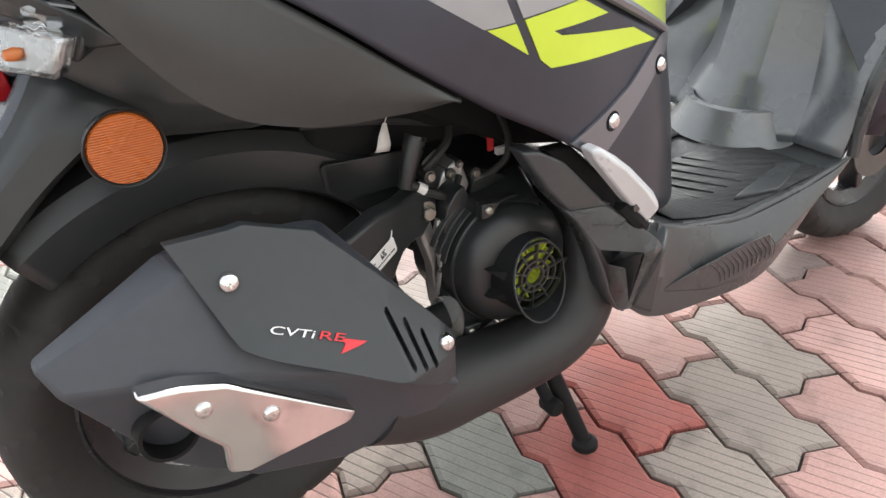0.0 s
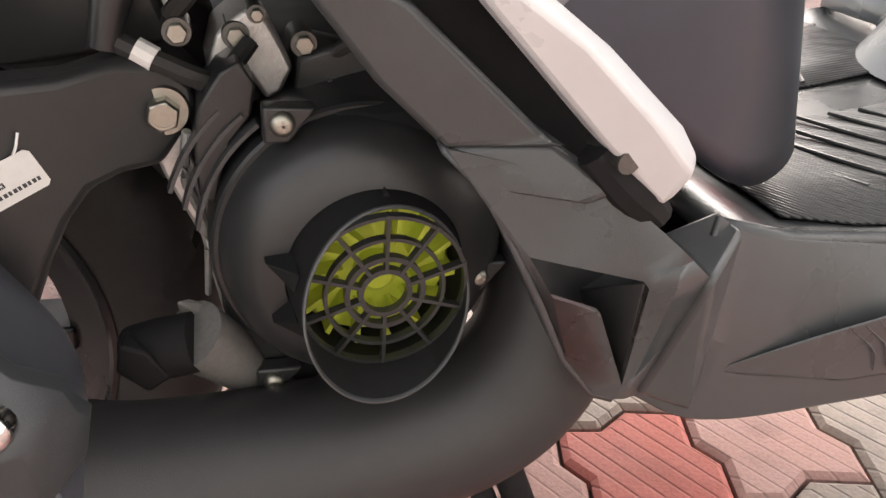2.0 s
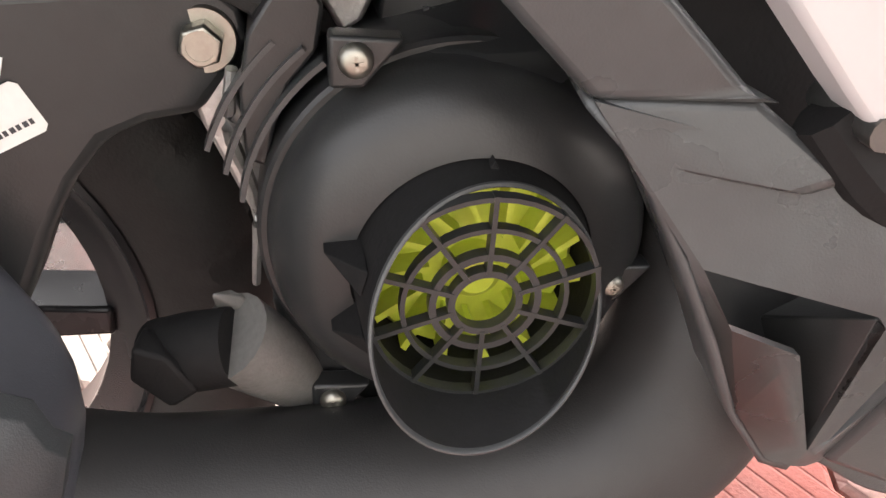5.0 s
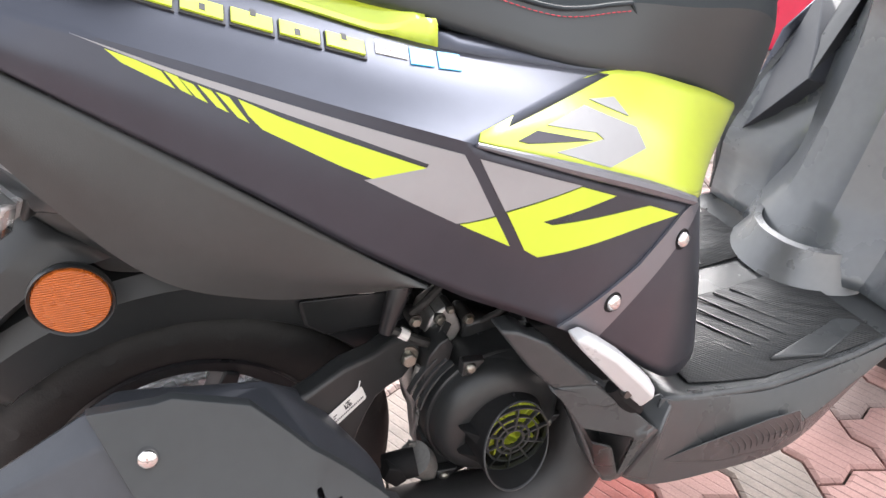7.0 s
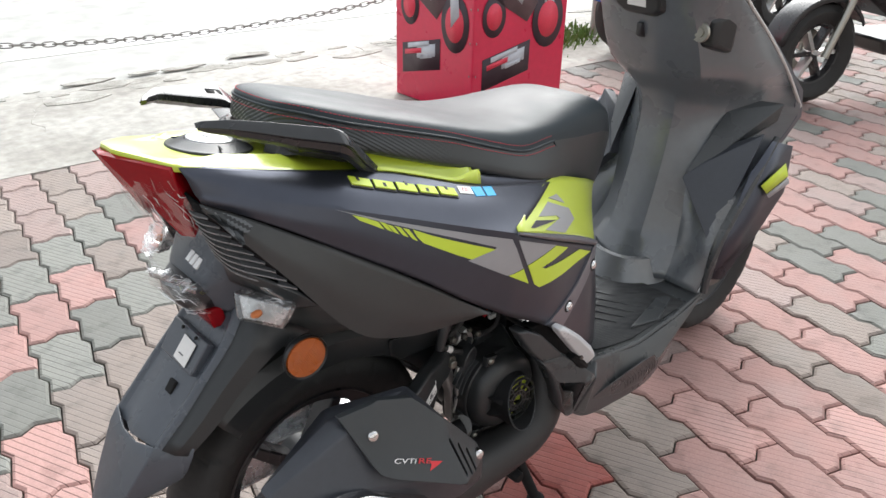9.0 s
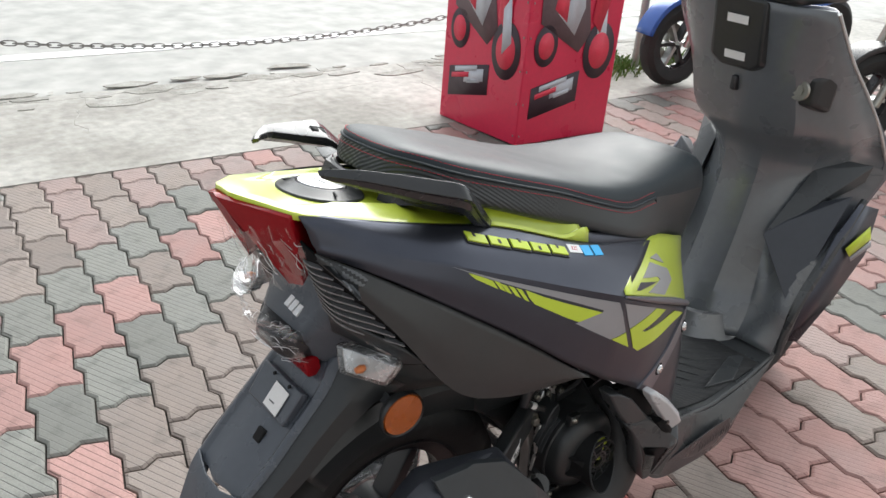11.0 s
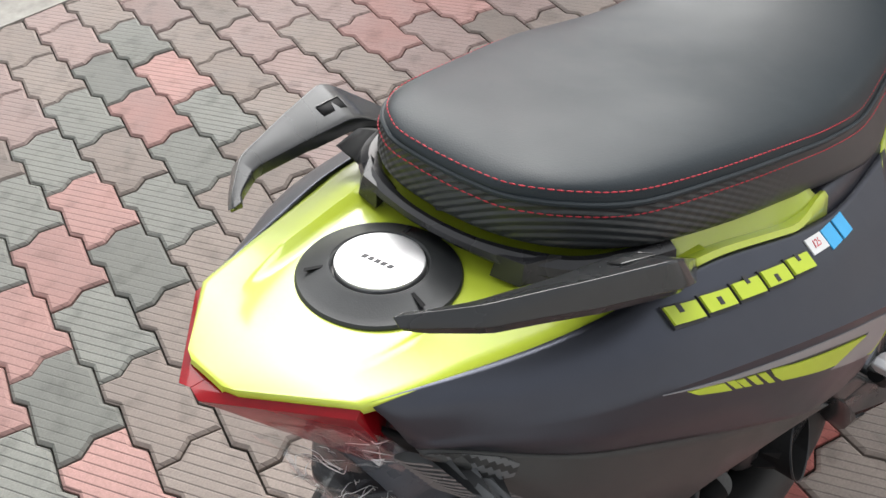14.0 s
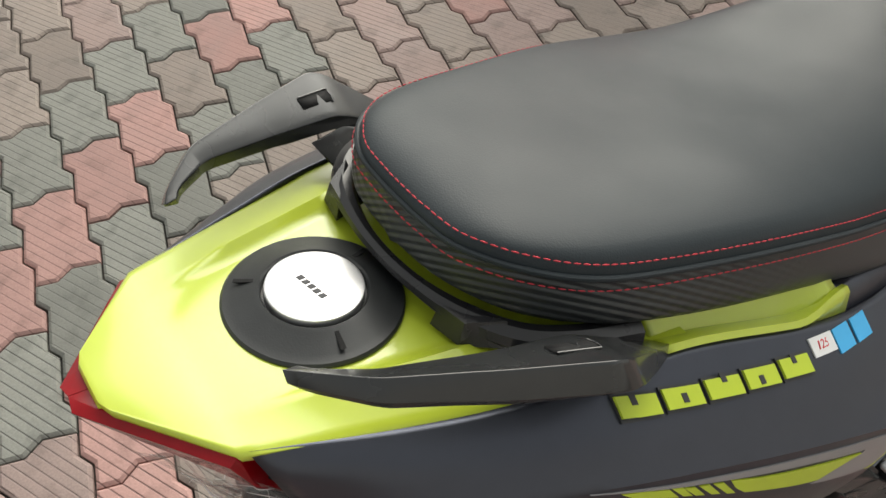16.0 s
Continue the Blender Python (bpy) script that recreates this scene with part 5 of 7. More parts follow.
part("crank_case", hull([(0.18, -0.085, 0.47), (0.25, -0.085, 0.47), (0.215, -0.085, 0.395), (0.25, -0.085, 0.360), (0.18, 0.06, 0.47), (0.25, 0.06, 0.47), (0.22, 0.06, 0.41), (0.25, 0.06, 0.38)]), SHADE, engine, "", bevel=0.01)

# throttle body, coil, hoses above the fan cover
throttle = part("throttle_body", prism([[(0.240, 0.446), (0.248, 0.466), (0.257, 0.472), (0.268, 0.478), (0.275, 0.469), (0.281, 0.454), (0.284, 0.444), (0.277, 0.432), (0.268, 0.428), (0.261, 0.443), (0.253, 0.450)]], -0.130, -0.085), ALUM, engine, "cast aluminium throttle body", bevel=0.0025)
for x, z, r in ((0.2575, 0.4640, 0.0050), (0.2690, 0.4735, 0.0034), (0.2300, 0.4690, 0.0052), (0.2905, 0.4560, 0.0050)):
    part("boss", lathe([(0, -0.1325), (r * 1.35, -0.1325), (r * 1.4, -0.130), (r * 1.4, -0.110), (0, -0.110)], (x, 0, z), "y", 24), DARKSTEEL, throttle)
    part("nut", hull([(x + r * math.cos(k * math.pi / 3), y, z + r * math.sin(k * math.pi / 3)) for k in range(6) for y in (-0.132, -0.1365)]), STEEL, throttle, bevel=0.0006)
part("coil_pack", hull([(0.282, -0.132, 0.428), (0.287, -0.134, 0.451), (0.311, -0.136, 0.456), (0.332, -0.136, 0.441), (0.336, -0.138, 0.416), (0.291, -0.136, 0.416), (0.282, -0.09, 0.428), (0.29, -0.09, 0.455), (0.335, -0.09, 0.44), (0.335, -0.09, 0.415)]), BLACK, engine, "black moulded coil pack", bevel=0.003)
for k in range(8):
    x0 = 0.300 + k * 0.0036
    part("moulded_mark", hull([(x0 + a, y, 0.4335 + b - 0.0004 * k) for a in (0, 0.0022) for b in (0, 0.0042) for y in (-0.1385, -0.136)]), GREY, engine)
part("sleeve", tube([(0.196, -0.135, 0.466), (0.200, -0.134, 0.478), (0.214, -0.130, 0.512), (0.217, -0.129, 0.519)], [0.0075, 0.0085, 0.0122, 0.0118], 20), GLOSSBLACK, engine, "glossy black sleeve")
part("fuel_hose", tube([(0.203, -0.136, 0.468), (0.222, -0.142, 0.457), (0.243, -0.142, 0.444), (0.262, -0.12, 0.430)], 0.0055, 8, 18), RUBBER, engine, "rubber hose")
part("hose_tag", tube([(0.210, -0.1385, 0.4650), (0.218, -0.141, 0.4595)], 0.0062, 10, 4), PAPER, engine, "white tag round a hose")
part("cable", tube([(0.228, -0.125, 0.475), (0.245, -0.13, 0.492), (0.265, -0.12, 0.508), (0.29, -0.08, 0.54)], 0.005, 8, 18), RUBBER, engine, "black cable")
part("cable", tube([(0.10, -0.10, 0.55), (0.2, -0.11, 0.535), (0.3, -0.1, 0.50), (0.36, -0.09, 0.46)], 0.0045, 8, 20), RUBBER, engine)
part("cable", tube([(0.30, -0.13, 0.445), (0.33, -0.14, 0.47), (0.335, -0.12, 0.51), (0.30, -0.08, 0.55)], 0.004, 8, 18), RUBBER, engine)
part("red_clip", hull([(0.326 + a, -0.112 + b, 0.478 + c) for a in (-0.003, 0.004) for b in (-0.002, 0.002) for c in (-0.010, 0.012)]), RED, engine, "small red clip")
part("connector", hull([(0.335 + a, -0.12 + b, 0.468 + c) for a in (-0.006, 0.012) for b in (-0.004, 0.004) for c in (-0.004, 0.005)]), PAPER, engine, "white connector", bevel=0.001)
part("intake_box", hull([(0.10, -0.09, 0.50), (0.34, -0.09, 0.48), (0.34, 0.1, 0.48), (0.10, 0.1, 0.50), (0.12, -0.10, 0.60), (0.34, -0.12, 0.58), (0.34, 0.12, 0.58), (0.12, 0.12, 0.60)]), SHADE, engine, "", bevel=0.01)
paper = part("hang_tag", quads([[(0.1870, -0.115, 0.5370), (0.1915, -0.115, 0.5355)], [(0.1800, -0.116, 0.5230), (0.1920, -0.117, 0.5250)], [(0.1770, -0.117, 0.5130), (0.1925, -0.119, 0.5135)], [(0.1750, -0.115, 0.5060), (0.1920, -0.116, 0.5040)]]), PAPER, engine, "white paper hang tag", solid=0.0004)
part("tag_string", tube([(0.1890, -0.115, 0.536), (0.1930, -0.115, 0.544), (0.1990, -0.115, 0.550), (0.214, -0.115, 0.554)], 0.0006, 5, 10), WHITE, paper)
fins = part("air_duct", prism([[(0.226, 0.392), (0.228, 0.420), (0.234, 0.440), (0.246, 0.455), (0.256, 0.460), (0.262, 0.447), (0.258, 0.432), (0.246, 0.420), (0.238, 0.402), (0.234, 0.388)]], -0.160, -0.12), BLACK, engine, "black ribbed air duct", bevel=0.0015)
for r, a0, a1, y in ((0.0850, 122, 168, -0.166), (0.0925, 124, 162, -0.163), (0.1010, 128, 158, -0.161)):
    arc = [Vector(FC) + Vector((r * math.cos(radians(a)), y, r * math.sin(radians(a)))) for a in range(a0, a1, 4)]
    part("duct_rib", quads([[p + Vector((0, 0.008, 0)) - w * 0.0014, p - w * 0.0010, p + w * 0.0010, p + Vector((0, 0.008, 0)) + w * 0.0014] for p in arc for w in [Vector((p.x - FC[0], 0, p.z - FC[2])).normalized()]]), GREY, fins)
part("duct_spout", tube([(0.240, -0.150, 0.440), (0.252, -0.146, 0.452), (0.264, -0.138, 0.462)], [0.0055, 0.005, 0.0045], 10, 8), BLACK, fins)
part("duct_bracket", tube([(0.226, -0.150, 0.425), (0.221, -0.15, 0.40), (0.226, -0.150, 0.37), (0.220, -0.15, 0.33)], [0.004, 0.005, 0.004, 0.003], 8, 14, flat=0.6), ALUM, engine, "cast aluminium web")
pipe = tube([(0.178, -0.172, 0.315), (0.194, -0.178, 0.319), (0.211, -0.182, 0.322)], [0.0150, 0.0165, 0.0160], 24, 8)
part("breather_elbow", pipe, SHADE, engine, "black rubber breather pipe", solid=0.002, sharp=35)
part("pipe_lug", hull([(0.176, -0.196, 0.338), (0.188, -0.197, 0.332), (0.196, -0.196, 0.312), (0.184, -0.194, 0.304), (0.170, -0.190, 0.318), (0.178, -0.176, 0.335), (0.194, -0.178, 0.312), (0.17, -0.174, 0.315)]), SHADE, engine, "", bevel=0.002)
part("pipe_collar", tube([(0.209, -0.180, 0.326), (0.221, -0.172, 0.306), (0.234, -0.160, 0.276)], [0.0190, 0.0175, 0.0120], 20, 8), COLLAR, engine, "cast aluminium pipe collar")
part("collar_ear", hull([(0.205, -0.178, 0.346), (0.216, -0.170, 0.338), (0.222, -0.166, 0.322), (0.205, -0.170, 0.330), (0.21, -0.160, 0.335)]), COLLAR, engine, "", bevel=0.001)

# ---- footboard side, pillion footrest ----
def shell_piece(pts, back, bm):
    """A faceted lump: front points, and the same outline drawn back."""
    return hull([Vector(p) for p in pts] + [Vector((x, back, z)) for x, y, z in pts], bm)


rb = bmesh.new()
shell_piece([(0.272, -0.240, 0.520), (0.290, -0.248, 0.519), (0.320, -0.252, 0.500), (0.374, -0.258, 0.440), (0.330, -0.250, 0.440), (0.304, -0.244, 0.470)], -0.215, rb)
shell_piece([(0.330, -0.249, 0.441), (0.374, -0.258, 0.440), (0.400, -0.272, 0.417), (0.388, -0.270, 0.413), (0.346, -0.256, 0.421)], -0.225, rb)
def plate_bend(x, z):
    return -0.251 - 0.037 * max(0.0, min(1.0, (x - 0.33) / 0.090)) * (max(0.0, min(1.0, (z - 0.275) / 0.10)) - 0.42 * max(0.0, min(1.0, (z - 0.386) / 0.04))) + 0.30 * max(0.0, x - 0.424)


frame_plate = prism([[(0.330, 0.441), (0.346, 0.4215), (0.358, 0.393), (0.384, 0.326), (0.404, 0.293), (0.418, 0.2835), (0.4185, 0.2965), (0.3945, 0.358), (0.373, 0.3675), (0.3625, 0.3895)]], 0.0, 0.004, yfun=plate_bend)
prism([[(0.330, 0.441), (0.3625, 0.3895), (0.409, 0.3785), (0.4115, 0.3745), (0.4185, 0.2965), (0.418, 0.2835), (0.434, 0.277), (0.446, 0.335), (0.447, 0.369), (0.424, 0.394), (0.400, 0.418), (0.374, 0.428)]], 0.0, 0.006, frame_plate, plate_bend, (((0.424, 0, 0), (1, 0, 0)), ((0, 0, 0.386), (0, 0, 1))))
shell_piece([(0.445, -0.284, 0.370), (0.444, -0.272, 0.330), (0.432, -0.254, 0.282), (0.470, -0.250, 0.255), (0.478, -0.258, 0.378)], -0.235, rb)
rest = part("footrest_bracket", rb, GREY, scooter, "dark grey faceted plastic footrest bracket", bevel=0.0035, seg=3, sharp=20)
part("bracket_plate", frame_plate, GREY, rest, "", bevel=0.003, seg=3, sharp=28)
flank = [(0.330, 0.441), (0.346, 0.4215), (0.358, 0.393), (0.371, 0.360), (0.384, 0.326), (0.404, 0.293), (0.418, 0.2835)]
part("bracket_flank", quads([[(x + d * 0.1, plate_bend(x, z) + 0.0005 + d, z) for d in (0.0, 0.017, 0.034)] for x, z in flank]), GREY, rest, "", solid=0.003, sharp=40)
part("bracket_back", hull([(x, y, z) for x, z in ((0.312, 0.508), (0.345, 0.506), (0.420, 0.432), (0.428, 0.405), (0.372, 0.425)) for y in (-0.212, -0.232)]), SHADE, rest, "black inner side of the bracket", bevel=0.003)
# blacker than the grey bracket: the opening's shade is put into its colour
part("opening_cheek", hull([(0.4105, -0.2815, 0.3765), (0.4190, -0.256, 0.2965), (0.3975, -0.244, 0.3520), (0.4170, -0.246, 0.2965), (0.430, -0.270, 0.370), (0.428, -0.248, 0.305), (0.425, -0.240, 0.36)]), BLACK, rest, "", bevel=0.0008)
out = [(0.334, 0.516), (0.345, 0.518), (0.366, 0.503), (0.388, 0.484), (0.422, 0.448), (0.430, 0.434), (0.428, 0.424), (0.417, 0.412), (0.387, 0.446), (0.362, 0.477), (0.340, 0.504)]
mid_line = [(0.346, -0.2795, 0.5115), (0.374, -0.286, 0.4885), (0.404, -0.2905, 0.4545), (0.422, -0.2895, 0.4315)]
peg = hull([(x, -0.274 - 0.06 * (x - 0.334), z) for x, z in out] + [(x, -0.255 - 0.06 * (x - 0.334), z) for x, z in out] + mid_line)
foot_peg = part("foot_peg", peg, PEGWHITE, scooter, "folded white pillion foot peg", bevel=0.0022, sharp=50)
part("peg_hinge", tube([(0.392, -0.262, 0.436), (0.408, -0.268, 0.416), (0.420, -0.27, 0.402)], [0.010, 0.012, 0.008], 10, 8), SHADE, foot_peg, "black peg hinge")
part("hinge_pin", lathe([(0, -0.28), (0.005, -0.28), (0.005, -0.25), (0, -0.25)], (0.398, 0, 0.436), "y", 12), DARKSTEEL, foot_peg)

TOPL = [(0.468, -0.252, 0.384), (0.505, -0.240, 0.360), (0.58, -0.232, 0.336), (0.663, -0.228, 0.318), (0.80, -0.222, 0.320), (0.907, -0.212, 0.328), (0.960, -0.198, 0.345)]
BOTL = [(0.430, -0.246, 0.277), (0.475, -0.248, 0.246), (0.55, -0.252, 0.236), (0.680, -0.250, 0.230), (0.78, -0.232, 0.265), (0.88, -0.205, 0.305), (0.945, -0.190, 0.33)]
MIDL = [(0.446, -0.266, 0.335), (0.49, -0.252, 0.30), (0.57, -0.250, 0.284), (0.67, -0.256, 0.272), (0.79, -0.236, 0.294), (0.895, -0.215, 0.317), (0.955, -0.198, 0.338)]
skirt = quads([spline(r, 40) for r in (TOPL, MIDL, BOTL)] + [[p + Vector((0, 0.10, -0.005)) for p in spline(BOTL, 40)]])
both("footboard_skirt", skirt, GREY, scooter, "dark grey footboard side", solid=0.004, bevel=0.0015, sharp=20)
wedge = hull([(0.470, -0.2500, 0.284), (0.542, -0.2548, 0.296), (0.632, -0.2570, 0.304), (0.682, -0.2565, 0.302), (0.700, -0.2545, 0.257), (0.655, -0.2550, 0.244), (0.576, -0.2540, 0.251), (0.62, -0.24, 0.275), (0.50, -0.245, 0.272)])
both("carbon_wedge", wedge, GREY, scooter, "ribbed dark grey wedge on the footboard side", bevel=0.003)
for sd in (1, -1):
    for k in range(13):
        f = k / 12
        a = Vector((0.565, -0.2560, 0.2940)).lerp(Vector((0.676, -0.2570, 0.3005)), f)
        b = Vector((0.590, -0.2550, 0.2580)).lerp(Vector((0.696, -0.2555, 0.262)), f)
        m = a.lerp(b, 0.5) + Vector((0.006, -0.0016, 0))
        part("wedge_rib", tube([Vector((p.x, p.y * sd, p.z)) for p in (a, m, b)], [0.0004, 0.0008, 0.0004], 6, 6), GREY, scooter)
board = quads([[Vector((x, y * w, z + dz)) for y, dz in ((-1, 0), (-0.97, 0.002), (-0.9, -0.004), (-0.5, -0.006), (0, -0.004), (0.5, -0.006), (0.9, -0.004), (0.97, 0.002), (1, 0))] for x, w, z in ((0.48, 0.246, 0.372), (0.53, 0.236, 0.350), (0.60, 0.230, 0.332), (0.663, 0.227, 0.319), (0.80, 0.221, 0.321), (0.907, 0.211, 0.329), (0.97, 0.19, 0.345))])
footboard = part("footboard", board, GREY, scooter, "dark grey footboard with ribbed mat", solid=0.01, sharp=25)
for s in (1, -1):
    mat = quads([[Vector((x, y * s, z + 0.0035)) for y in (-0.03, -0.08, -0.13, -0.205)] for x, z in ((0.545, 0.3430), (0.60, 0.3275), (0.663, 0.3145), (0.76, 0.3155), (0.86, 0.3225))])
    part("mat", mat, MAT, footboard, "black ribbed rubber mat", solid=0.002)
    for k in range(6):
        x0 = 0.60 + k * 0.030
        a, b = Vector((x0, -0.035 * s, 0.3240 - 0.0008 * k)), Vector((x0 + 0.06, -0.150 * s, 0.3190))
        part("mat_rib", tube([a, a.lerp(b, 0.5) + Vector((0, 0, -0.001)), b], [0.0020, 0.0022, 0.0020], 6, 4, flat=0.8), BLACK, footboard)
    part("board_pad", hull([Vector((x, y * s, z)) for x, y in ((0.69, -0.185), (0.83, -0.150), (0.87, -0.17), (0.76, -0.205)) for z in (0.318, 0.3255)]), GREY, footboard, "", bevel=0.002)

# ---- legshield and spine ----
def shield_rows(s):
    R = [(0.330, [(0.850, 0), (0.856, -0.045), (0.872, -0.075), (0.905, -0.12), (0.905, -0.205)]),
         (0.385, [(0.885, 0), (0.890, -0.045), (0.905, -0.075), (0.94, -0.115), (0.915, -0.211)]),
         (0.450, [(0.915, 0), (0.918, -0.040), (0.940, -0.064), (0.972, -0.100), (0.925, -0.212)]),
         (0.560, [(0.946, 0), (0.949, -0.038), (0.972, -0.060), (0.985, -0.094), (1.010, -0.212)]),
         (0.680, [(0.966, 0), (0.969, -0.038), (0.995, -0.062), (1.045, -0.11), (1.185, -0.209)]),
         (0.740, [(0.950, 0), (0.954, -0.045), (0.978, -0.078), (1.060, -0.14), (1.180, -0.202)]),
         (0.800, [(0.902, 0), (0.908, -0.07), (0.928, -0.110), (1.005, -0.158), (1.112, -0.196)]),
         (0.880, [(0.868, 0), (0.872, -0.07), (0.889, -0.112), (0.945, -0.150), (1.020, -0.188)]),
         (0.960, [(0.843, 0), (0.848, -0.07), (0.858, -0.106), (0.885, -0.143), (0.925, -0.178)]),
         (1.050, [(0.815, 0), (0.820, -0.065), (0.824, -0.098), (0.838, -0.132), (0.850, -0.162)])]
    rows = []
    for z, pts in R:
        half = [Vector((x, y, z + (0.09 * -y if z > 0.5 else 0) * 0)) for x, y in pts]
        rows.append(half[::-1] + [Vector((p.x, -p.y, p.z)) for p in half[1:]])
    return rows


base_rows = shield_rows(1)
cols = [spline(c, 34) for c in zip(*base_rows)]
sh = quads(cols)
legshield = part("legshield", sh, BLACK, scooter, "black inner legshield with a glove box", solid=0.006, sharp=24)
legshield.data.materials[0] = LEG
shell = quads([spline([r[0], r[0] + Vector((0.05, 0.015, -0.012)), Vector((r[4].x + 0.20, -0.08, r[0].z - 0.02)), Vector((r[4].x + 0.235, 0, r[0].z - 0.03)), Vector((r[4].x + 0.20, 0.08, r[0].z - 0.02)), r[-1] + Vector((0.05, -0.015, -0.012)), r[-1]], 20) for r in base_rows[2:]])
part("front_apron", shell, PURPLE, scooter, "purple-grey front apron", solid=0.003)
for sd in (1, -1):
    S = lambda pts: [(x, y * sd, z) for x, y, z in pts]
    part("edge_rail", tube(S([(0.915, -0.214, 0.335), (0.928, -0.219, 0.45), (1.005, -0.221, 0.555), (1.095, -0.222, 0.655)]), [0.009, 0.011, 0.012, 0.008], 8, 20), GREY, legshield, "raised legshield edge")
    part("knee_panel", hull(S([(0.944, -0.098, 0.566), (0.926, -0.202, 0.440), (1.052, -0.213, 0.672), (0.975, -0.128, 0.600), (0.99, -0.098, 0.55), (0.95, -0.200, 0.43), (1.08, -0.20, 0.66), (1.02, -0.12, 0.62)])), BLUEGREY, legshield, "angular blue-grey knee panel", bevel=0.002)
    part("knee_ledge", hull(S([(0.946, -0.100, 0.568), (0.990, -0.140, 0.610), (1.128, -0.208, 0.722), (1.10, -0.145, 0.722), (1.05, -0.12, 0.700), (1.13, -0.20, 0.68), (1.03, -0.12, 0.60)])), GREY, legshield, "angled ledge over the knee panel", bevel=0.002)
    part("side_band", quads([S([(0.912, -0.222, 0.372), (0.945, -0.235, 0.365)]), S([(0.945, -0.224, 0.47), (1.05, -0.238, 0.43)]), S([(1.0, -0.226, 0.60), (1.15, -0.240, 0.52)]), S([(1.07, -0.226, 0.655), (1.145, -0.238, 0.630)])]), PURPLE, legshield, "purple-grey apron side", solid=0.004)
    part("side_stripe", quads([S([(1.032, -0.2385, 0.566), (1.062, -0.2405, 0.540)]), S([(1.122, -0.2415, 0.596), (1.146, -0.2425, 0.560)])]), DECALYELLOW, legshield, "yellow decal on the apron side", solid=0.001)
    part("side_stripe", quads([S([(1.062, -0.2408, 0.538), (1.075, -0.2410, 0.526)]), S([(1.146, -0.2430, 0.556), (1.155, -0.2435, 0.540)])]), DECALGREY, legshield, "grey decal on the apron side", solid=0.001)
    part("mirror_line", tube(S([(1.205, -0.208, 0.700), (1.118, -0.200, 0.795), (1.024, -0.191, 0.880), (0.93, -0.181, 0.958), (0.856, -0.165, 1.045)]), 0.004, 8, 16), ALUM, legshield, "bright edge trim")
ball_bolt("screw", (0.9655, 0.0, 0.682), (-1, 0, 0), 0.006, legshield, STEEL, 0.003)
# shallow cup, near-black to paint the shade round the screw
part("screw_well", lathe([(0.0125, -0.002), (0.0125, 0.0015), (0.0, 0.0015)], (0.9655, 0, 0.682), "x", 24), SHADE, legshield)
box = part("glove_box", hull([(x, y, z) for x, y, z in ((0.838, -0.058, 1.04), (0.838, 0.058, 1.04), (0.862, -0.060, 0.922), (0.862, 0.060, 0.922), (0.866, -0.035, 0.908), (0.866, 0.035, 0.908), (0.806, -0.055, 1.05), (0.806, 0.055, 1.05), (0.834, -0.055, 0.930), (0.834, 0.055, 0.930), (0.842, -0.033, 0.914), (0.842, 0.033, 0.914))]), BLACK, legshield, "black glove box lid", bevel=0.006)
for z, x in ((1.008, 0.8125), (0.938, 0.8305)):
    lb = part("label", hull([(x + 0.26 * dz * -1, y, z + dz) for y in (-0.022, 0.022) for dz in (-0.008, 0.008)] + [(x + 0.001 - 0.26 * dz, y, z + dz) for y in (-0.022, 0.022) for dz in (-0.008, 0.008)]), PAPER, box, "small white label")
part("latch", hull([(0.848, y, z) for y in (-0.006, 0.006) for z in (0.868, 0.895)] + [(0.875, y, z) for y in (-0.006, 0.006) for z in (0.862, 0.898)]), GLOSSBLACK, legshield, "black luggage hook", bevel=0.003)
keyp = Vector((0.895, -0.118, 0.893))
part("key_pod", hull([keyp + Vector((x, y, z)) for x, y, z in ((0.002, -0.030, 0.026), (-0.012, 0.03, 0.034), (0.004, -0.028, -0.026), (-0.010, 0.03, -0.03), (0.05, -0.05, 0.045), (0.05, 0.045, 0.05), (0.05, -0.045, -0.045), (0.04, 0.04, -0.045))]), BLACK, legshield, "", bevel=0.008)
part("ignition_lock", lathe([(0, -0.016), (0.010, -0.016), (0.010, -0.013), (0.019, -0.013), (0.021, -0.008)], keyp, "x", 28), STEEL, legshield, "round ignition lock")
part("spine_foot", lathe([(0.112, 0.322), (0.108, 0.328), (0.088, 0.362), (0.084, 0.372), (0.074, 0.374)], (0.925, 0, 0), "z", 40, fn=lambda r, h, t: r * (1.0 + 0.06 * abs(math.sin(t)))), SATIN, legshield, "satin grey foot of the spine", sharp=30)
part("cowl_top", hull([(0.80, -0.12, 1.05), (0.80, 0.12, 1.05), (0.98, -0.14, 1.05), (0.98, 0.14, 1.05), (0.82, -0.1, 1.12), (0.82, 0.1, 1.12), (0.94, -0.12, 1.13), (0.94, 0.12, 1.13)]), BLACK, scooter, "black steering cowl", bevel=0.02, seg=3)
for s in (1, -1):
    part("fork_tube", tube([(1.12, -0.075 * s, 0.55), (1.20, -0.078 * s, 0.42), (1.285, -0.08 * s, 0.24)], 0.018, 14, 8), GLOSSBLACK, scooter)
rows = []
for i in range(22):
    a = radians(20 + i * 130 / 21)
    c, sn = math.cos(a), math.sin(a)
    rows.append([Vector((1.285 + r * c, y, 0.226 + r * sn)) for r, y in ((0.235, -0.062), (0.252, -0.058), (0.258, 0), (0.252, 0.058), (0.235, 0.062))])
part("front_fender", quads(rows), BLACK, scooter, "black front fender", solid=0.003)

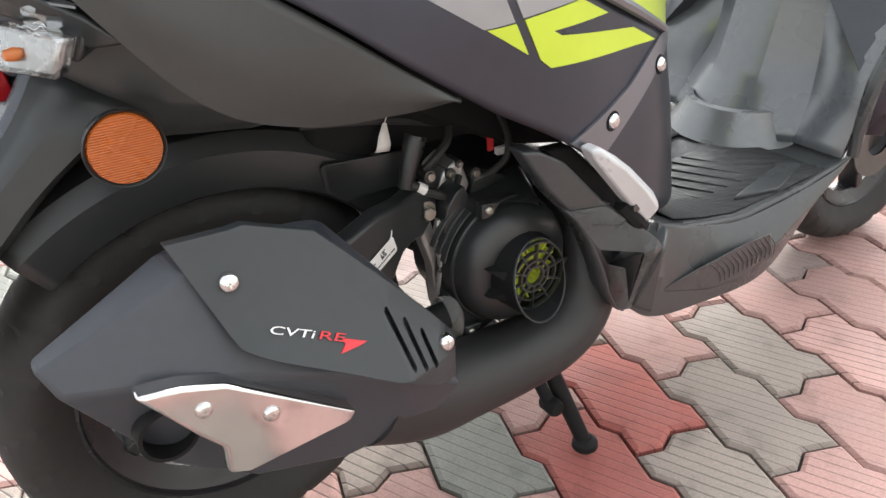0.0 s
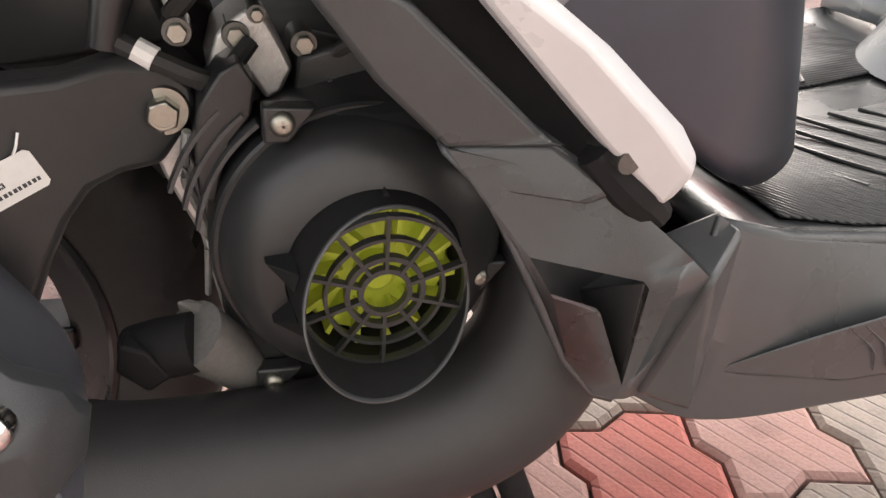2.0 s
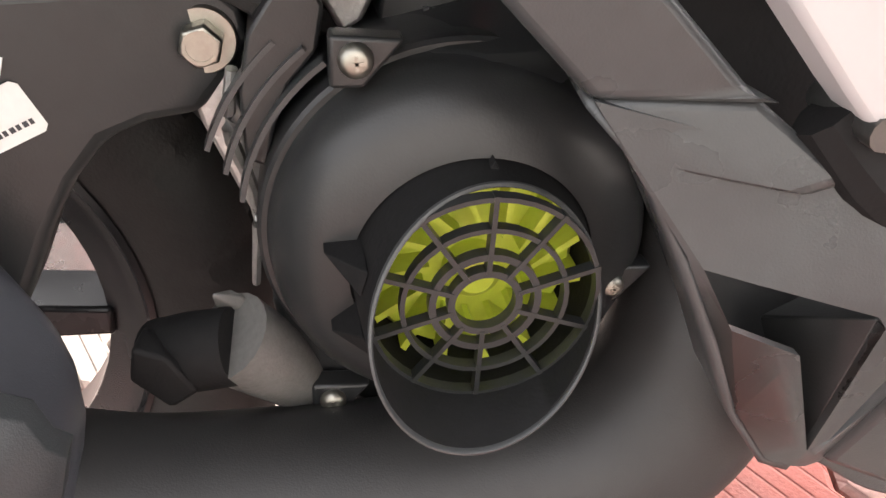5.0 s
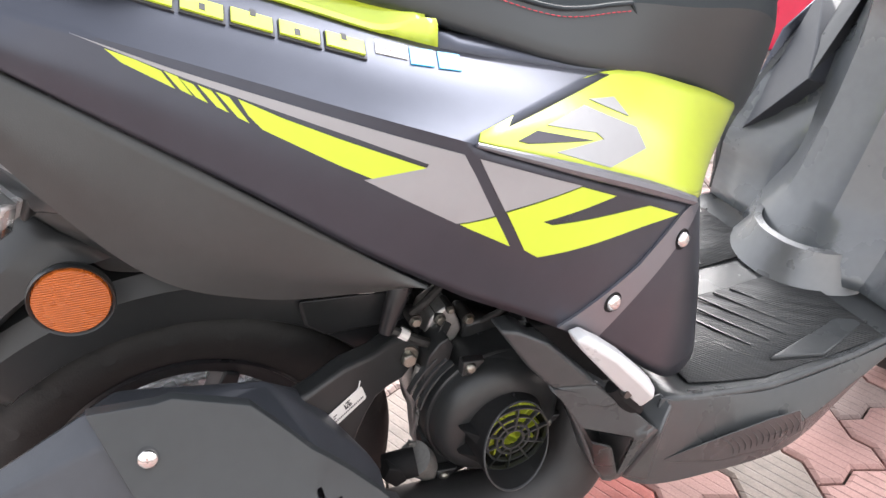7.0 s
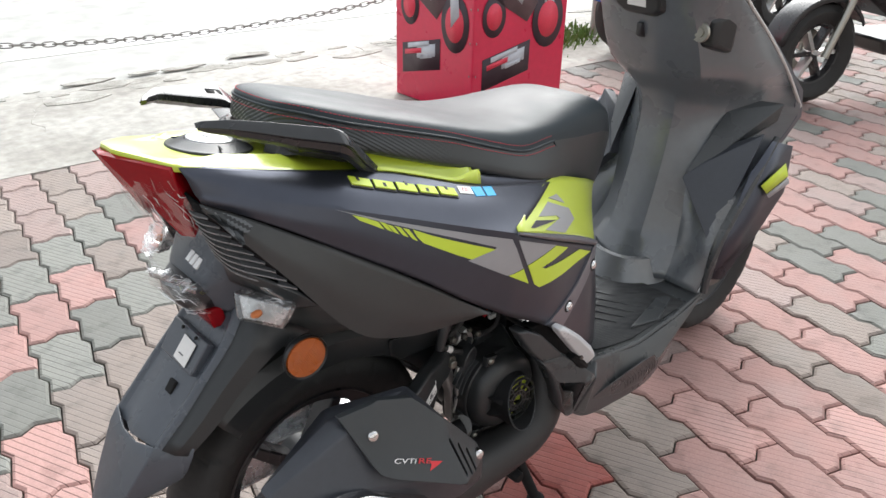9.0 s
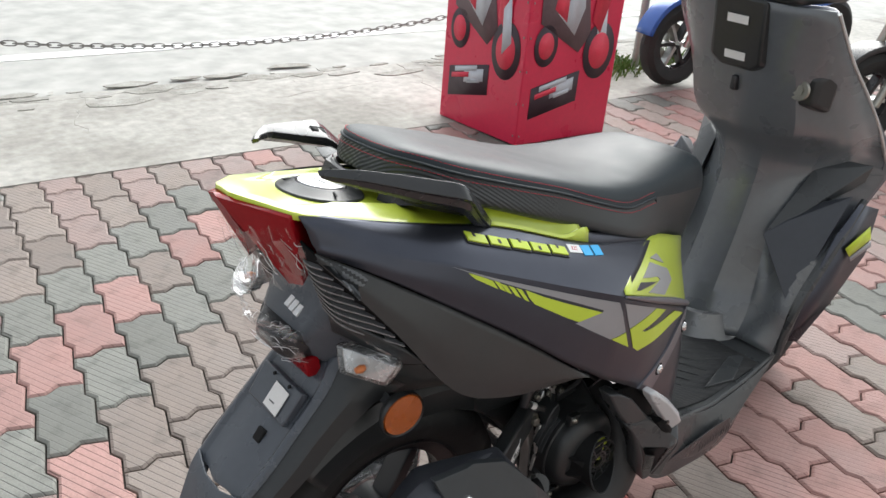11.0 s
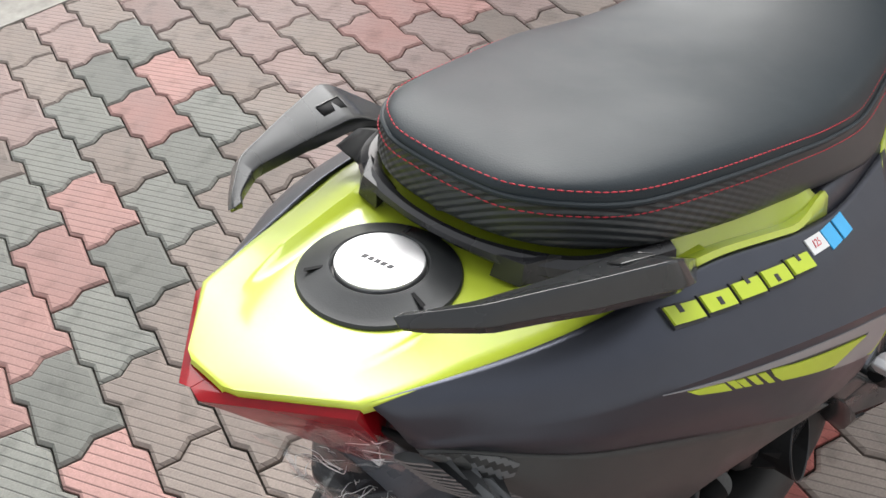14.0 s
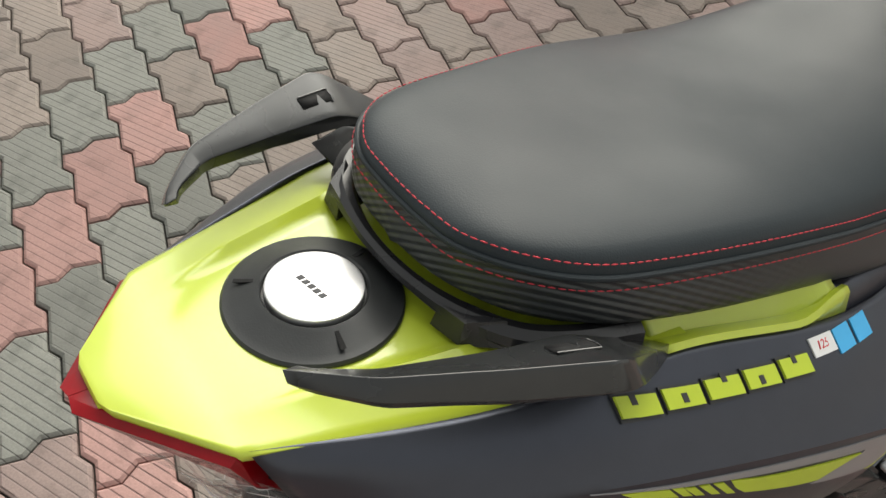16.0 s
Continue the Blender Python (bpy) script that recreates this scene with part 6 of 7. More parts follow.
# centre stand and spring
part("stand_leg", tube([(0.385, -0.115, 0.20), (0.405, -0.15, 0.11), (0.428, -0.182, 0.022)], [0.012, 0.012, 0.011], 12, 10), SHADE, scooter, "black centre stand leg")
part("stand_leg", tube([(0.385, 0.115, 0.20), (0.405, 0.15, 0.11), (0.428, 0.182, 0.022)], [0.012, 0.012, 0.011], 12, 10), SHADE, scooter, "black centre stand leg")
part("stand_bar", tube([(0.40, -0.14, 0.13), (0.40, 0.14, 0.13)], 0.010, 10), SHADE, scooter)
for s in (1, -1):
    part("stand_foot", lathe([(0, 0.004), (0.014, 0.0045), (0.019, 0.010), (0.018, 0.018), (0.010, 0.026), (0, 0.028)], (0.430, -0.185 * s, 0), "z", 20), SHADE, scooter, "round stand foot")
part("stand_lever", tube([(0.37, -0.10, 0.18), (0.40, -0.08, 0.10), (0.435, -0.05, 0.07)], 0.008, 10, 10), SHADE, scooter)
part("stand_lever", tube([(0.368, -0.118, 0.175), (0.376, -0.140, 0.130), (0.385, -0.158, 0.093)], [0.0085, 0.009, 0.009], 12, 10), SHADE, scooter, "black stand lever")
part("lever_pad", lathe([(0, -0.176), (0.010, -0.176), (0.0125, -0.172), (0.0125, -0.150), (0.010, -0.146), (0, -0.146)], (0.386, 0, 0.090), "y", 20), SHADE, scooter, "round rubber pad of the stand lever")
part("belly_pan", hull([(0.40, -0.14, 0.22), (0.40, 0.14, 0.22), (0.95, -0.14, 0.24), (0.95, 0.14, 0.24), (0.42, -0.2, 0.30), (0.42, 0.2, 0.30), (0.95, -0.18, 0.31), (0.95, 0.18, 0.31)]), SHADE, scooter)
part("under_seat_box", hull([(0.12, -0.13, 0.60), (0.12, 0.13, 0.60), (0.55, -0.10, 0.42), (0.55, 0.10, 0.42), (-0.02, -0.09, 0.80), (-0.02, 0.09, 0.80), (0.55, -0.1, 0.64), (0.55, 0.1, 0.64), (-0.12, -0.07, 0.80), (-0.12, 0.07, 0.80), (-0.08, -0.09, 0.66), (-0.08, 0.09, 0.66), (0.36, -0.12, 0.47), (0.36, 0.12, 0.47)]), SHADE, scooter)


# ---- the setting: paved forecourt, broken concrete verge, road ----
def ground_material(name, dark, light, scale, rough, bump, stain=(0.5, 0.5, 0.5), crack=0.0):
    m = bpy.data.materials.new(name)
    m.use_nodes = True
    n, l = m.node_tree.nodes, m.node_tree.links
    p = n["Principled BSDF"]
    tc = n.new("ShaderNodeTexCoord")
    a, b = n.new("ShaderNodeTexNoise"), n.new("ShaderNodeTexNoise")
    a.inputs["Scale"].default_value, a.inputs["Detail"].default_value = scale, 8
    b.inputs["Scale"].default_value, b.inputs["Detail"].default_value = scale * 12, 5
    for k in (a, b):
        l.new(tc.outputs["Object"], k.inputs["Vector"])
    r = n.new("ShaderNodeValToRGB")
    r.color_ramp.elements[0].position, r.color_ramp.elements[1].position = 0.35, 0.65
    r.color_ramp.elements[0].color, r.color_ramp.elements[1].color = (*dark, 1), (*light, 1)
    l.new(a.outputs[0], r.inputs[0])
    x = n.new("ShaderNodeMix")
    x.data_type, x.blend_type = "RGBA", "OVERLAY"
    x.inputs[0].default_value = 0.45
    l.new(r.outputs[0], x.inputs[6])
    l.new(b.outputs[0], x.inputs[7])
    out = x.outputs[2]
    if crack:
        v = n.new("ShaderNodeTexVoronoi")
        v.feature = "DISTANCE_TO_EDGE"
        v.inputs["Scale"].default_value = crack
        w = n.new("ShaderNodeMix")
        w.data_type = "VECTOR"
        w.inputs[0].default_value = 0.25
        l.new(tc.outputs["Object"], w.inputs[4])
        l.new(a.outputs[1], w.inputs[5])
        l.new(w.outputs[1], v.inputs["Vector"])
        s = n.new("ShaderNodeMapRange")
        s.inputs[1].default_value, s.inputs[2].default_value = 0.0, 0.03
        s.inputs[3].default_value, s.inputs[4].default_value = 0.72, 1
        l.new(v.outputs[0], s.inputs[0])
        y = n.new("ShaderNodeMix")
        y.data_type, y.blend_type = "RGBA", "MULTIPLY"
        y.inputs[0].default_value = 1
        l.new(out, y.inputs[6])
        l.new(s.outputs[0], y.inputs[7])
        out = y.outputs[2]
    l.new(out, p.inputs["Base Color"])
    p.inputs["Roughness"].default_value = rough
    bp = n.new("ShaderNodeBump")
    bp.inputs["Strength"].default_value, bp.inputs["Distance"].default_value = bump, 0.004
    l.new(b.outputs[0], bp.inputs["Height"])
    l.new(bp.outputs[0], p.inputs["Normal"])
    return m


def paver_material(name, base, cut):
    """Cast paver: speckle, blotches, per-piece tint, and pressed slanting grooves."""
    m = bpy.data.materials.new(name)
    m.use_nodes = True
    n, l = m.node_tree.nodes, m.node_tree.links
    p = n["Principled BSDF"]
    geo, info = n.new("ShaderNodeNewGeometry"), n.new("ShaderNodeObjectInfo")
    a, b = n.new("ShaderNodeTexNoise"), n.new("ShaderNodeTexNoise")
    a.inputs["Scale"].default_value, a.inputs["Detail"].default_value = 9, 6
    b.inputs["Scale"].default_value, b.inputs["Detail"].default_value = 260, 4
    for k in (a, b):
        l.new(geo.outputs["Position"], k.inputs["Vector"])

    def maths(op, x, y=None, z=None):
        k = n.new("ShaderNodeMath")
        k.operation = op
        for i, v in enumerate((x, y, z)):
            if v is None:
                continue
            if isinstance(v, (int, float)):
                k.inputs[i].default_value = v
            else:
                l.new(v, k.inputs[i])
        return k.outputs[0]

    tint = maths("MULTIPLY_ADD", info.outputs["Random"], 0.36, 0.80)
    blot = maths("MULTIPLY_ADD", a.outputs[0], 0.55, 0.72)
    speck = maths("MULTIPLY_ADD", b.outputs[0], 0.5, 0.75)
    sep = n.new("ShaderNodeSeparateXYZ")
    l.new(geo.outputs["Position"], sep.inputs[0])
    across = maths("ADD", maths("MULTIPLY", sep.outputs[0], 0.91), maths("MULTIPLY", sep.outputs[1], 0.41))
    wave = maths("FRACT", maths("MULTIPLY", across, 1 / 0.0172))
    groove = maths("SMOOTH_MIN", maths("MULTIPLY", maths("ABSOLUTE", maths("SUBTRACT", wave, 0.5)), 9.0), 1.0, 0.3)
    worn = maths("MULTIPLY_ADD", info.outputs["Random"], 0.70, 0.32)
    # besides the relief, the grooves' shade is painted into the base colour
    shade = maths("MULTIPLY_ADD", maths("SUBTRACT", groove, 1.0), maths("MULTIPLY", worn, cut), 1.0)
    e = n.new("ShaderNodeTexNoise")
    e.inputs["Scale"].default_value, e.inputs["Detail"].default_value = 15, 8
    l.new(geo.outputs["Position"], e.inputs["Vector"])
    stain = n.new("ShaderNodeMapRange")
    stain.inputs[1].default_value, stain.inputs[2].default_value, stain.inputs[3].default_value, stain.inputs[4].default_value = 0.54, 0.68, 1.0, 0.78
    l.new(e.outputs[0], stain.inputs[0])
    blot = maths("MULTIPLY", blot, stain.outputs[0])
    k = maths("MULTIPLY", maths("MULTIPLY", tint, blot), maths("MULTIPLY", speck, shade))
    c = n.new("ShaderNodeMix")
    c.data_type, c.blend_type = "RGBA", "MULTIPLY"
    c.inputs[0].default_value = 1
    c.inputs[6].default_value = (*base, 1)
    l.new(k, c.inputs[7])
    l.new(c.outputs[2], p.inputs["Base Color"])
    q = n.new("ShaderNodeMapRange")
    q.inputs[1].default_value, q.inputs[2].default_value, q.inputs[3].default_value, q.inputs[4].default_value = 0.35, 0.65, 0.60, 0.86
    l.new(a.outputs[0], q.inputs[0])
    l.new(q.outputs[0], p.inputs["Roughness"])
    p.inputs["Specular IOR Level"].default_value = 0.35
    bp = n.new("ShaderNodeBump")
    bp.inputs["Strength"].default_value, bp.inputs["Distance"].default_value = 0.9, 0.0020
    l.new(maths("ADD", maths("MULTIPLY", groove, worn), maths("MULTIPLY", b.outputs[0], 0.35)), bp.inputs["Height"])
    l.new(bp.outputs[0], p.inputs["Normal"])
    return m


JOINT = ground_material("sandy_joint_dirt", (0.045, 0.04, 0.034), (0.10, 0.085, 0.07), 6, 0.9, 0.6)
CONCRETE = ground_material("broken_concrete", (0.28, 0.265, 0.235), (0.45, 0.435, 0.40), 1.6, 0.85, 0.8, crack=0.55)
ROAD = ground_material("pale_worn_road", (0.39, 0.385, 0.36), (0.43, 0.425, 0.40), 0.5, 0.8, 0.25)
BROKEN = ground_material("crumbled_road_edge", (0.25, 0.24, 0.21), (0.40, 0.39, 0.355), 9, 0.9, 0.8)
LINE = ground_material("road_line_paint", (0.74, 0.74, 0.72), (0.82, 0.82, 0.80), 3, 0.6, 0.3)
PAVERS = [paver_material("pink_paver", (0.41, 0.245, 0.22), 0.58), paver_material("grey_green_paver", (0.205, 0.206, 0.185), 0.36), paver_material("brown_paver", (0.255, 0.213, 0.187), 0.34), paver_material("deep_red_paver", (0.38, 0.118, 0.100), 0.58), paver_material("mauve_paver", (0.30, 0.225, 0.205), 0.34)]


def slab(name, loop, z0, z1, mat, label, category):
    b = bmesh.new()
    v = [b.verts.new((x, y, z1)) for x, y in loop]
    f = b.faces.new(v)
    r = bmesh.ops.extrude_face_region(b, geom=[f])
    for e in r["geom"]:
        if isinstance(e, bmesh.types.BMVert):
            e.co.z = z0
    o = part(name, b, mat, None, label)
    return tagged(o, label, category, "", "structure")


slab("ground", [(-400, -400), (400, -400), (400, 400), (-400, 400)], -0.5, -0.016, JOINT, "sandy earth under the pavers, out to the distance", "ground")
# the kerb line of the forecourt runs slightly askew to the scooter
KX, KY = Vector((0.9935, -0.114)), Vector((0.114, 0.9935))


def kerb(u, v):
    p = Vector((0.02, 2.375)) + KX * u + KY * v
    return (p.x, p.y)


slab("verge", [kerb(-40, -0.10), kerb(40, -0.10), kerb(40, 0.95), kerb(-40, 0.95)], -0.4, 0.0022, CONCRETE, "cracked pale concrete verge beside the road", "verge")
slab("road", [kerb(-150, 0.95), kerb(150, 0.95), kerb(150, 9.5), kerb(-150, 9.5)], -0.4, -0.010, ROAD, "pale worn road with a white edge line", "road")
slab("road_line", [kerb(-150, 1.68), kerb(150, 1.68), kerb(150, 1.80), kerb(-150, 1.80)], -0.02, -0.006, LINE, "white painted edge line on the road", "road line")


def rubble(name, u0, u1, v0, v1, count, mat, label, seed, size=0.03):
    rnd = random.Random(seed)
    b = bmesh.new()
    for _ in range(count):
        u, v, s = rnd.uniform(u0, u1), rnd.gauss((v0 + v1) / 2, (v1 - v0) / 4), size * rnd.uniform(0.3, 1) ** 2
        x, y = kerb(u, v)
        hull([(x + s * rnd.uniform(-1, 1), y + s * rnd.uniform(-1, 1), -0.006 + 0.4 * s * rnd.uniform(0, 1)) for _ in range(7)], b)
    o = part(name, b, mat, None, label, clean=False)
    return tagged(o, label, "rubble", "", "stuff")


rubble("gravel", -0.5, 4.5, 0.70, 1.02, 130, CONCRETE, "loose gravel and crumbs of broken concrete", 5)
rubble("dark_crumbs", -0.9, 1.2, 0.66, 0.98, 60, BROKEN, "dull asphalt crumbs at the broken road edge", 6, 0.03)


def flakes(count, seed):
    """Thin ragged pieces of the broken-away road edge."""
    rnd = random.Random(seed)
    b = bmesh.new()
    for _ in range(count):
        u = rnd.uniform(-1.2, 4.4)
        v, s, z = 0.93 + rnd.gauss(0, 0.07), rnd.uniform(0.02, 0.10), rnd.uniform(0.0005, 0.004)
        ring = []
        for k in range(9):
            a, r = 2 * math.pi * k / 9, s * rnd.uniform(0.45, 1.0)
            ring.append(kerb(u + 1.9 * r * math.cos(a), v + 0.7 * r * math.sin(a)))
        hull([(x, y, 0.0005) for x, y in ring] + [(x, y, 0.0025 + z) for x, y in ring], b)
    o = part("broken_edge", b, BROKEN, None, "thin broken flakes along the worn road edge", clean=False)
    return tagged(o, "thin broken flakes along the worn road edge", "rubble", "", "stuff")


flakes(70, 12)


def cracks(seed):
    """Jagged cracks that run over the verge."""
    rnd = random.Random(seed)
    b = bmesh.new()
    for u, v, du, dv in ((-1.2, 0.62, 0.09, 0.012), (-0.9, 0.80, 0.10, 0.004), (0.0, 0.86, 0.11, 0.003), (0.35, 0.35, 0.015, 0.07), (1.2, 0.55, 0.10, 0.012), (2.2, 0.30, 0.012, 0.08)):
        way = []
        for k in range(9):
            x, y = kerb(u + du * k + rnd.uniform(-0.03, 0.03), v + dv * k + rnd.uniform(-0.02, 0.02))
            way.append((x, y, 0.0016))
        tube(way, [rnd.uniform(0.0008, 0.0028) for _ in way], 6, bm=b)
    o = part("crack", b, BROKEN, None, "dark cracks in the concrete verge", clean=False)
    return tagged(o, "dark cracks in the concrete verge", "crack", "", "stuff")


cracks(3)

# promotional box on the pavers
POSTER = material("red_printed_board", (0.62, 0.02, 0.07), 0.32, 0, 0.08, 6, 0, 0, 0.3)
PRINTDARK = material("dark_print", (0.05, 0.03, 0.04), 0.4, 0, 0.1, 20)
PRINTGREY = material("grey_print", (0.15, 0.10, 0.11), 0.4, 0, 0.25, 30)
PRINTPALE = material("pale_print", (0.55, 0.57, 0.62), 0.4, 0, 0.1, 20)
PRINTRED = material("bright_red_print", (0.72, 0.05, 0.09), 0.4, 0, 0.1, 20)
promo = thing("display_box", (2.0, 1.64, 0), "red printed cardboard display box standing on the pavers", "display box")
BO, BU, BV = Vector((2.004, 1.641, 0)), Vector((0.545, -0.075, 0)), Vector((-0.015, 0.525, 0))
part("box_body", hull([BO + BU * a + BV * b + Vector((0, 0, h)) for a in (0, 1) for b in (0, 1) for h in (0.004, 1.25)]), POSTER, promo, "glossy red printed box", bevel=0.006)


def on_box(face, u, h, k=0.0):
    """u along a face from the front corner, h up, k proud."""
    e, o = (BU, BV) if face == 0 else (BV, BU)
    return BO + e * u + Vector((0, 0, h)) - o.normalized() * k


def sticker(face, loop, name, mat, k=0.002, label=""):
    b = bmesh.new()
    f = b.faces.new([b.verts.new(on_box(face, u, h, k)) for u, h in loop])
    return part(name, b, mat, promo, label, solid=0.0015)


def disc(cu, ch, ru, rh, n=22):
    return [(cu + ru * math.cos(2 * math.pi * i / n), ch + rh * math.sin(2 * math.pi * i / n)) for i in range(n)]


for face in (0, 1):
    g = (lambda u: u) if face == 0 else (lambda u: 1 - u)
    P = lambda pts: [(g(u), h) for u, h in pts]
    sticker(face, P([(0.10, 0.125), (0.60, 0.19), (0.60, 0.335), (0.10, 0.27)]), "caption_patch", PRINTDARK, 0.003, "dark caption patch")
    for u, h, w, t, mm in ((0.18, 0.235, 0.28, 0.012, PRINTPALE), (0.30, 0.215, 0.24, 0.03, PRINTPALE), (0.14, 0.20, 0.22, 0.012, PRINTRED), (0.34, 0.195, 0.16, 0.010, PRINTPALE)):
        sticker(face, P([(u, h - t + 0.03), (u + w, h - t + 0.03 + w * 0.13), (u + w, h + t + 0.03 + w * 0.13), (u, h + t + 0.03)]), "caption_bar", mm, 0.005)
    for cu, ch, r in ((0.78, 0.42, 0.17), (0.20, 0.46, 0.12)):
        sticker(face, P(disc(cu, ch, r, r * 0.78)), "printed_tyre", PRINTDARK, 0.003, "printed dark wheel")
        sticker(face, P(disc(cu, ch, r * 0.66, r * 0.5)), "printed_rim", PRINTRED, 0.005)
    sticker(face, P([(0.12, 0.56), (0.55, 0.42), (0.66, 0.50), (0.60, 0.66), (0.30, 0.80), (0.10, 0.78)]), "printed_body", PRINTGREY, 0.003, "printed grey vehicle shape")
    sticker(face, P([(0.28, 0.60), (0.48, 0.50), (0.56, 0.62), (0.50, 0.85), (0.42, 0.84), (0.40, 0.66)]), "printed_panel", PRINTPALE, 0.005)
    sticker(face, P([(0.24, 0.62), (0.38, 0.56), (0.38, 0.66), (0.28, 0.74)]), "printed_panel", PRINTRED, 0.006)
    sticker(face, P([(0.66, 0.56), (0.76, 0.50), (0.86, 0.72), (0.80, 0.95), (0.70, 0.9)]), "printed_panel", PRINTRED, 0.005)
    sticker(face, P([(0.74, 0.40), (0.84, 0.46), (0.80, 0.66), (0.72, 0.60)]), "printed_fork", PRINTPALE, 0.0065)
for h in (0.05, 0.2, 0.35, 0.5, 0.65, 0.8):
    for face in (0, 1):
        sticker(face, disc(0.03, h, 0.006, 0.006, 8), "staple", STEEL, 0.004)

# chain and posts along the verge
IRON = material("weathered_iron", (0.16, 0.15, 0.14), 0.55, 0.7, 0.25, 60, 0.3, 300)
POSTPAINT = material("pale_post_paint", (0.36, 0.35, 0.33), 0.5, 0.2, 0.2, 25, 0.2, 200)
P1 = Vector((3.78, 2.33, 0))
P0 = P1 - Vector((KX.x, KX.y, 0)) * 5.3 + Vector((KY.x, KY.y, 0)) * 0.42
post = None
for p in (P1, P0):
    po = thing("chain_post", p, "pale steel post holding a chain beside the road", "post", "chain posts")
    part("pole", lathe([(0, 0), (0.024, 0), (0.024, 0.80), (0.02, 0.815), (0, 0.82)], p, "z", 18), POSTPAINT, po)
    part("foot_plate", lathe([(0, 0), (0.06, 0), (0.06, 0.01), (0, 0.012)], p, "z", 18), POSTPAINT, po)
chain = thing("chain", P0, "sagging iron chain between two posts", "chain")
n_links = 121
ends = (P0 + Vector((0, 0, 0.695)), P1 + Vector((0, 0, 0.695)))
for i in range(n_links):
    f = (i + 0.5) / n_links
    sag = 0.41 * (1 - (2 * f - 1) ** 2)
    c = ends[0].lerp(ends[1], f) - Vector((0, 0, sag))
    slope = 0.41 * 4 * (2 * f - 1) / (ends[1] - ends[0]).length
    dirn = ((ends[1] - ends[0]).normalized() + Vector((0, 0, slope))).normalized()
    side_v = Vector((0, 0, 1)) if i % 2 else dirn.cross(Vector((0, 0, 1))).normalized()
    side_v = (side_v - dirn * side_v.dot(dirn)).normalized()
    oval = []
    for k in range(12):
        t = 2 * math.pi * k / 12
        oval.append(c + dirn * (0.0235 * math.cos(t) + 0.008 * (1 if math.cos(t) > 0 else -1)) + side_v * 0.0115 * math.sin(t))
    part("link", tube(oval + [oval[0]], 0.0027, 5, caps=False), IRON, chain)

# weeds by the post
GRASS = material("green_weeds", (0.10, 0.17, 0.03), 0.6, 0, 0.35, 30)
rnd = random.Random(11)
b = bmesh.new()
for _ in range(900):
    u, v = rnd.uniform(-0.75, 0.55), rnd.gauss(0.02, 0.10)
    o = P1 + Vector((KX.x, KX.y, 0)) * u + Vector((KY.x, KY.y, 0)) * v
    hgt, a = rnd.uniform(0.02, 0.07), rnd.uniform(0, 6.28)
    lean = Vector((math.cos(a), math.sin(a), 0)) * hgt * rnd.uniform(0.3, 1.0)
    w = Vector((-math.sin(a), math.cos(a), 0)) * rnd.uniform(0.003, 0.008)
    p, q, r, s = (b.verts.new(z) for z in (o - w, o + w, o + lean * 0.6 + Vector((0, 0, hgt)) + w, o + lean + Vector((0, 0, hgt * 1.1))))
    b.faces.new((p, q, r))
    b.faces.new((p, r, s))
weeds = part("weeds", b, GRASS, None, "low green weeds along the verge", clean=False)
tagged(weeds, "low green weeds along the verge", "weeds", "", "stuff")
for o in [weeds]:
    o.location.z = -0.006

# ---- parked two-wheelers further along ----
BLUEPAINT = material("blue_gloss_paint", (0.02, 0.10, 0.42), 0.22, 0.2, 0.05, 6, 0, 0, 0.8)


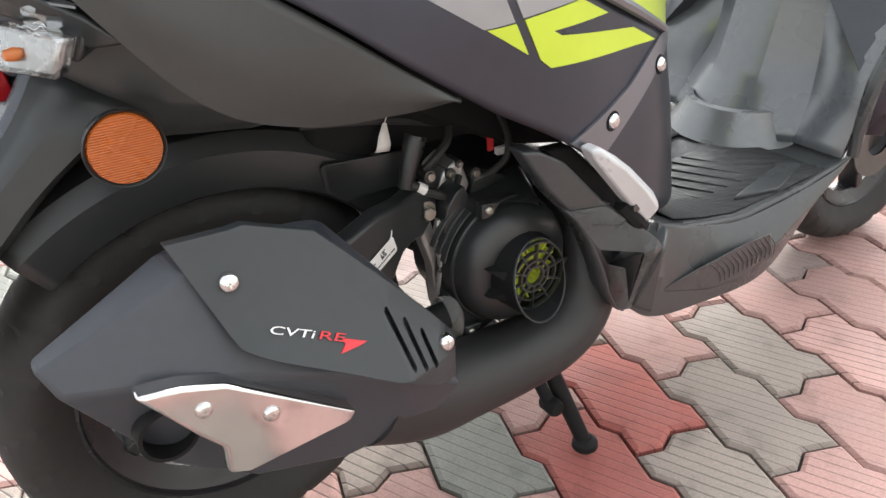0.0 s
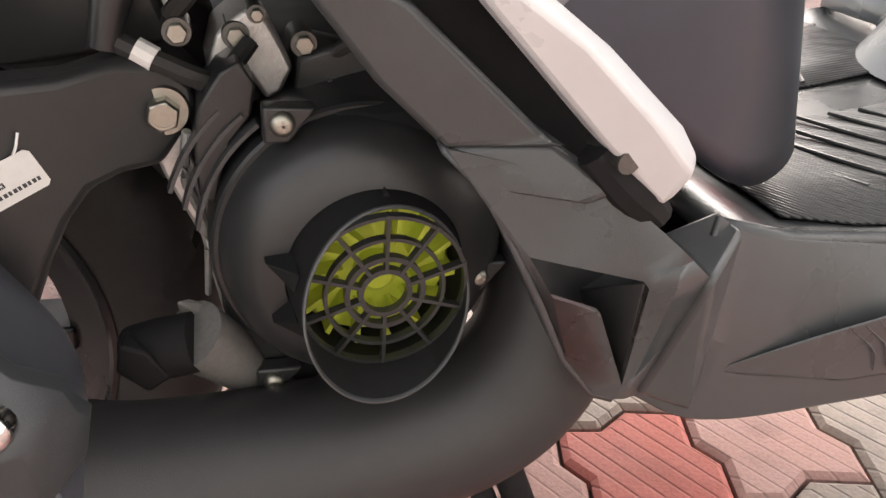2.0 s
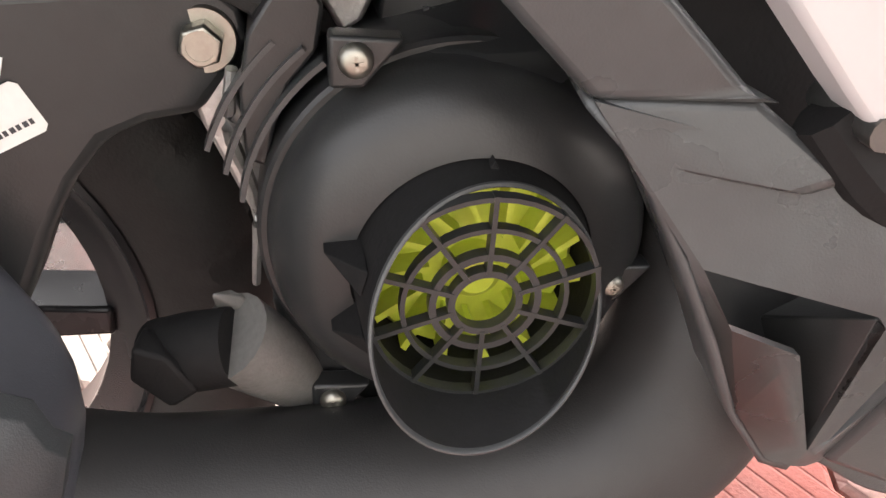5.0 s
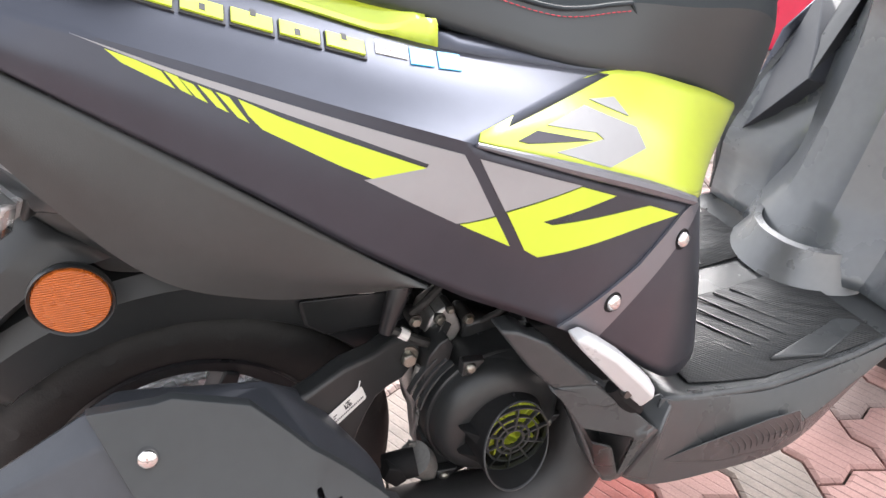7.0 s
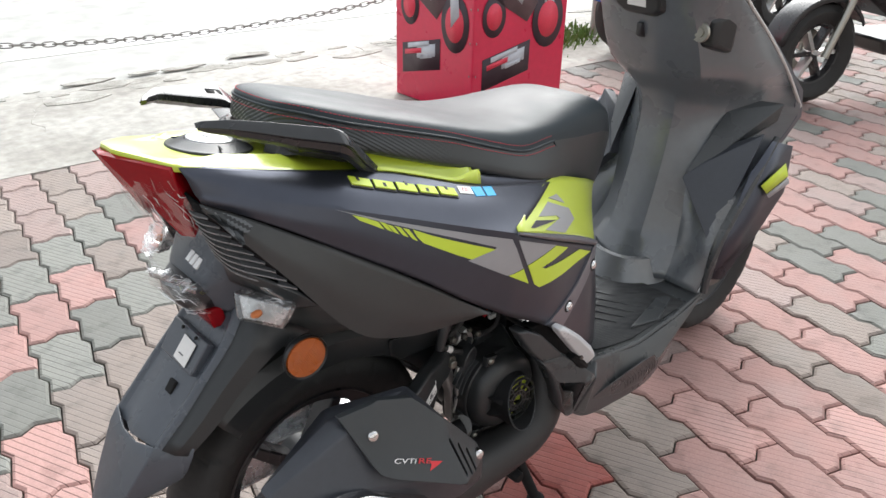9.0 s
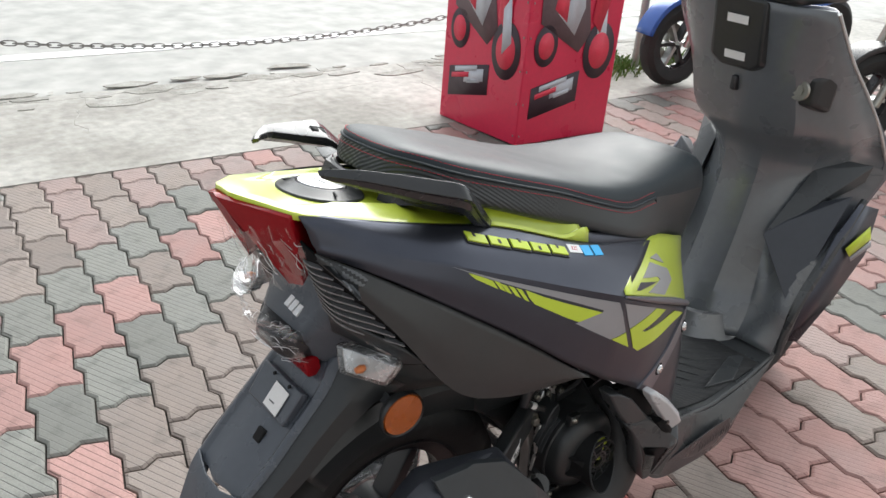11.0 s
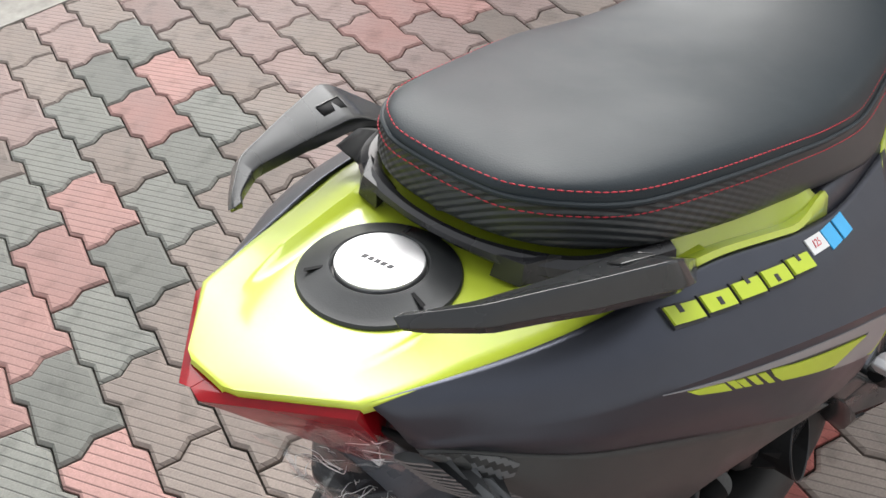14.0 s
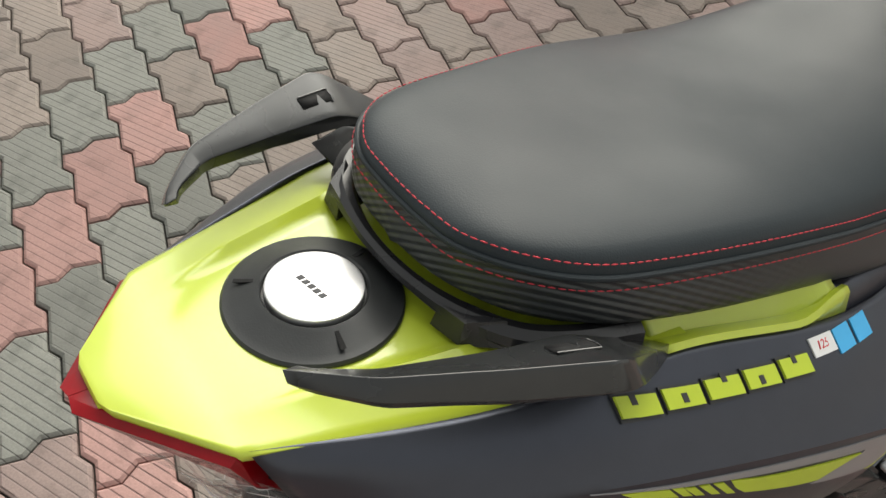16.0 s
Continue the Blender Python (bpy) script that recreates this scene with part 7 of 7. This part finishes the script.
def parked(at, turn, label, paint, R=0.25):
    t = thing("parked_scooter", (0, 0, 0), label, "scooter", "parked two-wheelers")
    M = Matrix.Translation(at) @ Matrix.Rotation(radians(turn), 4, "Z")

    def add(name, b, mat, lab="", par=None, **k):
        b.transform(M)
        return part(name, b, mat, par or t, lab, **k)

    for x in (0.0, 1.30):
        prof = [(0.15, -0.03), (0.18, -0.05), (0.21, -0.054), (0.24, -0.035), (R, 0), (0.24, 0.035), (0.21, 0.054), (0.18, 0.05), (0.15, 0.03)]
        w = add("wheel", lathe(prof, (x, 0, R + 0.003), "y", 90, fn=lambda r, h, a: tread(r, h, a)), RUBBER, "treaded black tyre")
        add("rim", lathe([(0.15, -0.03), (0.14, -0.028), (0.13, 0), (0.14, 0.028), (0.15, 0.03)], (x, 0, R + 0.003), "y", 40), GLOSSBLACK, "", w)
        add("brake_disc", lathe([(0.06, -0.055), (0.11, -0.055), (0.11, -0.05), (0.06, -0.05)], (x, 0, R + 0.003), "y", 30), STEEL, "steel brake disc", w)
        for i in range(6):
            a = i * math.pi / 3
            c = Vector((x, 0, R + 0.003))
            d, s = Vector((math.cos(a), 0, math.sin(a))), Vector((-math.sin(a), 0, math.cos(a)))
            add("spoke", hull([c + d * r + s * q + Vector((0, y, 0)) for r in (0.02, 0.145) for q in (-0.010, 0.010) for y in (-0.03, 0.02)]), ALUM if i % 2 else GLOSSBLACK, "", w)
    rows = []
    for i in range(18):
        a = radians(15 + i * 135 / 17)
        rows.append([Vector((1.30 + r * math.cos(a), y, R + r * math.sin(a))) for r, y in ((0.262, -0.07), (0.285, -0.06), (0.292, 0), (0.285, 0.06), (0.262, 0.07))])
    add("fender", quads(rows), paint, "glossy front fender", solid=0.004)
    for s in (1, -1):
        add("fork", tube([(1.30, 0.085 * s, R), (1.20, 0.085 * s, 0.52), (1.08, 0.08 * s, 0.90)], 0.02, 12, 8), STEEL)
    add("apron", hull([(1.10, -0.18, 0.75), (1.10, 0.18, 0.75), (1.02, -0.2, 1.0), (1.02, 0.2, 1.0), (1.20, -0.08, 0.98), (1.20, 0.08, 0.98), (1.16, 0, 0.60), (0.98, -0.16, 0.42), (0.98, 0.16, 0.42)]), paint, "painted front apron", bevel=0.02)
    add("body", hull([(-0.25, -0.1, 0.82), (-0.25, 0.1, 0.82), (0.5, -0.18, 0.72), (0.5, 0.18, 0.72), (0.45, -0.2, 0.42), (0.45, 0.2, 0.42), (-0.05, -0.15, 0.55), (-0.05, 0.15, 0.55)]), paint, "painted rear body", bevel=0.03)
    add("floor", hull([(0.4, -0.2, 0.30), (0.4, 0.2, 0.30), (1.02, -0.16, 0.33), (1.02, 0.16, 0.33), (0.42, -0.15, 0.22), (0.95, 0.12, 0.24), (0.42, 0.15, 0.22), (0.95, -0.12, 0.24)]), BLACK, "", bevel=0.02)
    add("seat", hull([(-0.1, -0.12, 0.84), (-0.1, 0.12, 0.84), (0.55, -0.12, 0.78), (0.55, 0.12, 0.78), (-0.08, -0.1, 0.90), (-0.08, 0.1, 0.90), (0.5, -0.09, 0.83), (0.5, 0.09, 0.83)]), SEAT, "black seat", bevel=0.03)
    add("handlebar", tube([(1.02, -0.34, 1.06), (1.06, 0, 1.08), (1.02, 0.34, 1.06)], 0.014, 10, 12), BLACK)
    add("signal", lathe([(0, 0.02), (0.02, 0.012), (0.026, 0), (0, -0.02)], (1.08, -0.23, 0.95), "x", 16), AMBER, "amber signal")
    return t


parked((4.90, 1.69, 0.0), 168, "blue scooter parked by the roadside chain", BLUEPAINT)
parked((4.72, 0.33, 0.0), 160, "dark scooter parked on the pavers", GLOSSBLACK)

# ---- shop front behind the camera: a plain wall ----
PLASTER = ground_material("painted_plaster", (0.50, 0.49, 0.47), (0.58, 0.57, 0.55), 1.5, 0.8, 0.2)
slab("wall_south", [(-14, -6.2), (14, -6.2), (14, -6.0), (-14, -6.0)], -0.3, 4.2, PLASTER, "plain painted shop wall", "wall")

# ---- pavers: zigzag interlocking blocks on a slanting lattice ----
ORIGIN, STEP1, STEP2 = Vector((-0.1337, 1.3196)), Vector((-0.0275, -0.2401)), Vector((0.1169, -0.1386))
AU = STEP1.normalized()
AW = Vector((-AU.y, AU.x))
SPAN, WIDE = STEP1.length, STEP2.dot(AW)
SHIFT = STEP2.dot(AU) - SPAN / 2


def zig(u):
    """Sideways wander of a column's edge, twice for each block."""
    f = ((u - 0.045) / (SPAN / 2)) % 1.0
    return 0.0085 * (-1 + 2 * f / 0.23) if f < 0.23 else 0.0085 * (1 - 2 * (f - 0.23) / 0.77)


def paver_loop():
    half = SPAN / 2
    us = [0.0, 0.045, 0.045 + 0.23 * half, 0.045 + half, 0.045 + 1.23 * half, SPAN]
    left = [(zig(u), u) for u in us]
    top = [(0.042, 0.009), (0.075, -0.012)]
    u0 = SHIFT
    right = [(WIDE + zig(u - u0 + half), u) for u in sorted([u0, 0.045 - half + u0 + half * 0, u0 + 0.045, u0 + 0.045 + 0.23 * half, u0 + 0.045 + half, u0 + 0.045 + 1.23 * half, u0 + SPAN]) if u0 <= u <= u0 + SPAN + 1e-6]
    right = [(WIDE + zig(u - u0), u) for _, u in right]
    bottom = [(w, u + SPAN) for w, u in top]
    return left, bottom, right, top


def paver_outline(inset):
    left, bottom, right, top = paver_loop()
    loop = left + bottom + right[::-1] + top[::-1]
    pts = [Vector((w, u)) for w, u in loop]
    clean = [p for i, p in enumerate(pts) if (p - pts[i - 1]).length > 0.003]
    area = sum(a.x * b.y - a.y * b.x for a, b in zip(clean, clean[1:] + clean[:1]))
    out = []
    for i, p in enumerate(clean):
        a, b = (p - clean[i - 1]).normalized(), (clean[(i + 1) % len(clean)] - p).normalized()
        na, nb = Vector((-a.y, a.x)), Vector((-b.y, b.x))
        nrm = (na + nb)
        nrm = nrm / max(nrm.dot(na), 0.4) if nrm.length > 1e-6 else na
        out.append(p + nrm * inset * (1 if area > 0 else -1))
    return out


def paver_mesh(mat, level=0.0):
    b = bmesh.new()
    rings = []
    for inset, z in ((0.0022, -0.016), (0.0022, -0.005), (0.0085, 0.0)):
        rings.append([b.verts.new((*(AW * p.x + AU * p.y), z)) for p in paver_outline(inset)])
    for r, q in zip(rings, rings[1:]):
        for i in range(len(r)):
            k = (i + 1) % len(r)
            b.faces.new((r[i], r[k], q[k], q[i]))
    b.faces.new(rings[-1])
    bmesh.ops.recalc_face_normals(b, faces=b.faces)
    if b.faces[-1].normal.z < 0:
        bmesh.ops.reverse_faces(b, faces=b.faces)
    me = bpy.data.meshes.new("paver")
    b.to_mesh(me)
    b.free()
    me.materials.append(mat)
    return me


paving = thing("paving", (0, 0, 0), "zigzag interlocking pavers in pink, grey-green and brown", "paving")
tagged(paving, kind="structure")
PAVER_MESHES = [paver_mesh(m) for m in PAVERS]
rnd = random.Random(21)


# colours of the blocks round the scooter, row by row: Pink, Grey, Brown, Red, Mauve
COLOURS = {-8: (5, "MBPMBBMPPM"), -7: (3, "MBMMBBMBBPPMBB"), -6: (1, "MBMBMBMMPPMBMB"), -5: (-1, "BGMBMGBMBPMBBM"), -4: (-2, "BGBMBGPBMBMBBMG"),
           -3: (-3, "MGBBMGPGBMBMBBMBPM"), -2: (-3, "PPBBGBGBMBBMBBMPPB"), -1: (-3, "PBBGPGBBMBBMBMPBPG"), 0: (-3, "PMGPGBBBMBGPPPPBP"),
           1: (-3, "BGPGBBBMBBPBPPPP"), 2: (-3, "GPGBBBMBPRBPPPP"), 3: (-3, "MGPBBBBGRBPPP")}


def paver_kind(i, j):
    start, row = COLOURS.get(i, (0, ""))
    if 0 <= j - start < len(row):
        return "PGBRM".index(row[j - start])
    h = random.Random(i * 1009 + j * 9176 + 5).random()
    return 0 if h < 0.34 else 1 if h < 0.58 else 2 if h < 0.82 else 4


rest_mesh = [bmesh.new() for _ in PAVERS]
made = 0
for j in range(-30, 75):
    for i in range(-60, 60):
        o = ORIGIN + STEP1 * i + STEP2 * j
        c = o + AW * WIDE / 2 + AU * SPAN / 2
        d = (c - Vector((0.02, 2.375))).dot(KY)
        if d > 0.10 or c.y < -3.9 or c.x < -3.5 or c.x > 7.5:
            continue
        k = paver_kind(i, j)
        near = -0.95 < c.x < 1.75 and -0.95 < c.y < 2.4
        tip_m = Matrix.Translation((o.x, o.y, rnd.uniform(-0.0018, 0.0012))) @ Euler((rnd.gauss(0, 0.004), rnd.gauss(0, 0.004), 0)).to_matrix().to_4x4()
        if near and made < 300:
            ob = new("paver", PAVER_MESHES[k])
            ob.parent = paving
            ob.matrix_basis = tip_m
            made += 1
        else:
            PAVER_MESHES[k].transform(tip_m)
            rest_mesh[k].from_mesh(PAVER_MESHES[k])
            PAVER_MESHES[k].transform(tip_m.inverted())
for k, b in enumerate(rest_mesh):
    if not b.verts:
        b.free()
        continue
    o = part("pavers_beyond", b, PAVERS[k], paving, clean=False)
    tagged(o, kind="stuff")
    for p in o.data.polygons:
        p.use_smooth = False
